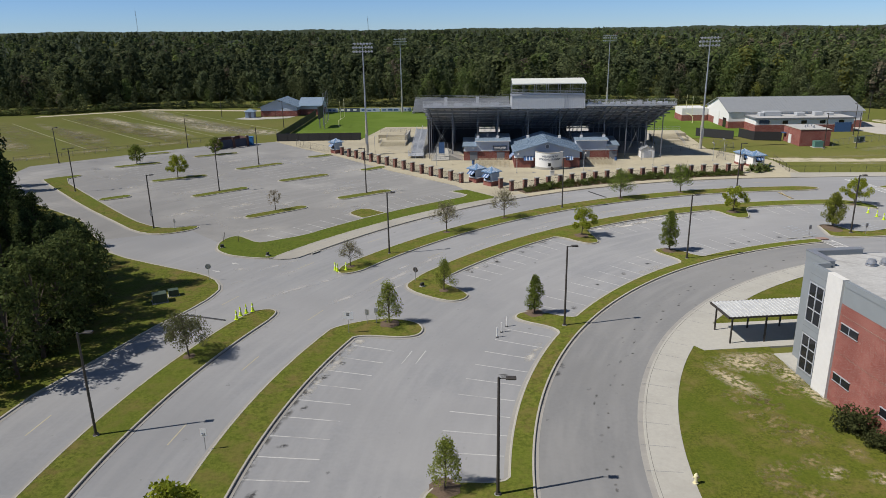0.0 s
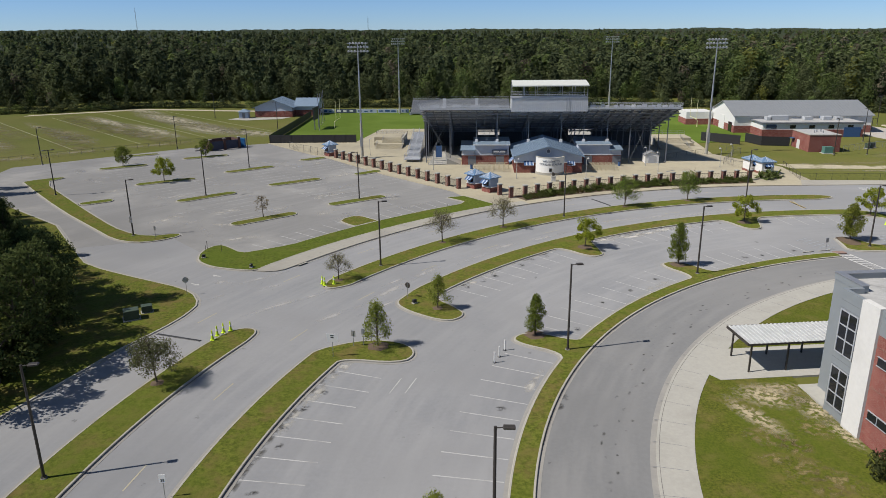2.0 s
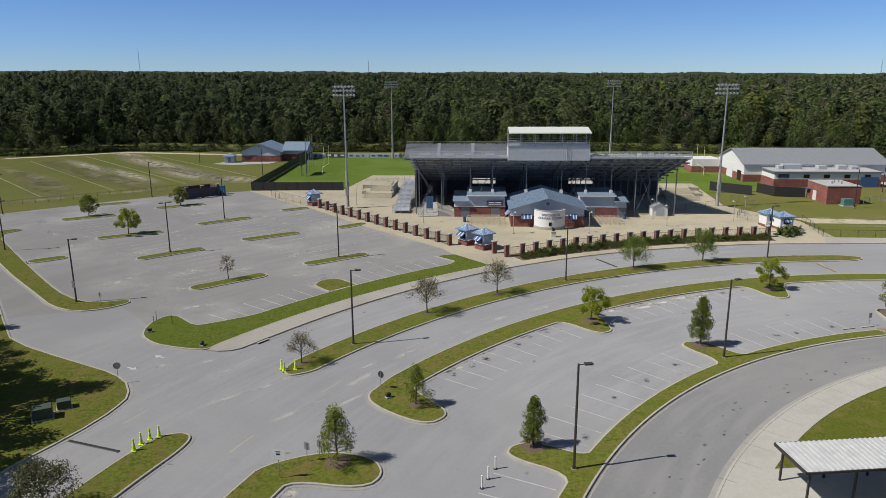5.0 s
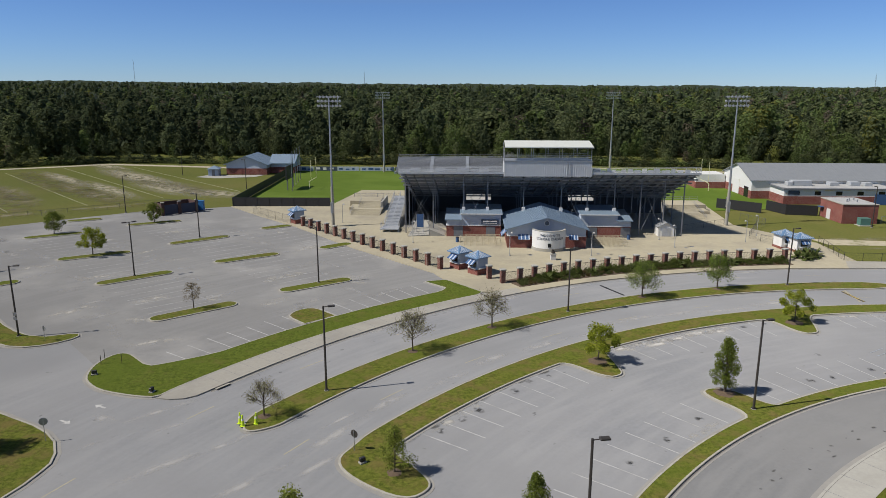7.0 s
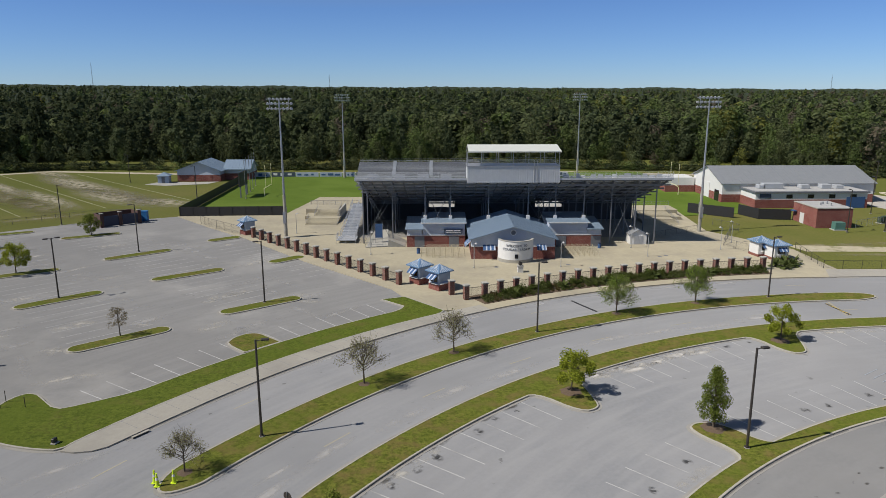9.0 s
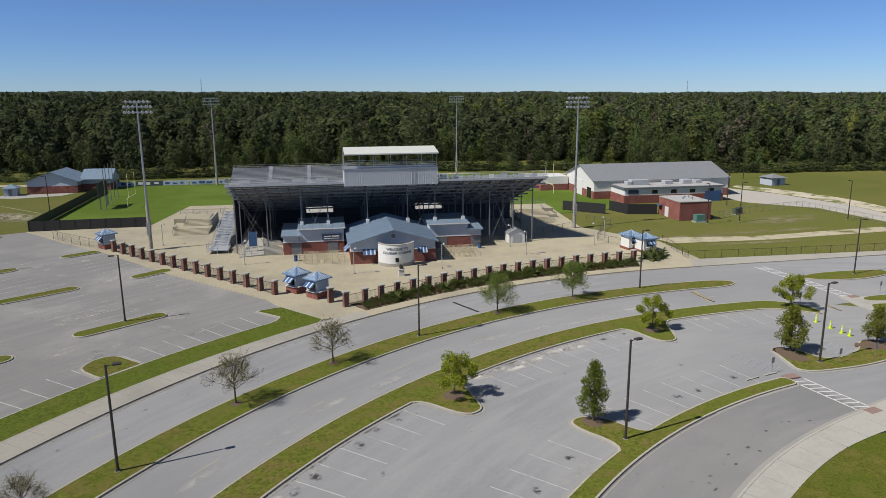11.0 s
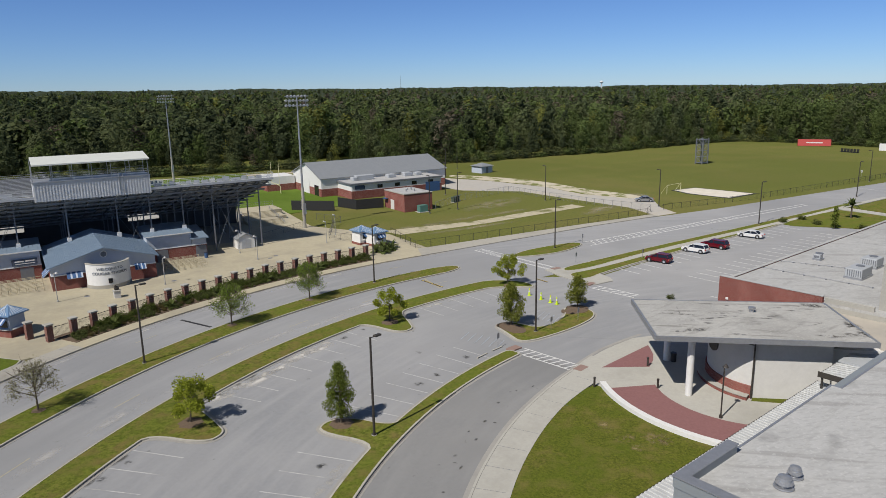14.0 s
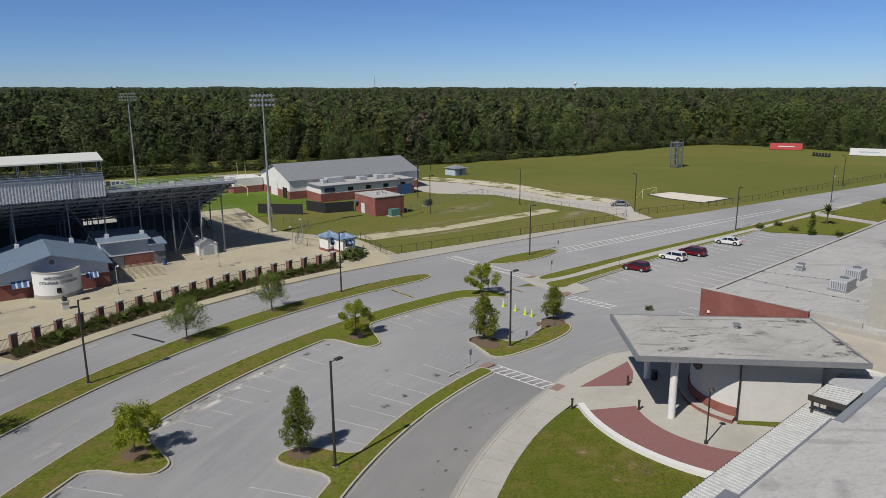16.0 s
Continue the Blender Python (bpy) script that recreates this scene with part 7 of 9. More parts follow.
# goal posts
M_GOAL = mat("yellow_goal_paint", (0.75, 0.72, 0.45), (0.7, 0.66, 0.38), 2, 0.3, 0.5)
for x, s in ((-46.5, 1), (73.5, -1)):
    e = empty("goal_post")
    part("gooseneck", rods(((x, 243, 0), (x, 243, 2.2), 0.12), ((x, 243, 2.2), (x + 1.4 * s, 243, 3.05), 0.1), n=8), M_GOAL, e)
    part("crossbar", rods(((x + 1.4 * s, 239.5, 3.05), (x + 1.4 * s, 246.5, 3.05), 0.08), n=8), M_GOAL, e)
    for y in (239.5, 246.5):
        part("upright", rods(((x + 1.4 * s, y, 3.05), (x + 1.4 * s, y, 9.2), 0.06), n=8), M_GOAL, e)
    tagged(e, "pale yellow football goal post", "goal post", "goal posts")
# net poles and scoreboard frame at the west end
for x, y in ((-52.5, 247), (-53, 252), (-53.5, 257), (-50.5, 238), (-54.5, 264)):
    e = empty("net_pole")
    part("pole", rods(((x, y, 0), (x, y, 11.0), 0.09), n=8), M_STEEL, e)
    part("foot", rods(((x, y, 0), (x, y, 0.3), 0.2), n=8), M_KERB, e)
    tagged(e, "tall grey net pole behind the end zone", "pole", "net poles")
sb = empty("scoreboard")
part("panel", boxes((-52.6, -52.2, 238.5, 246.5, 3.2, 7.2)), M_BLACK, sb)
for y in (239.5, 245.5):
    part("post", boxes((-52.55, -52.25, y, y + 0.3, 0, 3.199)), M_STEEL, sb)
tagged(sb, "dark scoreboard seen edge-on behind the end zone", "scoreboard")
rng = np.random.default_rng(53)
x = -66.0
while x < 46:
    w, tone = rng.uniform(3.5, 9.0), rng.random()
    paint, word = (M_WHITE, M_LETTER) if tone < 0.55 else (M_SIDING, M_BLUE) if tone < 0.75 else (M_LETTER, M_WHITE) if tone < 0.9 else (M_BRICK, M_WHITE)
    e = empty("sideline_board")
    part("panel", boxes((x, x + w, 287.6, 287.7, 0.2, 1.75)), paint, e)
    for k in range(3):
        a = x + w * (0.08 + 0.3 * k)
        part("text_bar", boxes((a, a + w * rng.uniform(0.10, 0.24), 287.56, 287.598, rng.uniform(0.5, 0.7), rng.uniform(1.0, 1.45))), word, e)
    part("leg", boxes((x + 0.2, x + 0.3, 287.62, 287.68, 0, 0.199), (x + w - 0.3, x + w - 0.2, 287.62, 287.68, 0, 0.199)), M_GALV, e)
    tagged(e, "printed banner sheet along the far sideline", "banner board", "sideline boards")
    x += w + rng.uniform(0.1, 0.5)

# waste enclosure in the west lot
M_BRICKOLD = mat("dark_brown_brick", (0.100, 0.052, 0.044), (0.075, 0.040, 0.034), 6.0, 0.4, 0.85, bump=0.3)
enc = empty("waste_enclosure", pose(-69.5, 201.5, 0, 0, 0, 42))
tagged(enc, "brick waste enclosure with dark gates", "enclosure")
part("brick_wall", boxes((-5, 3.5, 2.6, 2.9, 0, 2.6), (-5, -4.7, -2.5, 2.598, 0, 2.6), (3.2, 3.5, -2.5, 2.598, 0, 2.6)), M_BRICKOLD, enc)
for x in (-5, -1.0, 3.2):
    part("pier", boxes((x - 0.3, x + 0.4, -3.0, -2.502, 0, 3.1)), M_BRICKOLD, enc)
    part("pier_cap", boxes((x - 0.36, x + 0.46, -3.06, -2.44, 3.101, 3.25)), M_CONCRETE, enc)
M_NAVY = mat("navy_slats", (0.025, 0.035, 0.07), (0.02, 0.028, 0.055), 3, 0.3, 0.6)
for x in (-4.5, -0.5):
    part("gate", boxes((x, x + 3.5, -2.8, -2.7, 0.15, 2.5)), M_NAVY, enc, "navy slatted gate")
M_BRIGHTBLUE = mat("bright_blue_enamel", (0.03, 0.17, 0.42), (0.026, 0.15, 0.37), 3, 0.3, 0.5)
# Blue box with a lid, a stand-in for the enclosure's opened gate.
bb = empty("waste_container")
part("body", boxes((-66.2, -64.5, 203.8, 205.0, 0.1, 2.3)), M_BRIGHTBLUE, bb)
part("lid", boxes((-66.25, -64.45, 203.75, 205.05, 2.301, 2.4)), M_BRIGHTBLUE, bb)
tagged(bb, "blue steel box standing in for an opened gate", "waste container")
# big cabinets on the verge
for x, y, a, s in ((-37.0, 79.8, 30, 0.86), (-36.2, 81.9, 30, 0.62)):
    e = empty("utility_cabinet", pose(x, y, 0.13, 0, 0, a) @ Matrix.Scale(s, 4))
    bm = boxes((-0.95, 0.95, -0.75, 0.75, 0.1, 1.35))
    bmesh.ops.bevel(bm, geom=bm.edges[:], offset=0.04, segments=1, affect="EDGES")
    part("cabinet", bm, M_GREEN_BOX, e)
    part("pad", boxes((-1.1, 1.1, -0.9, 0.9, -0.05, 0.098)), M_CONCRETE, e)
    tagged(e, "dark green electrical cabinet on the grass verge", "utility cabinet", "utility cabinets")

# ---- east practice field ----
tower = empty("filming_tower", pose(227, 216.5, 0))
tagged(tower, "grey scaffold filming tower on the practice field", "tower")
for x in (-1.5, 1.5):
    for y in (-1.5, 1.5):
        part("leg", boxes((x - 0.17, x + 0.17, y - 0.17, y + 0.17, 0, 9.2)), M_STEEL, tower)
for z in (0.3, 2.6, 4.9, 7.2, 9.0):
    part("platform", boxes((-1.6, 1.6, -1.6, 1.6, z, z + 0.1)), M_STEEL, tower)
for z in (0.4, 2.7, 5.0, 7.3):
    for s in (-1.5, 1.5):
        part("brace", rods(((-1.5, s, z), (1.5, s, z + 2.2), 0.11), ((s, -1.5, z), (s, 1.5, z + 2.2), 0.11), n=5), M_STEEL, tower)
M_CRED = mat("red_container_paint", (0.55, 0.09, 0.08), (0.48, 0.075, 0.07), 1.5, 0.3, 0.6)
for p, q, m, lab in (((319.5, 235.5), (327.5, 224.5), M_CRED, "red shipping container at the field edge"), ((320.5, 200), (326.5, 187), M_WHITE, "white shipping container at the field edge")):
    w, a = math.dist(p, q), math.degrees(math.atan2(q[1] - p[1], q[0] - p[0]))
    e = empty("shipping_container", pose(p[0], p[1], 0, 0, 0, a))
    bm = boxes((0, w, 0, 2.5, 0.15, 3.0))
    for x in np.arange(0.3, w - 0.3, 0.6):
        box(bm, x, x + 0.28, -0.05, -0.001, 0.25, 2.9)
    part("body", bm, m, e)
    part("text_bar", boxes((w * 0.25, w * 0.75, -0.07, -0.052, 1.4, 1.9)), M_WHITE if m is M_CRED else M_SIDING, e)
    tagged(e, lab, "container", "containers")
M_WHITESAND = mat("white_sand", (0.62, 0.58, 0.50), (0.50, 0.46, 0.38), 0.5, 0.1, 0.95, bump=0.3)
M_DRIVEWAY = mat("worn_driveway", (0.42, 0.40, 0.36), (0.35, 0.33, 0.30), 0.6, 0.05, 0.9, bump=0.1, col3=(0.42, 0.38, 0.31), cut=(0.5, 0.66))
slab("pit_edge", [(163.6, 171.0), (165.4, 178.3), (174.6, 177.6), (178.1, 160.0), (165.5, 159.4)], -0.1, 0.045, M_BLACK, label="dark timber edge of the sand pit", category="kerb")
slab("sand_pit", [(164.3, 170.9), (165.8, 177.6), (174.2, 177.0), (177.4, 160.6), (166.0, 160.1)], -0.1, 0.055, M_WHITESAND, label="pale sand jumping pit with a dark edge", category="sand pit")
slab("sand_track", [(109, 252), (116, 228), (119, 215), (131, 203), (142, 205), (137, 228), (128, 246)], -0.1, 0.02, M_DRIVEWAY, label="pale worn driveway to the field house", category="track")
slab("sand_drive", [(131.002, 203), (132.6, 186), (135, 165.6), (131.5, 153.5), (138, 153.5), (141, 161), (147, 168), (147, 176), (141, 188), (142, 204.9)], -0.1, 0.022, M_DRIVEWAY, label="pale worn driveway towards the road", category="track")
sled = empty("training_sled", pose(306.6, 204.5, 0.0, 0, 0, 87))
for k in range(6):
    part("pad", boxes((-3.6 + k * 1.35, -2.9 + k * 1.35, -0.3, 0.3, 0.35, 1.5)), M_BLACK, sled)
part("frame", boxes((-3.8, 4.0, -0.1, 0.1, 0.05, 0.35), (-3.8, 4.0, 0.6, 0.75, 0.0, 0.12)), M_BLACK, sled)
tagged(sled, "long black training sled with padded posts", "training sled")
slab("sand_verge", rounded([(132, 246), (138, 228), (143, 206), (141, 188), (146, 172), (152, 176), (148, 196), (150, 212), (146, 230), (138, 248)]), -0.1, 0.03, mat("ragged_sand", (0.52, 0.47, 0.37), (0.40, 0.36, 0.26), 0.16, 0.2, 0.95, bump=0.3, col3=(0.14, 0.155, 0.035), cut=(0.5, 0.58)), label="bare pale sand beside the driveway", category="track")
slab("mown_path", [(72.5, 176.2), (95, 173.8), (127, 177.4), (127.4, 173), (95, 170), (74, 170.6)], -0.1, 0.025, mat("patchy_sand", (0.46, 0.41, 0.30), (0.33, 0.30, 0.20), 0.5, 0.22, 0.95, bump=0.3, col3=(0.125, 0.128, 0.034), cut=(0.53, 0.66)), label="pale sandy strip across the grass", category="track")
slab("hut_path", [(-92, 269), (-84, 266), (-72, 270), (-70, 276), (-90, 274)], -0.1, 0.03, M_CONCRETE, label="pale concrete apron by the small building", category="path")
slab("far_track", [(-180, 286), (-158, 299), (-143, 309), (-92, 300), (40, 306), (140, 282), (140, 279), (40, 302), (-92, 296), (-142, 305), (-157, 295), (-180, 282)], -0.1, 0.01, M_SAND, label="sandy track along the forest edge", category="track")
M_FIELDLINE = mat("faded_lime_line", (0.34, 0.33, 0.22), (0.19, 0.19, 0.07), 0.9, 0.1, 0.95, bump=0.0, col3=(0.15, 0.16, 0.035), cut=(0.5, 0.65))
for (ax, ay), (bx, by) in (((-165, 276.8), (-97.8, 209.9)), ((-154.9, 295.1), (-83, 222.8)), ((-128.5, 298), (-65.9, 236.4)), ((-176, 262), (-112, 199))):
    d2 = Vector((bx - ax, by - ay)).normalized()
    w2 = Vector((-d2.y, d2.x)) * 0.16
    slab("field_line", [(ax - w2.x, ay - w2.y), (bx - w2.x, by - w2.y), (bx + w2.x, by + w2.y), (ax + w2.x, ay + w2.y)], -0.1, 0.006, M_FIELDLINE, label="faded white line on the practice field", category="line")
for x, y, a in ((158.5, 174, 10), (273.6, 279, 0)):
    e = empty("soccer_goal", pose(x, y, 0, 0, 0, a))
    part("frame", rods(((0, 0, 0), (0, 0, 2.4), 0.06), ((0, 0, 2.4), (7.2, 0, 2.4), 0.06), ((7.2, 0, 2.4), (7.2, 0, 0), 0.06), n=6), M_GOAL, e)
    part("back_stay", rods(((0, 0, 2.4), (0, 1.8, 0), 0.04), ((7.2, 0, 2.4), (7.2, 1.8, 0), 0.04), n=5), M_GOAL, e)
    tagged(e, "pale soccer goal frame on the grass", "goal", "soccer goals")


# ---- road and bay markings ----
def stripe_mesh(l, w):
    return boxes((-l / 2, l / 2, -w / 2, w / 2, -0.002, 0.004))


def stripes(parent, name, rows, l, w, material, z):
    """Painted lines that share one mesh: rows of x, y, degrees."""
    me = None
    for x, y, a in rows:
        if me is None:
            ob = obj(name, stripe_mesh(l, w), material, parent)
            me = ob.data
        else:
            ob = new(name, me)
            ob.parent = parent
        ob.matrix_basis = pose(x, y, z, 0, 0, a)


def radial(a, r):
    x, y = pol(a, r)
    return (x, y, min(a, 180))


left = [radial(a, 82.3) for a in [162.7 + 1.977 * i for i in range(15)] + [132.0 + 1.977 * i for i in range(8)] + [124.0 - 1.977 * i for i in range(8)] + [101.5 - 1.977 * i for i in range(6)]]
right = [radial(a, 68.4) for a in [129.4 + 2.45 * i for i in range(9)] + [155.5 + 2.45 * i for i in range(9)] + [122.0 - 2.45 * i for i in range(7)] + [183.5 + 2.45 * i for i in range(4)]]
stripes(ring_road, "bay_line", left, 5.1, 0.105, M_PAINT, 0.001)
stripes(ring_road, "bay_line", right, 5.2, 0.105, M_PAINT, 0.001)
dash = []
for r in (92.4, 104.8):
    for a in range(95, 200, 8):
        x, y = pol(a, r)
        dash.append((x, y, min(a, 180) - 90))
M_FADED = mat("faded_yellow_paint", (0.39, 0.35, 0.24), (0.31, 0.29, 0.23), 4, 0.4, 0.8)
stripes(ring_road, "lane_dash", dash, 3.2, 0.12, M_FADED, 0.001)
M_GHOST = mat("ghosted_bay_paint", (0.50, 0.50, 0.485), (0.38, 0.38, 0.37), 1.2, 0.15, 0.85, bump=0.05, col3=(0.29, 0.288, 0.282), cut=(0.46, 0.62))
arrow = [(-7.0 + k[0], 75 + k[1], k[2]) for k in ((1.6, -9.6, 75), (3.0, -9.5, 75))]
stripes(ring_road, "lane_dash", arrow, 3.0, 0.1, M_GHOST, 0.001)
# west lot bays, set on the diagonal
bays = []
for (x0, y0), (x1, y1) in (((-34.8, 123.8), (-51.2, 140.4)), ((-51.2, 140.4), (-66, 155)), ((-66, 155), (-84, 172)), ((-20.8, 137.6), (-37.3, 154.6)), ((-37.3, 154.6), (-51.8, 169.2)), ((-51.8, 169.2), (-69, 186.4)), ((-23, 165), (-40, 183))):
    n = int((math.dist((x0, y0), (x1, y1)) - 4.5) / 2.74)
    for i in range(n + 1):
        f = 0.5 + (i - n / 2) * 2.74 / math.dist((x0, y0), (x1, y1))
        bays.append((x0 + (x1 - x0) * f, y0 + (y1 - y0) * f, 43.0))
stripes(west_lot, "bay_line", bays, 10.4, 0.10, M_GHOST, 0.009)
stripes(west_lot, "bay_line", [(*pol(a, 118.8), a) for a in [147 - 1.33 * i for i in range(15)]], 5.0, 0.11, M_PAINT, 0.009)
stripes(west_lot, "bay_line", [(-19.2 + 1.95 * i, 158.95 - 1.95 * i, 41) for i in range(-5, 3)], 5.0, 0.10, M_GHOST, 0.009)


def turn_arrow(x, y, a):
    """A worn painted lane arrow, shaft and barbed head."""
    bm = bmesh.new()
    for pts in (((-0.7, -0.12), (0.1, -0.12), (0.1, 0.12), (-0.7, 0.12)), ((0.1, -0.42), (0.75, 0.0), (0.1, 0.42))):
        bm.faces.new([bm.verts.new((u, v, 0)) for u, v in pts])
    ob = obj("lane_arrow", bm, M_PAINT, ring_road)
    ob.matrix_basis = pose(x, y, 0.0125, 0, 0, a)


turn_arrow(-32.7, 94.7, 155)
turn_arrow(-34.3, 91.4, -25)
# east lot bays and markings
ebays = [(90 + i * 2.75, 123.2 + i * 0.26, 94) for i in range(20)]
stripes(east_lot, "bay_line", ebays, 5.0, 0.12, M_NEWPAINT, 0.013)
stripes(east_lot, "bay_line", [(96 + i * 2.75, 111.0 + i * 0.36, 98) for i in range(18)], 9.6, 0.12, M_NEWPAINT, 0.013)
stripes(east_lot, "bay_line", [(84 + i * 2.75, 103.6 + i * 0.38, 98) for i in range(14)], 5.0, 0.12, M_NEWPAINT, 0.013)
# crossings: two rails and slanting rungs
def crossing(parent, p, q, w, z, rungs):
    d, a = math.dist(p, q), math.atan2(q[1] - p[1], q[0] - p[0])
    c, s = math.cos(a), math.sin(a)
    mx, my = (p[0] + q[0]) / 2, (p[1] + q[1]) / 2
    stripes(parent, "crossing_line", [(mx - s * k, my + c * k, math.degrees(a)) for k in (-w / 2, w / 2)], d, 0.17, M_NEWPAINT, z)
    stripes(parent, "crossing_bar", [(p[0] + c * d * (i + 0.5) / rungs, p[1] + s * d * (i + 0.5) / rungs, math.degrees(a) + 72) for i in range(rungs)], w, 0.19, M_NEWPAINT, z + 0.002)


crossing(ring_road, (53.9, 105.6), (55.6, 98.3), 1.75, 0.014, 8)
crossing(east_road, (79.1, 150.2), (81.2, 131.4), 1.8, 0.005, 20)
crossing(east_lot, (79.1, 119.8), (80.6, 112.6), 1.6, 0.013, 7)


def speed_hump(p, q, yellow):
    d, a = math.dist(p, q), math.degrees(math.atan2(q[1] - p[1], q[0] - p[0]))
    h = empty("speed_hump", pose((p[0] + q[0]) / 2, (p[1] + q[1]) / 2, 0, 0, 0, a))
    bm = boxes((-d / 2, d / 2, -0.17, 0.17, 0.0, 0.055))
    bmesh.ops.bevel(bm, geom=bm.edges[:], offset=0.03, segments=1, affect="EDGES")
    part("rubber", bm, M_BLACK, h)
    if yellow:
        for k in range(9):
            part("marking", boxes((-d / 2 + d * (k + 0.2) / 9, -d / 2 + d * (k + 0.75) / 9, -0.15, 0.15, 0.056, 0.06)), M_YELLOW, h)
    tagged(h, "black rubber speed hump with yellow markings" if yellow else "worn black rubber speed hump across the lane", "speed hump", "speed humps")


speed_hump((-32.4, 76.0), (-27.0, 74.4), False)
speed_hump((23.6, 139.7), (26.2, 134.5), False)
speed_hump((59.8, 137.9), (60.4, 132.7), True)
speed_hump((74.9, 128.1), (75.1, 125.6), True)
stripes(east_road, "hatch_line", [(135.7, 143.2, -0.3), (134.7, 141.0, 1.0)], 73, 0.22, M_NEWPAINT, 0.005)
stripes(east_road, "hatch_bar", [(100.4 + i * 1.5, 142.0, 70) for i in range(30)], 2.5, 0.2, M_NEWPAINT, 0.007)
stripes(east_road, "stop_bar", [(60.2, 135.6, 83)], 6.2, 0.3, M_FADED, 0.007)
stripes(east_road, "stop_bar", [(208, 143.4, 84)], 12, 0.4, M_PAINT, 0.005)
# accessible bays: blue-white hatching
M_BLUEPAINT = mat("faded_blue_paint", (0.36, 0.40, 0.45), (0.28, 0.31, 0.35), 4, 0.4, 0.8)
for (x0, y0), (x1, y1), turn in (((51.4, 113.2), (53.2, 108.4), 34), ((64.0, 115.0), (64.4, 110.4), 30)):
    stripes(ring_road, "access_bar", [(x0 + (x1 - x0) * i / 5, y0 + (y1 - y0) * i / 5, turn) for i in range(6)], 2.8, 0.10, M_BLUEPAINT, 0.016)
# tactile ramp pads
for x, y, a in ((53.6, 106.3, 10), (55.9, 97.6, 15), (81.4, 130.9, 0), (79.6, 121.0, 10)):
    slab("ramp_pad", [tuple((pose(x, y, 0, 0, 0, a) @ Vector((u, v, 0))).xy) for u, v in ((-0.8, -0.5), (0.8, -0.5), (0.8, 0.5), (-0.8, 0.5))], -0.1, 0.168, mat("ramp_pad_%d" % x, (0.30, 0.20, 0.17), (0.25, 0.17, 0.14), 4, 0.3), label="brown tactile ramp pad", category="pavement")

# stains: oil in the bays, dust by the kerbs, bare soil on the lawn
def blots(parent, name, rows, material, z):
    me = None
    for x, y, sx, sy, a in rows:
        if me is None:
            bm = bmesh.new()
            bm.faces.new([bm.verts.new((math.cos(i * math.pi / 8), math.sin(i * math.pi / 8), 0)) for i in range(16)])
            ob = obj(name, bm, material, parent)
            me = ob.data
        else:
            ob = new(name, me)
            ob.parent = parent
        ob.matrix_basis = pose(x, y, z, 0, 0, a) @ Matrix.Diagonal((sx, sy, 1, 1))


rng = np.random.default_rng(77)
oil = []
for a0 in [163.7 + 1.977 * i for i in range(12)] + [133.0 + 1.977 * i for i in range(8)] + [123.0 - 1.977 * i for i in range(8)]:
    if rng.random() < 0.75:
        oil.append((*pol(a0 + rng.uniform(-0.3, 0.3), rng.uniform(83.2, 84.2)), rng.uniform(0.35, 0.8), rng.uniform(0.3, 0.6), rng.uniform(0, 360)))
for a0 in [130.6 + 2.45 * i for i in range(8)] + [156.7 + 2.45 * i for i in range(8)] + [120.8 - 2.45 * i for i in range(6)]:
    if rng.random() < 0.5:
        oil.append((*pol(a0, rng.uniform(66.6, 68.0)), rng.uniform(0.35, 0.7), rng.uniform(0.3, 0.6), rng.uniform(0, 360)))
oil += [(9.3, 63.8, 1.0, 0.8, 0), (9.0, 62.2, 0.7, 0.6, 40)]
blots(ring_road, "oil_stain", oil, S_OIL, 0.0085)
dust = [(*pol(a0, 84.2), rng.uniform(0.5, 0.9), rng.uniform(1.2, 2.6), a0) for a0 in (162.0, 163.5, 166, 169, 144, 141.5, 100, 97)] + [(*pol(a0, 84.0), rng.uniform(0.7, 1.1), rng.uniform(1.6, 2.8), a0) for a0 in (124, 122.2, 120.4, 118.6, 116.8, 115, 113.2)] + [(*pol(a0, 66.4), 0.6, 1.5, a0) for a0 in (158, 160, 131, 133)]
blots(ring_road, "dust_patch", dust, S_DUST, 0.0065)
blots(ring_road, "chalky_dust", [(26.4, 114.5, 3.2, 0.8, 30), (32.6, 118.6, 2.6, 1.0, 26), (23.5, 113.7, 2.2, 0.6, 32), (29.3, 116.3, 3.0, 0.8, 28), (21.6, 112.7, 1.8, 0.6, 34), (34.6, 119.0, 2.0, 0.7, 20)], S_CHALK, 0.0105)
stains = []
for i in range(30):
    uu, vv, l = rng.uniform(0.14, 0.86), rng.uniform(0.08, 0.92), rng.uniform(0.4, 2.4)
    stains.append((62.8 + 15.5 * uu - 6.8 * vv, 97.3 - 12.6 * uu - 9.4 * vv, l, rng.uniform(0.06, 0.3), rng.choice((-39, -39, -50, -15, 40)) + rng.uniform(-9, 9)) if 0.25 < vv < 0.75 else (62.8 + 15.5 * uu - 6.8 * vv, 97.3 - 12.6 * uu - 9.4 * vv, l * 0.8, rng.uniform(0.06, 0.25), -39))
blots(bpy.data.objects["entrance_canopy"], "roof_stain", stains, S_ROOFDIRT, 6.646)
blots(bpy.data.objects["entrance_canopy"], "roof_stain", [(62.8 + 15.5 * u - 6.8 * v, 97.3 - 12.6 * u - 9.4 * v, sx, sy, -39) for u, v, sx, sy in ((0.9, 0.84, 1.2, 0.6), (0.82, 0.9, 1.3, 0.5), (0.92, 0.1, 1.0, 0.5), (0.12, 0.86, 1.0, 0.4), (0.4, 0.9, 1.5, 0.35))], S_ROOFDIRT, 6.650)
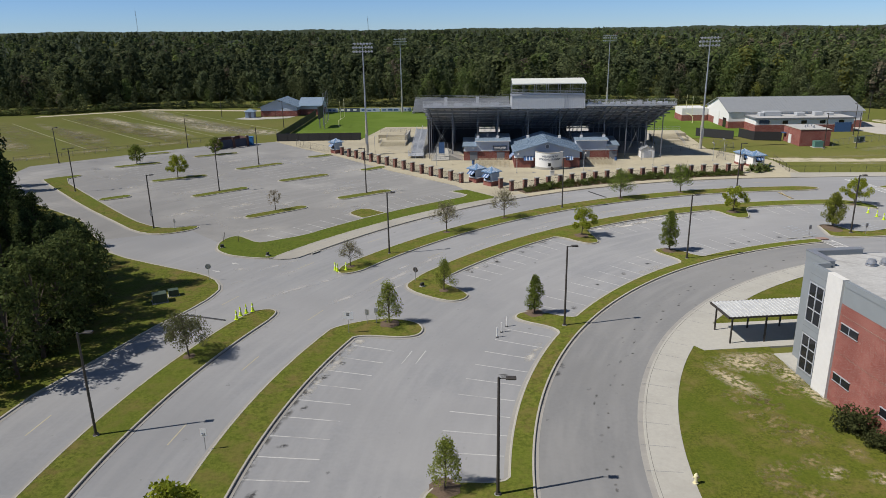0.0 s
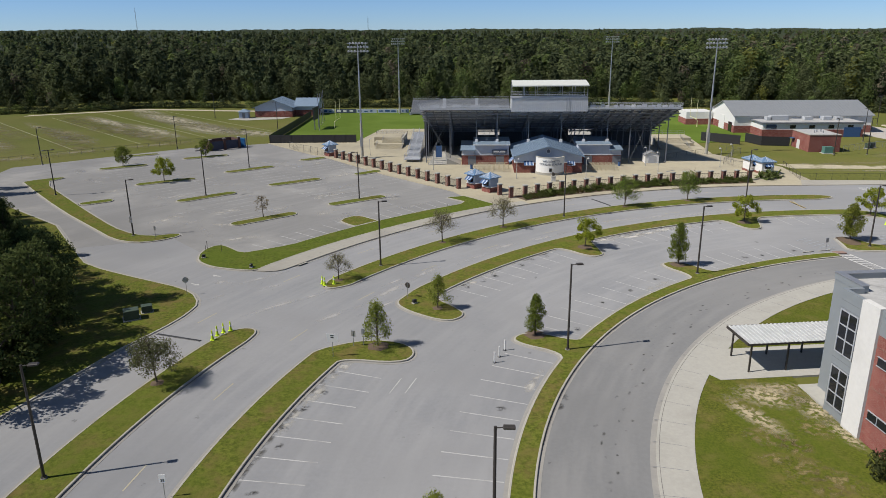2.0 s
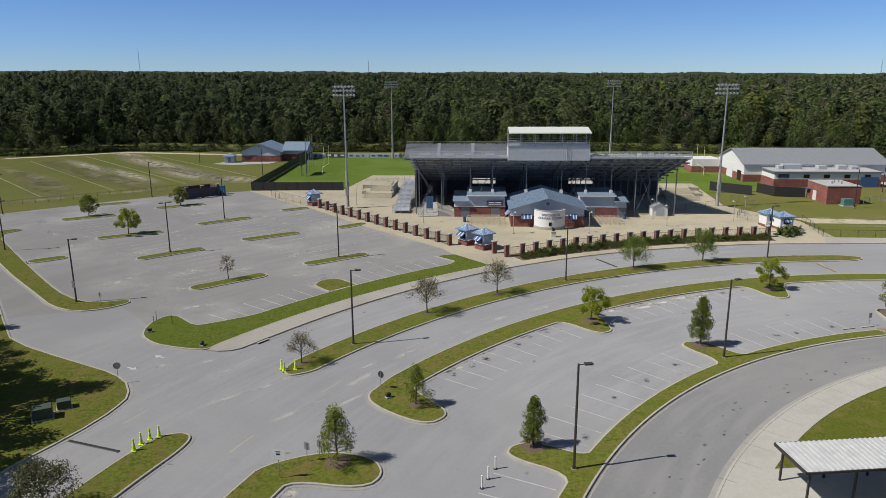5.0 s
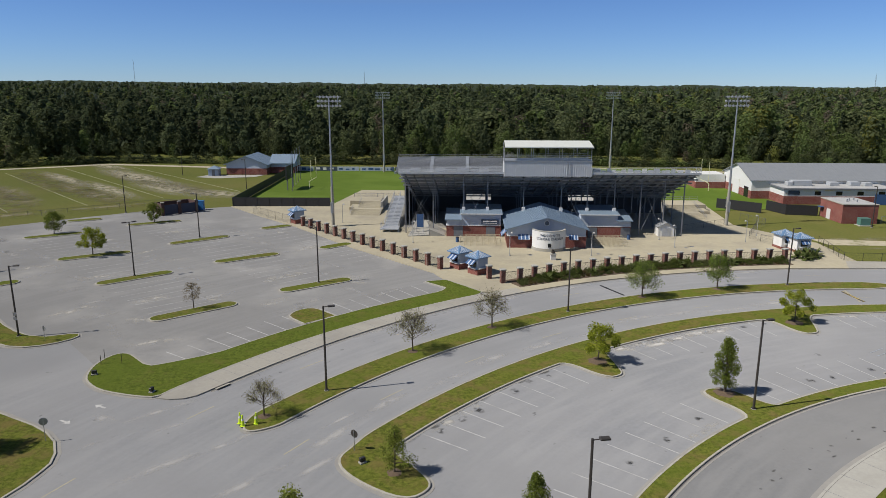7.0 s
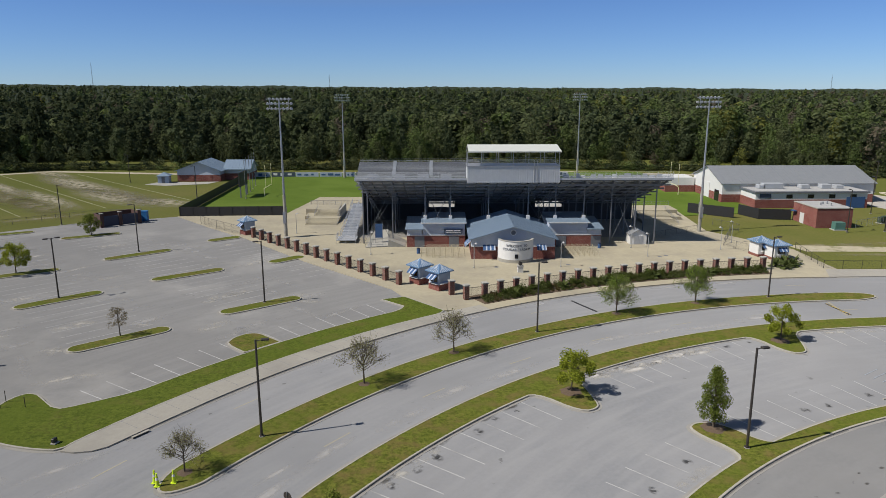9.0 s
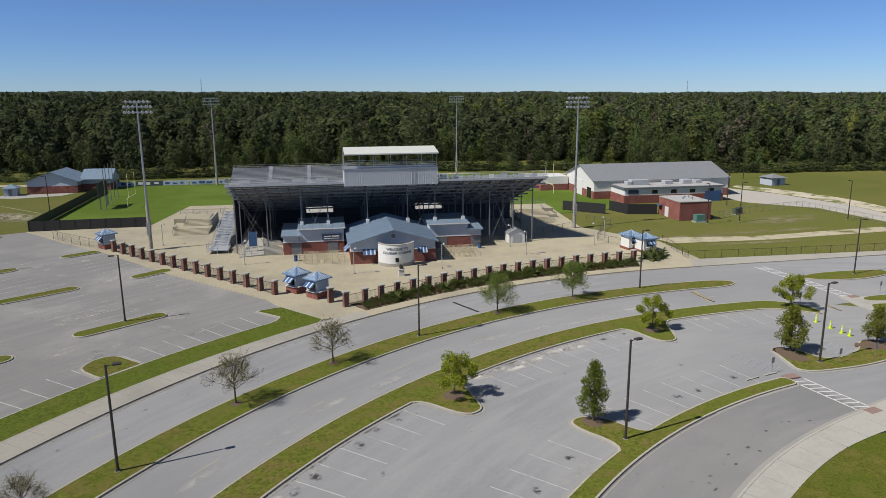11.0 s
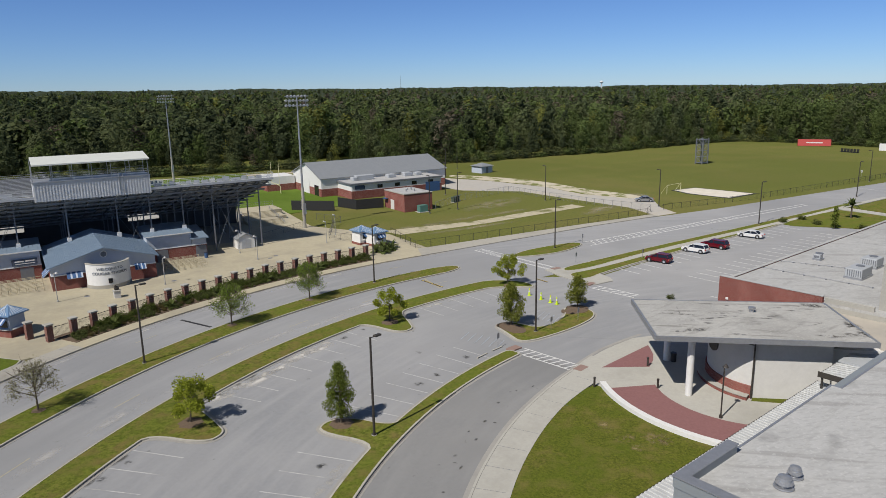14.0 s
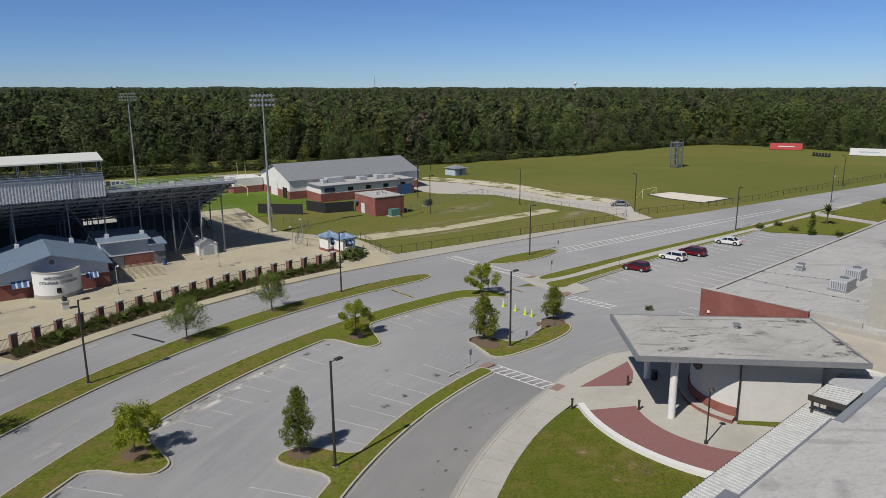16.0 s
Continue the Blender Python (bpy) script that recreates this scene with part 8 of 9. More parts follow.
blots(bpy.data.objects["entrance_canopy"], "pooled_stain", [(76.6, 84.9, 1.5, 0.7, -60), (73.6, 79.2, 1.7, 0.8, 55), (72.2, 77.4, 1.2, 0.6, 50), (60.6, 87.0, 1.3, 0.5, -39)], stain("pooled_dirt", (0.045, 0.043, 0.040), 0.9, 2.2, 0.40), 6.654)
S_DIRT, S_HAZE = stain("kerb_dirt", (0.10, 0.095, 0.085), 0.75, 1.3), stain("pale_dust", (0.56, 0.55, 0.53), 0.6, 0.5, 0.38)
blots(ring_road, "kerb_dirt", [(*pol(a0, 84.75 + rng.uniform(-0.1, 0.15)), rng.uniform(0.25, 0.55), rng.uniform(0.7, 2.0), a0) for a0 in list(np.arange(161.5, 180, 1.35)) + list(np.arange(118, 127, 1.5)) + list(np.arange(133, 147, 2.3))], S_DIRT, 0.0095)
blots(ring_road, "kerb_dirt", [(*pol(a0 + rng.uniform(-1, 1), 57.0 + rng.uniform(0, 2.2)), rng.uniform(0.10, 0.25), rng.uniform(0.15, 0.5), a0) for a0 in np.arange(110, 180, 1.3)], S_DIRT, 0.019)
blots(ring_road, "pale_dust", [(-9.4, 84.4, 4.0, 0.45, 53), (-14.0, 82.0, 4.5, 0.6, 50), (-17.4, 88.6, 5.0, 0.5, 50), (-26.2, 94.2, 4.2, 0.5, 46), (-29.4, 87.6, 2.2, 0.35, 52), (-24.2, 90.8, 1.8, 0.4, 40), (-31.0, 92.2, 1.6, 0.8, -20), (-8.6, 93.2, 3.0, 0.35, 54), (-22.0, 84.0, 4.5, 0.6, 47)] + [(*pol(a0, 90.6 + rng.uniform(-0.5, 2)), 0.7, rng.uniform(2, 6), a0) for a0 in range(104, 150, 5)] + [(*pol(a0, 107.6), 0.5, rng.uniform(2, 6), a0) for a0 in range(100, 146, 6)], S_HAZE, 0.0105)
blots(west_lot, "dust_patch", [(x + rng.uniform(-6, 6), y + rng.uniform(-6, 6), rng.uniform(1.5, 4.0), rng.uniform(0.8, 2.0), 43 + rng.uniform(-20, 20)) for x, y in ((-35, 130), (-45, 122), (-42, 135), (-28, 138), (-30, 148), (-50, 150), (-62, 142), (-60, 160), (-45, 165), (-75, 165), (-30, 160), (-25, 150), (-15, 145), (-20, 158), (-55, 130), (-70, 150), (-40, 175), (-60, 180), (-50, 118), (-38, 112), (-66, 132), (-84, 165), (-22, 130), (-12, 137))], S_DUST, 0.0125)
S_WASH = stain("washed_asphalt", (0.47, 0.465, 0.45), 0.62, 0.42, 0.40)
wash = []
for (x0, y0), (x1, y1), n in (((-30, 128), (-88, 186), 14), ((-40, 116), (-96, 172), 12), ((-14, 140), (-56, 186), 12), ((-24, 124), (-10, 136), 5)):
    for i in range(n):
        f = (i + rng.random()) / n
        wash.append((x0 + (x1 - x0) * f + rng.uniform(-2, 2), y0 + (y1 - y0) * f + rng.uniform(-2, 2), rng.uniform(2.0, 5.0), rng.uniform(0.7, 1.7), rng.choice((43, 43, -45)) + rng.uniform(-10, 10)))
blots(west_lot, "washed_patch", wash, S_WASH, 0.0145)
blots(bpy.data.objects["lawn"], "dry_soil_patch", [(27.4, 64.4, 3.4, 2.6, -10), (30.2, 62.6, 1.8, 3.6, 15), (25.0, 61.0, 1.4, 4.2, 24), (31.0, 58.4, 0.9, 2.8, 10)], S_SOIL, 0.133)
blots(bpy.data.objects["lawn"], "bare_patch", [(28.6, 65.8, 3.4, 1.2, 6), (27.4, 47.0, 1.4, 0.9, 30), (30.6, 46.4, 1.4, 1.2, 0)], S_BARE, 0.128)

S_SANDY = stain("sandy_wear", (0.34, 0.30, 0.18), 0.6, 0.3, 0.38)
S_SANDBAND = stain("bare_sand", (0.43, 0.39, 0.275), 0.85, 0.55, 0.36)
ground_e = bpy.data.objects["ground"]
blots(ground_e, "sandy_wear", [(-148, 244, 30, 3.5, -45), (-134, 232, 22, 6, -44), (-124, 221, 18, 6, -42), (-136, 262, 34, 4.5, -46), (-116, 240, 26, 6, -45), (-104, 228, 18, 5, -42), (-118, 270, 30, 5, -44), (-160, 226, 26, 4, -46), (-142, 208, 20, 5, -44), (-92, 208, 13, 2.6, 38), (-108, 196, 12, 3, 42), (-120, 184, 12, 3.5, 40), (-132, 176, 14, 4, 30), (-88, 246, 26, 6, -45), (-104, 258, 30, 6.5, -43), (-120, 276, 22, 5, -38), (-84, 240, 16, 5, -40), (-76, 234, 9, 5, -30)], S_SANDY, 0.012)
blots(ground_e, "bare_sand", [(-112, 268, 46, 6.5, -45), (-90, 242, 28, 7.5, -42), (-138, 298, 22, 5, -40), (-72, 232, 14, 7, -30), (-108, 240, 30, 4, -45), (-134, 262, 30, 3.5, -45)], S_SANDBAND, 0.016)
S_TAN = stain("tan_wear", (0.215, 0.185, 0.085), 0.5, 0.22, 0.38)
blots(ground_e, "tan_wear", [(-128, 224, 34, 5, -45), (-146, 214, 34, 6, -45), (-112, 232, 34, 5, -45), (-134, 250, 38, 6, -45), (-160, 240, 36, 6, -45), (-98, 222, 22, 5, -44), (-150, 270, 30, 6, -45), (-116, 206, 20, 5, -44)], S_TAN, 0.009)
blots(ground_e, "sandy_wear", [(112, 236, 9, 4, 60), (122, 250, 14, 4, 20), (146, 196, 4, 16, 0), (150, 178, 6, 5, 0), (143, 222, 5, 14, 10), (100, 178, 20, 1.6, 4), (90, 168, 14, 1.4, 0), (112, 190, 14, 5, 20), (82, 176, 9, 2, 0), (128, 168, 10, 3, 20)], S_SANDY, 0.014)

S_STRAW = stain("straw_patch", (0.255, 0.205, 0.085), 0.85, 2.2, 0.44)
blots(bpy.data.objects["lawn"], "straw_patch", [(rng.uniform(22.5, 30.5), 28 + 32 * (i + rng.random()) / 26, rng.uniform(0.8, 2.2), rng.uniform(1.0, 2.6), rng.uniform(0, 180)) for i in range(26)] + [(47 + 6 * rng.random(), 78 + 10 * rng.random(), rng.uniform(0.6, 1.4), rng.uniform(0.6, 1.4), 0) for i in range(5)], S_STRAW, 0.124)

# pavement joints
for i in range(60):
    a = 204 - i * 3.5
    if a > 101:
        p, q = pol(a, R_WALK + 0.3), pol(a, R_DRIVE + 0.3)
        x, y = (p[0] + q[0]) / 2, (p[1] + q[1]) / 2
        if i == 0:
            jm = obj("pavement_joint", boxes((-1.3, 1.3, -0.016, 0.016, -0.004, 0.003)), M_STEEL).data
            jb = bpy.data.objects["pavement_joint"]
        else:
            jb = new("pavement_joint", jm)
        jb.parent = bpy.data.objects["pavement_inner"]
        jb.matrix_basis = pose(x, y, 0.15, 0, 0, min(a, 180))
for i in range(22):
    a = 148 - i * 1.2
    x, y = pol(a, (R_OUT + R_PATH) / 2)
    jb = new("pavement_joint", jm)
    jb.parent = bpy.data.objects["pavement_outer"]
    jb.matrix_basis = pose(x, y, 0.14, 0, 0, a)


# ---- small things ----
def cone():
    e = empty("delineator_cone")
    part("base", boxes((-0.22, 0.22, -0.22, 0.22, 0, 0.06)), M_LIME, e)
    bm = bmesh.new()
    rod(bm, (0, 0, 0.061), (0, 0, 1.1), 0.17, 0.06, 12)
    part("cone", bm, M_LIME, e)
    bm = bmesh.new()
    rod(bm, (0, 0, 0.55), (0, 0, 0.75), 0.125, 0.10, 12)
    part("band", bm, M_WHITE, e)
    return tagged(e, "tall lime-yellow traffic cone with a white band", "traffic cone", "lime cones")


cn = cone()
cn.matrix_basis = pose(68.4, 121.8, 0.02)
for x, y, z in ((68.5, 119.3, 0.02), (68.6, 117.4, 0.02), (68.8, 116.3, 0.02), (-25.7, 74.4, 0.14), (-25.6, 75.5, 0.14), (-25.2, 76.3, 0.14), (-24.6, 76.8, 0.14), (-17.8, 91.6, 0.14), (-17.4, 91.1, 0.14), (-16.3, 91.6, 0.14)):
    copy_thing(cn, pose(x, y, z))
for i, (x, y) in enumerate(((3.7, 70.3), (4.2, 71.6), (4.8, 73.1))):
    e = empty("white_bollard", pose(x, y, 0))
    part("post", rods(((0, 0, 0), (0, 0, 1.15), 0.07), n=10), M_WHITE, e)
    part("foot", rods(((0, 0, 0), (0, 0, 0.06), 0.16), n=10), M_BLACK, e)
    tagged(e, "white plastic bollard on the asphalt", "bollard", "white bollards")
for x, y in ((53.7, 93.3), (58.6, 89.5), (62.1, 93.95)):
    e = empty("bollard_light", pose(x, y, 0.16))
    part("post", rods(((0, 0, 0), (0, 0, 0.85), 0.11), n=10), M_BRONZE, e)
    part("cap", rods(((0, 0, 0.86), (0, 0, 1.0), 0.13), n=10), M_BRONZE, e)
    tagged(e, "dark bronze bollard light by the entrance", "bollard", "bollard lights")


def road_sign(x, y, z, h, shape, label, a=0, face=None):
    e = empty("road_sign", pose(x, y, z, 0, 0, a))
    part("post", rods(((0, 0.03, 0), (0, 0.03, h), 0.03), n=6), M_GALV, e)
    bm = bmesh.new()
    if shape == "octagon":
        rod(bm, (0, -0.02, h - 0.35), (0, 0.0, h - 0.35), 0.38, 0.38, 8)
    elif shape == "wide":
        box(bm, -0.55, 0.55, -0.02, 0.0, h - 0.85, h)
    else:
        box(bm, -0.24, 0.24, -0.02, 0.0, h - 0.65, h)
    part("plate", bm, face or M_WHITE, e)
    if face is None:
        part("text_bar", boxes((-0.18, 0.18, -0.026, -0.0205, h - 0.2, h - 0.12), (-0.15, 0.15, -0.026, -0.0205, h - 0.45, h - 0.3)), M_BLACK, e)
    return tagged(e, label, "road sign", "road signs")


road_sign(-12.2, 70.8, 0.14, 2.5, "wide", "white rectangular notice sign on a steel post")
road_sign(-10.6, 73.4, 0.14, 1.7, "tall", "small sign seen from its plain grey back", 160, M_GALV)
road_sign(-9.6, 73.6, 0.14, 1.8, "tall", "small grey sign back on a steel post", 160, M_GALV)
road_sign(-33.8, 87.6, 0.14, 2.2, "octagon", "stop sign seen from its plain grey back", 200, M_GALV)
sp = road_sign(-19.5, 48.7, 0.14, 1.9, "tall", "white speed limit sign with dark numerals")
road_sign(-48.6, 111.6, 0.14, 2.0, "octagon", "stop sign seen from its plain grey back", 150, M_GALV)
road_sign(-6.4, 87.2, 0.14, 1.9, "octagon", "dark sign back on a post at the island nose", 150, M_BRONZE)
for x, y in ((52.3, 107.6), (61.2, 108.6), (66.4, 109.4), (86.8, 132.0), (98.2, 142.6), (98.0, 127.4), (71.4, 129)):
    road_sign(x, y, 0.14, 1.7, "tall", "narrow grey parking sign on a steel post", 20, M_GALV)
road_sign(228.4, 159, 0, 2.6, "tall", "white roadside sign by the fence", -40)
bm = bmesh.new()
cu = bpy.data.curves.new("numeral", "FONT")
cu.body, cu.size, cu.align_x, cu.extrude = "25", 0.3, "CENTER", 0.003
tmp = bpy.data.objects.new("numeral_source", cu)
scene.collection.objects.link(tmp)
nm = bpy.data.meshes.new_from_object(tmp.evaluated_get(bpy.context.evaluated_depsgraph_get()))
bpy.data.objects.remove(tmp)
bm.free()
nm.materials.append(M_BLACK)
num = new("numeral", nm)
num.parent = sp
num.matrix_basis = pose(0, -0.03, 1.33, 90, 0, 0)
for c in list(sp.children):
    if c.name.startswith("text_bar"):
        bpy.data.objects.remove(c)

# kerb inlet, manholes, marker posts and ground floodlights
inlet = empty("kerb_inlet", pose(-22.3, 99.6, 0, 0, 0, 57))
part("opening", boxes((-0.75, 0.75, -0.14, 0.02, 0.02, 0.15)), M_BLACK, inlet)
part("hood", boxes((-0.85, 0.85, -0.16, 0.10, 0.151, 0.19)), M_KERB, inlet)
tagged(inlet, "dark storm drain inlet in the kerb", "drain")
for x, y in ((46.1, 167.4), (44.7, 166.3), (26.9, 160.5), (14.2, 159.1)):
    bm = bmesh.new()
    rod(bm, (x, y, 0.125), (x, y, 0.137), 0.42, 0.42, 20)
    tagged(obj("manhole_cover", bm, M_STEEL), "round dark manhole cover in the forecourt paving", "manhole cover", "manhole covers")
for x, y, h in ((-38.3, 106.2, 1.15), (-38.0, 104.8, 1.0), (-35.7, 105.0, 1.05)):
    e = empty("marker_post", pose(x, y, 0.14))
    part("stake", rods(((0, 0, 0), (0, 0, h), 0.035), n=6), M_BRONZE, e)
    part("tip", rods(((0, 0, h), (0, 0, h + 0.05), 0.045), n=6), M_BLACK, e)
    tagged(e, "thin dark marker post in the grass nose", "post", "marker posts")
for x, y, a in ((-37.2, 101.9, 20), (-29.0, 97.9, 80), (-5.4, 85.2, 40)):
    e = empty("ground_floodlight", pose(x, y, 0.14, 0, 0, a))
    part("base", boxes((-0.3, 0.3, -0.22, 0.22, 0.0, 0.12)), M_CONCRETE, e)
    bm = boxes((-0.26, 0.26, -0.12, 0.18, 0.14, 0.52))
    bmesh.ops.bevel(bm, geom=bm.edges[:], offset=0.05, segments=1, affect="EDGES")
    part("lamp_body", bm, M_BLACK, e)
    tagged(e, "small dark ground floodlight in the grass", "floodlight", "ground floodlights")

hyd = empty("fire_hydrant", pose(17.1, 45.5, 0.13))
M_HYD = mat("cream_hydrant_paint", (0.72, 0.66, 0.42), (0.65, 0.6, 0.36), 3, 0.4, 0.6)
bm = bmesh.new()
for p, q, r0, r1 in (((0, 0, 0), (0, 0, 0.08), 0.2, 0.2), ((0, 0, 0.08), (0, 0, 0.65), 0.14, 0.13), ((0, 0, 0.65), (0, 0, 0.82), 0.16, 0.06)):
    rod(bm, p, q, r0, r1, 12)
part("barrel", bm, M_HYD, hyd)
for s in (-1, 1):
    part("nozzle", rods(((0, 0, 0.5), (0.22 * s, 0, 0.5), 0.07), n=8), M_HYD, hyd)
tagged(hyd, "cream fire hydrant on the lawn edge", "fire hydrant")

for x, y, h in ((65.4, 93.3, 1.0),):
    e = empty("waste_bin", pose(x, y, 0.17))
    part("body", rods(((0, 0, 0), (0, 0, 0.85), 0.3), n=14), M_BLACK, e)
    part("lid", rods(((0, 0, 0.851), (0, 0, 1.0), 0.32), n=14), M_BLACK, e)
    tagged(e, "round black waste bin under the canopy", "waste bin", "waste bins")
for x, y in ((0.4, 169.6), (35.2, 173.6)):
    e = empty("waste_bin", pose(x, y, 0.13))
    part("body", rods(((0, 0, 0), (0, 0, 0.9), 0.32), n=14), M_BLUE, e)
    part("lid", rods(((0, 0, 0.901), (0, 0, 1.05), 0.34), n=14), M_NAVY, e)
    tagged(e, "round blue waste bin on the forecourt", "waste bin", "waste bins")
# wheel stops
for i, a in enumerate((105.0, 107.4)):
    x, y = pol(a, 66.6)
    tagged(obj("wheel_stop", boxes((-0.9, 0.9, -0.08, 0.08, 0.0, 0.12), m=pose(x, y, 0, 0, 0, a - 90)), M_KERB), "low concrete wheel stop at a parking bay", "wheel stop", "wheel stops")


# ---- cars ----
def wheel(e, x, y):
    w = part("tyre", rods(((x, y - 0.11, 0.36), (x, y + 0.11, 0.36), 0.36), n=18), M_BLACK, e)
    part("rim", rods(((x, y - 0.118, 0.36), (x, y + 0.118, 0.36), 0.2), n=14), M_ALU, w)


def car(x, y, a, paint, label, l=4.6, wd=1.82, suv=True):
    e = empty("parked_car", pose(x, y, 0.015, 0, 0, a))
    h, hb = (1.58, 1.0) if suv else (1.45, 0.92)
    prof = [(-l / 2, 0.35), (-l / 2 + 0.05, hb - 0.12), (-l / 2 + 0.25, hb), (l / 2 - 1.25, hb), (l / 2 - 0.15, hb - 0.22), (l / 2, 0.6), (l / 2 - 0.03, 0.32), (l / 2 - 0.5, 0.22), (-l / 2 + 0.4, 0.22)]
    bm = bmesh.new()
    A = [bm.verts.new((px, -wd / 2, pz)) for px, pz in prof]
    B = [bm.verts.new((px, wd / 2, pz)) for px, pz in prof]
    bm.faces.new(A)
    bm.faces.new(B[::-1])
    for i in range(len(prof)):
        bm.faces.new((A[i], B[i], B[(i + 1) % len(prof)], A[(i + 1) % len(prof)]))
    bmesh.ops.recalc_face_normals(bm, faces=bm.faces)
    bmesh.ops.bevel(bm, geom=bm.edges[:], offset=0.10, segments=3, affect="EDGES")
    part("body", bm, paint, e)
    rear = -l / 2 + (0.15 if suv else 0.75)
    cab = [(rear, hb), (rear + (0.3 if suv else 0.65), h - 0.06), (l / 2 - 2.1, h - 0.06), (l / 2 - 1.15, hb)]
    bm = bmesh.new()
    i0 = 0.16
    A = [bm.verts.new((px, -wd / 2 + (0.05 if pz < h - 0.1 else i0), pz)) for px, pz in cab]
    B = [bm.verts.new((px, wd / 2 - (0.05 if pz < h - 0.1 else i0), pz)) for px, pz in cab]
    bm.faces.new(A)
    bm.faces.new(B[::-1])
    for i in range(4):
        bm.faces.new((A[i], B[i], B[(i + 1) % 4], A[(i + 1) % 4]))
    bmesh.ops.recalc_face_normals(bm, faces=bm.faces)
    part("cabin", bm, M_DARKGLASS, e, "dark glass cabin")
    bm = boxes((cab[1][0] - 0.08, cab[2][0] + 0.1, -wd / 2 + i0 - 0.02, wd / 2 - i0 + 0.02, h - 0.12, h))
    bmesh.ops.bevel(bm, geom=bm.edges[:], offset=0.05, segments=2, affect="EDGES")
    part("roof", bm, paint, e)
    for s in (-1, 1):
        for (ax, az), (bx, bz) in ((cab[0], cab[1]), (cab[2], cab[3]), ((-0.15, hb), (-0.1, h - 0.06))):
            part("pillar", rods(((ax, s * (wd / 2 - 0.05), az), (bx, s * (wd / 2 - (0.05 if bz < h - 0.1 else i0)), bz), 0.05), n=6), paint, e)
        part("mirror", boxes((l / 2 - 1.5, l / 2 - 1.35, s * (wd / 2 + 0.08) - 0.09, s * (wd / 2 + 0.08) + 0.09, hb, hb + 0.14)), paint, e)
        part("headlight", boxes((l / 2 - 0.16, l / 2 - 0.06, s * wd * 0.36 - 0.2, s * wd * 0.36 + 0.2, 0.6, 0.74)), M_WHITE, e)
        part("tail_light", boxes((-l / 2 - 0.02, -l / 2 + 0.08, s * wd * 0.4 - 0.12, s * wd * 0.4 + 0.12, 0.68, 0.9)), M_CRED, e)
        for px in (-l / 2 + 0.85, l / 2 - 0.9):
            part("wheel_arch", rods(((px, s * (wd / 2 - 0.2), 0.38), (px, s * (wd / 2 + 0.004), 0.38), 0.43), n=18), M_BLACK, e)
            wheel(e, px, s * (wd / 2 - 0.08))
    return tagged(e, label, "car", "parked cars")


def carpaint(name, c):
    m = mat(name, c, tuple(v * 0.95 for v in c), 2, 0.2, 0.25, bump=0)
    m.node_tree.nodes["Principled BSDF"].inputs["Coat Weight"].default_value = 0.25
    return m


CP_RED, CP_WHITE, CP_GREY = carpaint("dark_red_paint", (0.12, 0.005, 0.012)), carpaint("white_car_paint", (0.72, 0.72, 0.71)), carpaint("silver_grey_paint", (0.25, 0.255, 0.26))
car(98.7, 124.5, 106, CP_RED, "dark red compact SUV parked in a bay", 4.4)
car(109.5, 125.6, 102, CP_WHITE, "white SUV parked between bay lines")
car(115.1, 125.8, 103, CP_RED, "dark red large SUV parked beside a white SUV", 5.0)
car(128.1, 127.3, 104, CP_WHITE, "white saloon car parked alone", 4.8, 1.8, False)
car(144.6, 169.4, 140, CP_GREY, "silver-grey saloon car on the sandy driveway", 4.7, 1.8, False)



# ---- shrubs and beds ----
slab("planting_bed", arc(111.2, 121.6, 95) + arc(115.6, 95, 121.6), -0.1, 0.19, M_MULCH, label="dark mulched planting bed by the brick pillars", category="planting bed")


def shrub(seed, w, h, leaf, label, n=420, size=0.11):
    rng = np.random.default_rng(seed)
    e = empty("shrub")
    cs = np.stack([rng.normal(size=9) * w * 0.28, rng.normal(size=9) * w * 0.28, rng.uniform(0.25, 0.75, 9) * h], 1)
    v, f = leaf_cloud(rng, cs, np.full(9, w * 0.34), n, size)
    v[:, 2] = np.maximum(v[:, 2], 0.02)
    raw("foliage", v, f, leaf, e)
    part("stem", rods(((0, 0, -0.05), (0, 0, h * 0.6), 0.04), ((0, 0, 0.1), (w * 0.2, 0.05, h * 0.6), 0.03), n=5), M_TRUNK, e)
    return tagged(e, label, "shrub", "bed shrubs")


rng = np.random.default_rng(17)
sh = [shrub(70, 1.5, 1.1, L_BUSH, "dense dark green shrub in the mulched bed", 900, 0.085), shrub(71, 1.3, 0.8, leafmat("rust_shrub_leaves", (0.150, 0.115, 0.050), (0.085, 0.078, 0.030)), "low brownish shrub in the mulched bed", 800, 0.085), shrub(72, 1.8, 1.5, leafmat("mid_shrub_leaves", (0.120, 0.150, 0.035), (0.070, 0.094, 0.024)), "tall green shrub in the mulched bed", 1100, 0.09)]
used = set()
for row, (r, lo, hi) in enumerate(((111.7, 0.36, 0.56), (112.5, 0.42, 0.66), (113.4, 0.5, 0.95))):
    for i in range(56):
        a = 121.3 - 26.2 * (i + 0.33 * row + rng.uniform(-0.25, 0.25)) / 56
        k = int(rng.choice(3, p=((0.5, 0.3, 0.2), (0.45, 0.25, 0.3), (0.35, 0.2, 0.45))[row]))
        m = pose(*pol(a, r + rng.uniform(-0.15, 0.15)), 0.19, 0, 0, rng.uniform(0, 360)) @ Matrix.Scale(rng.uniform(lo, hi), 4)
        if k in used:
            copy_thing(sh[k], m).matrix_basis = m
        else:
            sh[k].matrix_basis = m
            used.add(k)
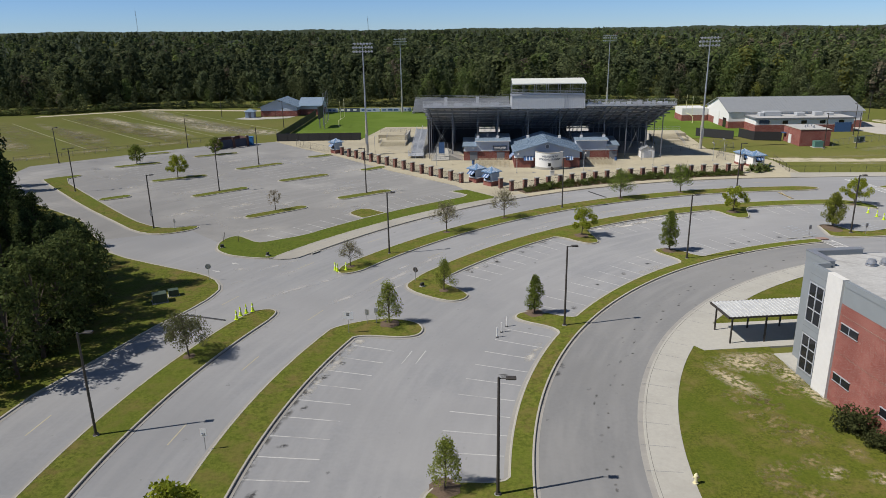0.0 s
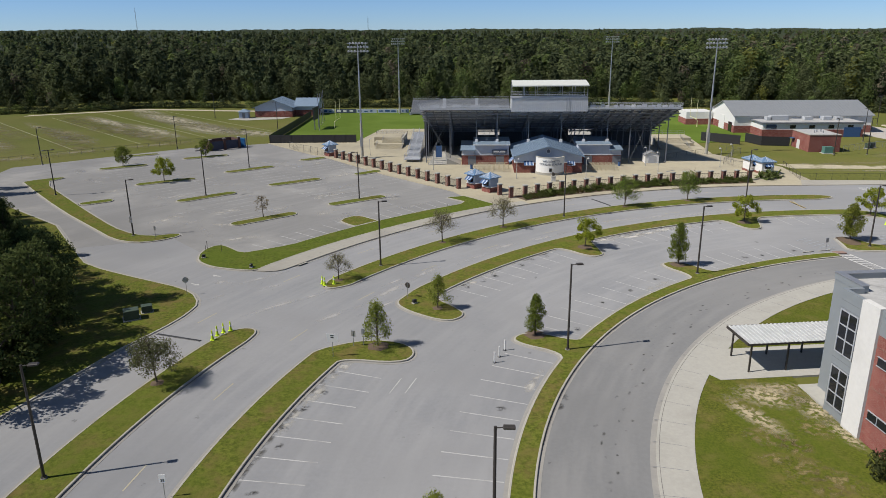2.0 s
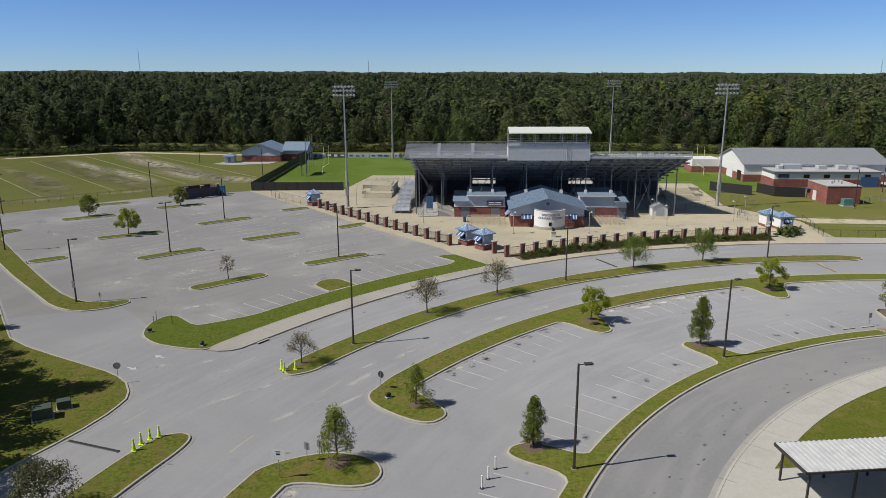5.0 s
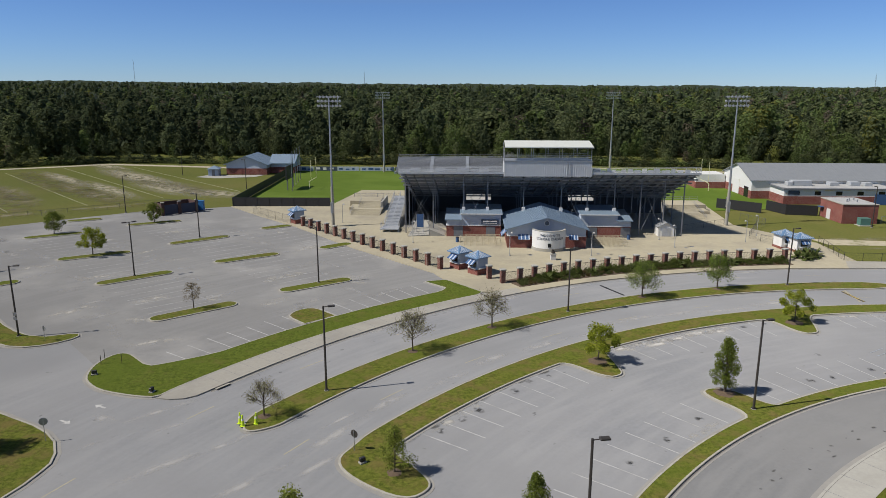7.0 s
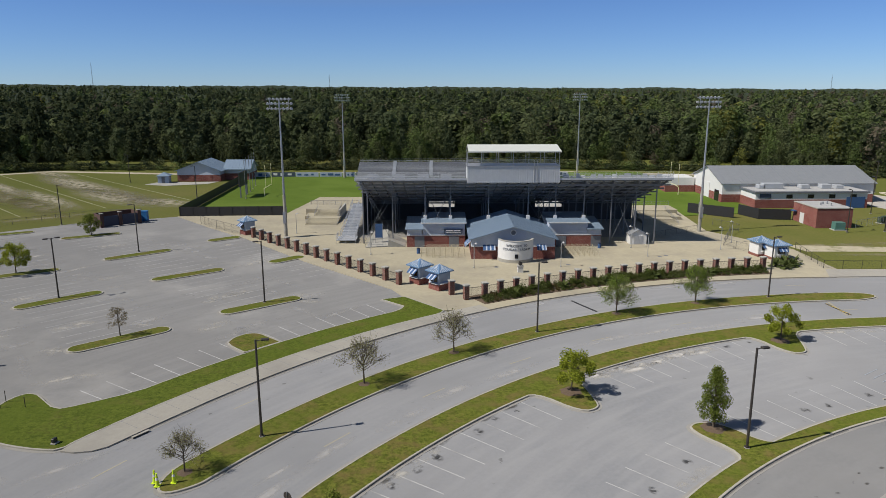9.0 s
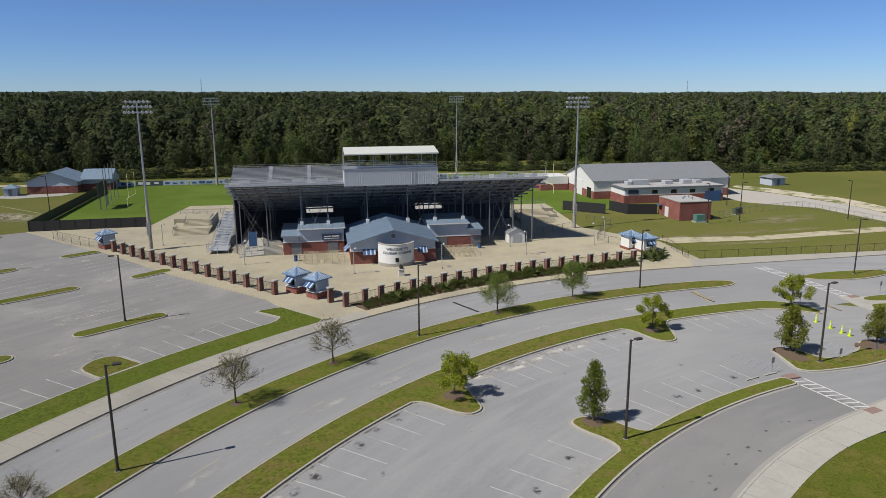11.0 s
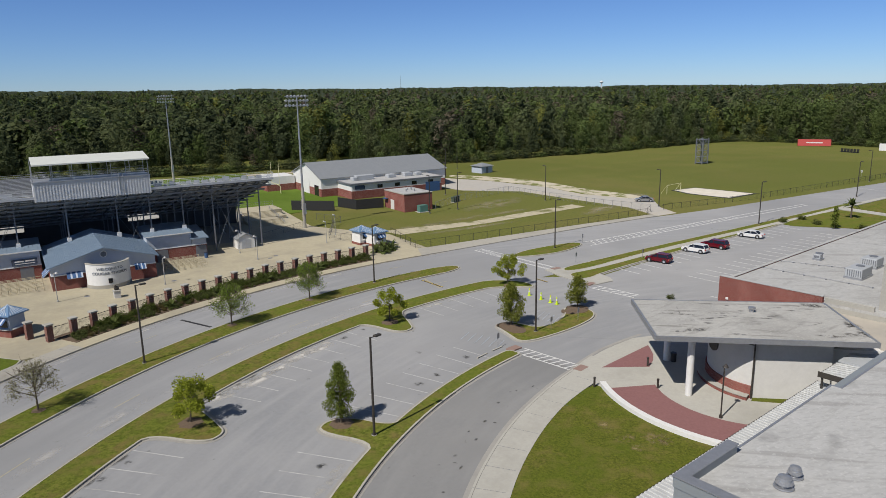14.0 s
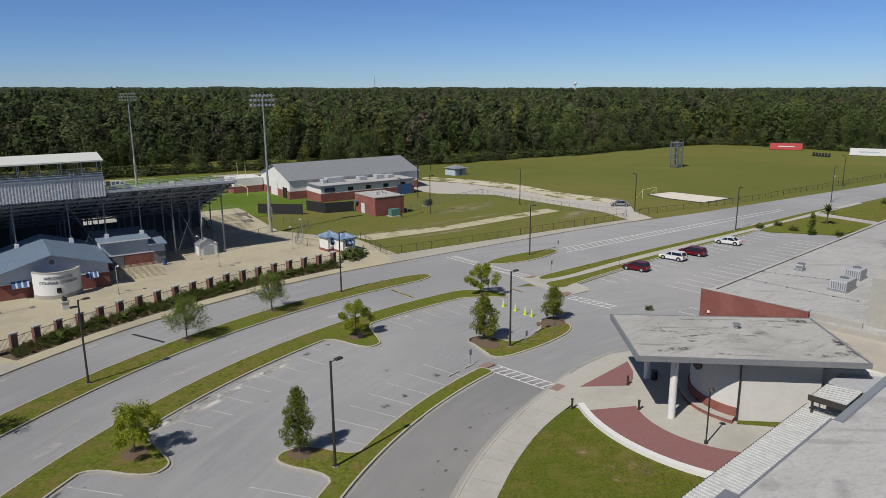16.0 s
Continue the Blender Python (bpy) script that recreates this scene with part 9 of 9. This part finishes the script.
for x, y, k in ((146.3, 132.2, 1), (152.3, 131.6, 1), (149.6, 126.6, 1), (152.7, 118.8, 0.9), (78, 104.5, 1.3), (83.5, 109.2, 0.6), (200.3, 131.4, 1.2)):
    m = pose(x, y, 0.05, 0, 0, x * 7) @ Matrix.Scale(k, 4)
    copy_thing(sh[0], m).matrix_basis = m
for pts in ([(56.3, 113.6), (57.2, 114.2), (58.5, 114.1), (58.9, 112.6), (58.9, 110.4), (57.6, 109.4), (56.4, 110.4)], [(68.6, 114.6), (70.6, 114.4), (71.4, 113.0), (70.4, 111.6), (68.8, 111.0), (67.8, 112.2)]):
    slab("mulch_bed", rounded(pts), -0.05, 0.165, M_MULCH, label="brown mulch bed under a young oak", category="planting bed")
hazel = shrub(76, 1.9, 1.7, leafmat("yellowing_thicket_leaves", (0.270, 0.255, 0.045), (0.170, 0.168, 0.032)), "yellowing low bush at the edge of the forest", 700, 0.13)
for i, (x, y, k) in enumerate(((323.6, 276.5, 1.5), (320.0, 277.0, 1.1), (327.5, 275.5, 1.3), (331.0, 276.0, 1.0), (304.0, 280.0, 1.2), (300.5, 279.5, 0.9))):
    m = pose(x, y, fall(x, y), 0, 0, 67 * i) @ Matrix.Scale(k, 4)
    if i:
        copy_thing(hazel, m).matrix_basis = m
    else:
        hazel.matrix_basis = m
young = tree(31, 4.6, 1.9, "column", L_OAK, "slender young evergreen tree on the palm island", 1500, 0.12, 0.06)
young.matrix_basis = pose(148.5, 122.3, 0.1)
wallbush = shrub(75, 2.3, 2.1, leafmat("wall_shrub_leaves", (0.075, 0.085, 0.030), (0.048, 0.058, 0.022)), "large ragged dark shrub against the brick wall", 1700, 0.12)
wallbush.matrix_basis = pose(31.0, 52.6, 0.12)
m = pose(31.9, 50.4, 0.12) @ Matrix.Scale(0.7, 4)
copy_thing(wallbush, m).matrix_basis = m


def frond_plant(name, trunk_h, n, l, label, cat):
    e = empty(name)
    rng = np.random.default_rng(31)
    if trunk_h > 0.2:
        bm = bmesh.new()
        rod(bm, (0, 0, -0.05), (0.05, 0, trunk_h), 0.19, 0.14, 10)
        part("trunk", bm, M_TRUNK, e)
    bm = bmesh.new()
    for i in range(n):
        a, e0 = i * 2.399, rng.uniform(0.1, 1.3)
        prev = Vector((0, 0, trunk_h))
        dirn = Vector((math.cos(a) * math.cos(e0), math.sin(a) * math.cos(e0), math.sin(e0)))
        side = Vector((-math.sin(a), math.cos(a), 0))
        pts = [prev]
        for k in range(5):
            dirn = (dirn + Vector((0, 0, -0.16))).normalized()
            pts.append(pts[-1] + dirn * l / 5)
        for k in range(5):
            w0, w1 = 0.34 * l * (0.25, 0.75, 1, 0.8, 0.45)[k] * 0.5, 0.34 * l * (0.75, 1, 0.8, 0.45, 0.05)[k] * 0.5
            for s in (-1, 1):
                q = [pts[k], pts[k + 1], pts[k + 1] + side * s * w1 + Vector((0, 0, -0.06)), pts[k] + side * s * w0 + Vector((0, 0, -0.06))]
                bm.faces.new([bm.verts.new(p) for p in q])
    part("fronds", bm, leafmat(name + "_leaves", (0.130, 0.160, 0.050), (0.085, 0.110, 0.034), 0.2), e)
    return tagged(e, label, cat)


fp1 = frond_plant("palmetto", 0.25, 22, 1.3, "low spiky palmetto in the planting bed", "palm")
spots = [(*pol(a, 112.3), 0.19) for a in (118.5, 114, 110.2, 105.5, 100.5)] + [(65.2, 158.8, 0.13), (63.4, 157.6, 0.13), (66.4, 160.6, 0.13), (64.6, 160.8, 0.13), (62.4, 159, 0.13)]
fp1.matrix_basis = pose(*spots[0])
for i, s in enumerate(spots[1:]):
    m = pose(*s, 0, 0, 50 * i) @ Matrix.Scale(1.25 if i > 3 else 1, 4)
    copy_thing(fp1, m).matrix_basis = m
frond_plant("palm_tree", 2.9, 26, 1.9, "short palm tree on a mulched island", "palm").matrix_basis = pose(162, 126.3, 0.1)
slab("palm_island", rounded([(142.8, 130.6), (150.2, 132.4), (167.9, 133.4), (170.4, 131), (169.6, 119.0), (152.2, 119.2), (149.9, 122.6)], 1), -0.2, 0.14, M_TURF, label="grass island with palm and shrubs", category="verge")
slab("path_east", [(171.0, 134.0), (174.4, 134.2), (173.2, 116.0), (170.2, 116.0)], -0.2, 0.13, M_CONCRETE, label="pale concrete path beside the palm island", category="path")
slab("verge_east", [(175.0, 133.6), (199, 135.0), (210, 133), (204, 116), (173.8, 116)], -0.2, 0.135, M_TURF, label="grass verge beside the concrete path", category="verge")
# mulch rings under the island trees
for x, y in ((-16.0, 93.1), (-3.4, 110.2), (6.1, 119.1), (28.6, 133.4), (41.1, 138.1), (17.8, 108.2), (46, 122.6), (68.8, 127.6), (29.3, 100.3), (8.1, 76.6), (57.8, 112.0), (68.0, 112.6), (-8.1, 73.4), (-2.6, 83.8), (-0.6, 44.4), (-27.4, 65)):
    r = 1.25 if abs(x) < 100 and (x, y) in ((17.8, 108.2), (29.3, 100.3), (8.1, 76.6), (-8.1, 73.4), (57.8, 112.0), (68.0, 112.6), (-0.6, 44.4), (46, 122.6)) else 0.7
    bm = bmesh.new()
    ring = [bm.verts.new((x + r * (1 + 0.12 * math.sin(i * 2.3 + x)) * math.cos(i * math.pi / 8), y + r * (1 + 0.12 * math.sin(i * 1.7 + y)) * math.sin(i * math.pi / 8), 0.135)) for i in range(16)]
    top = bm.verts.new((x, y, 0.26))
    for i in range(16):
        bm.faces.new((ring[i], ring[(i + 1) % 16], top))
    bm.faces.new(ring[::-1])
    tagged(obj("mulch_bed", bm, M_MULCH), "dark mulch ring round a young tree", "mulch", "mulch rings")
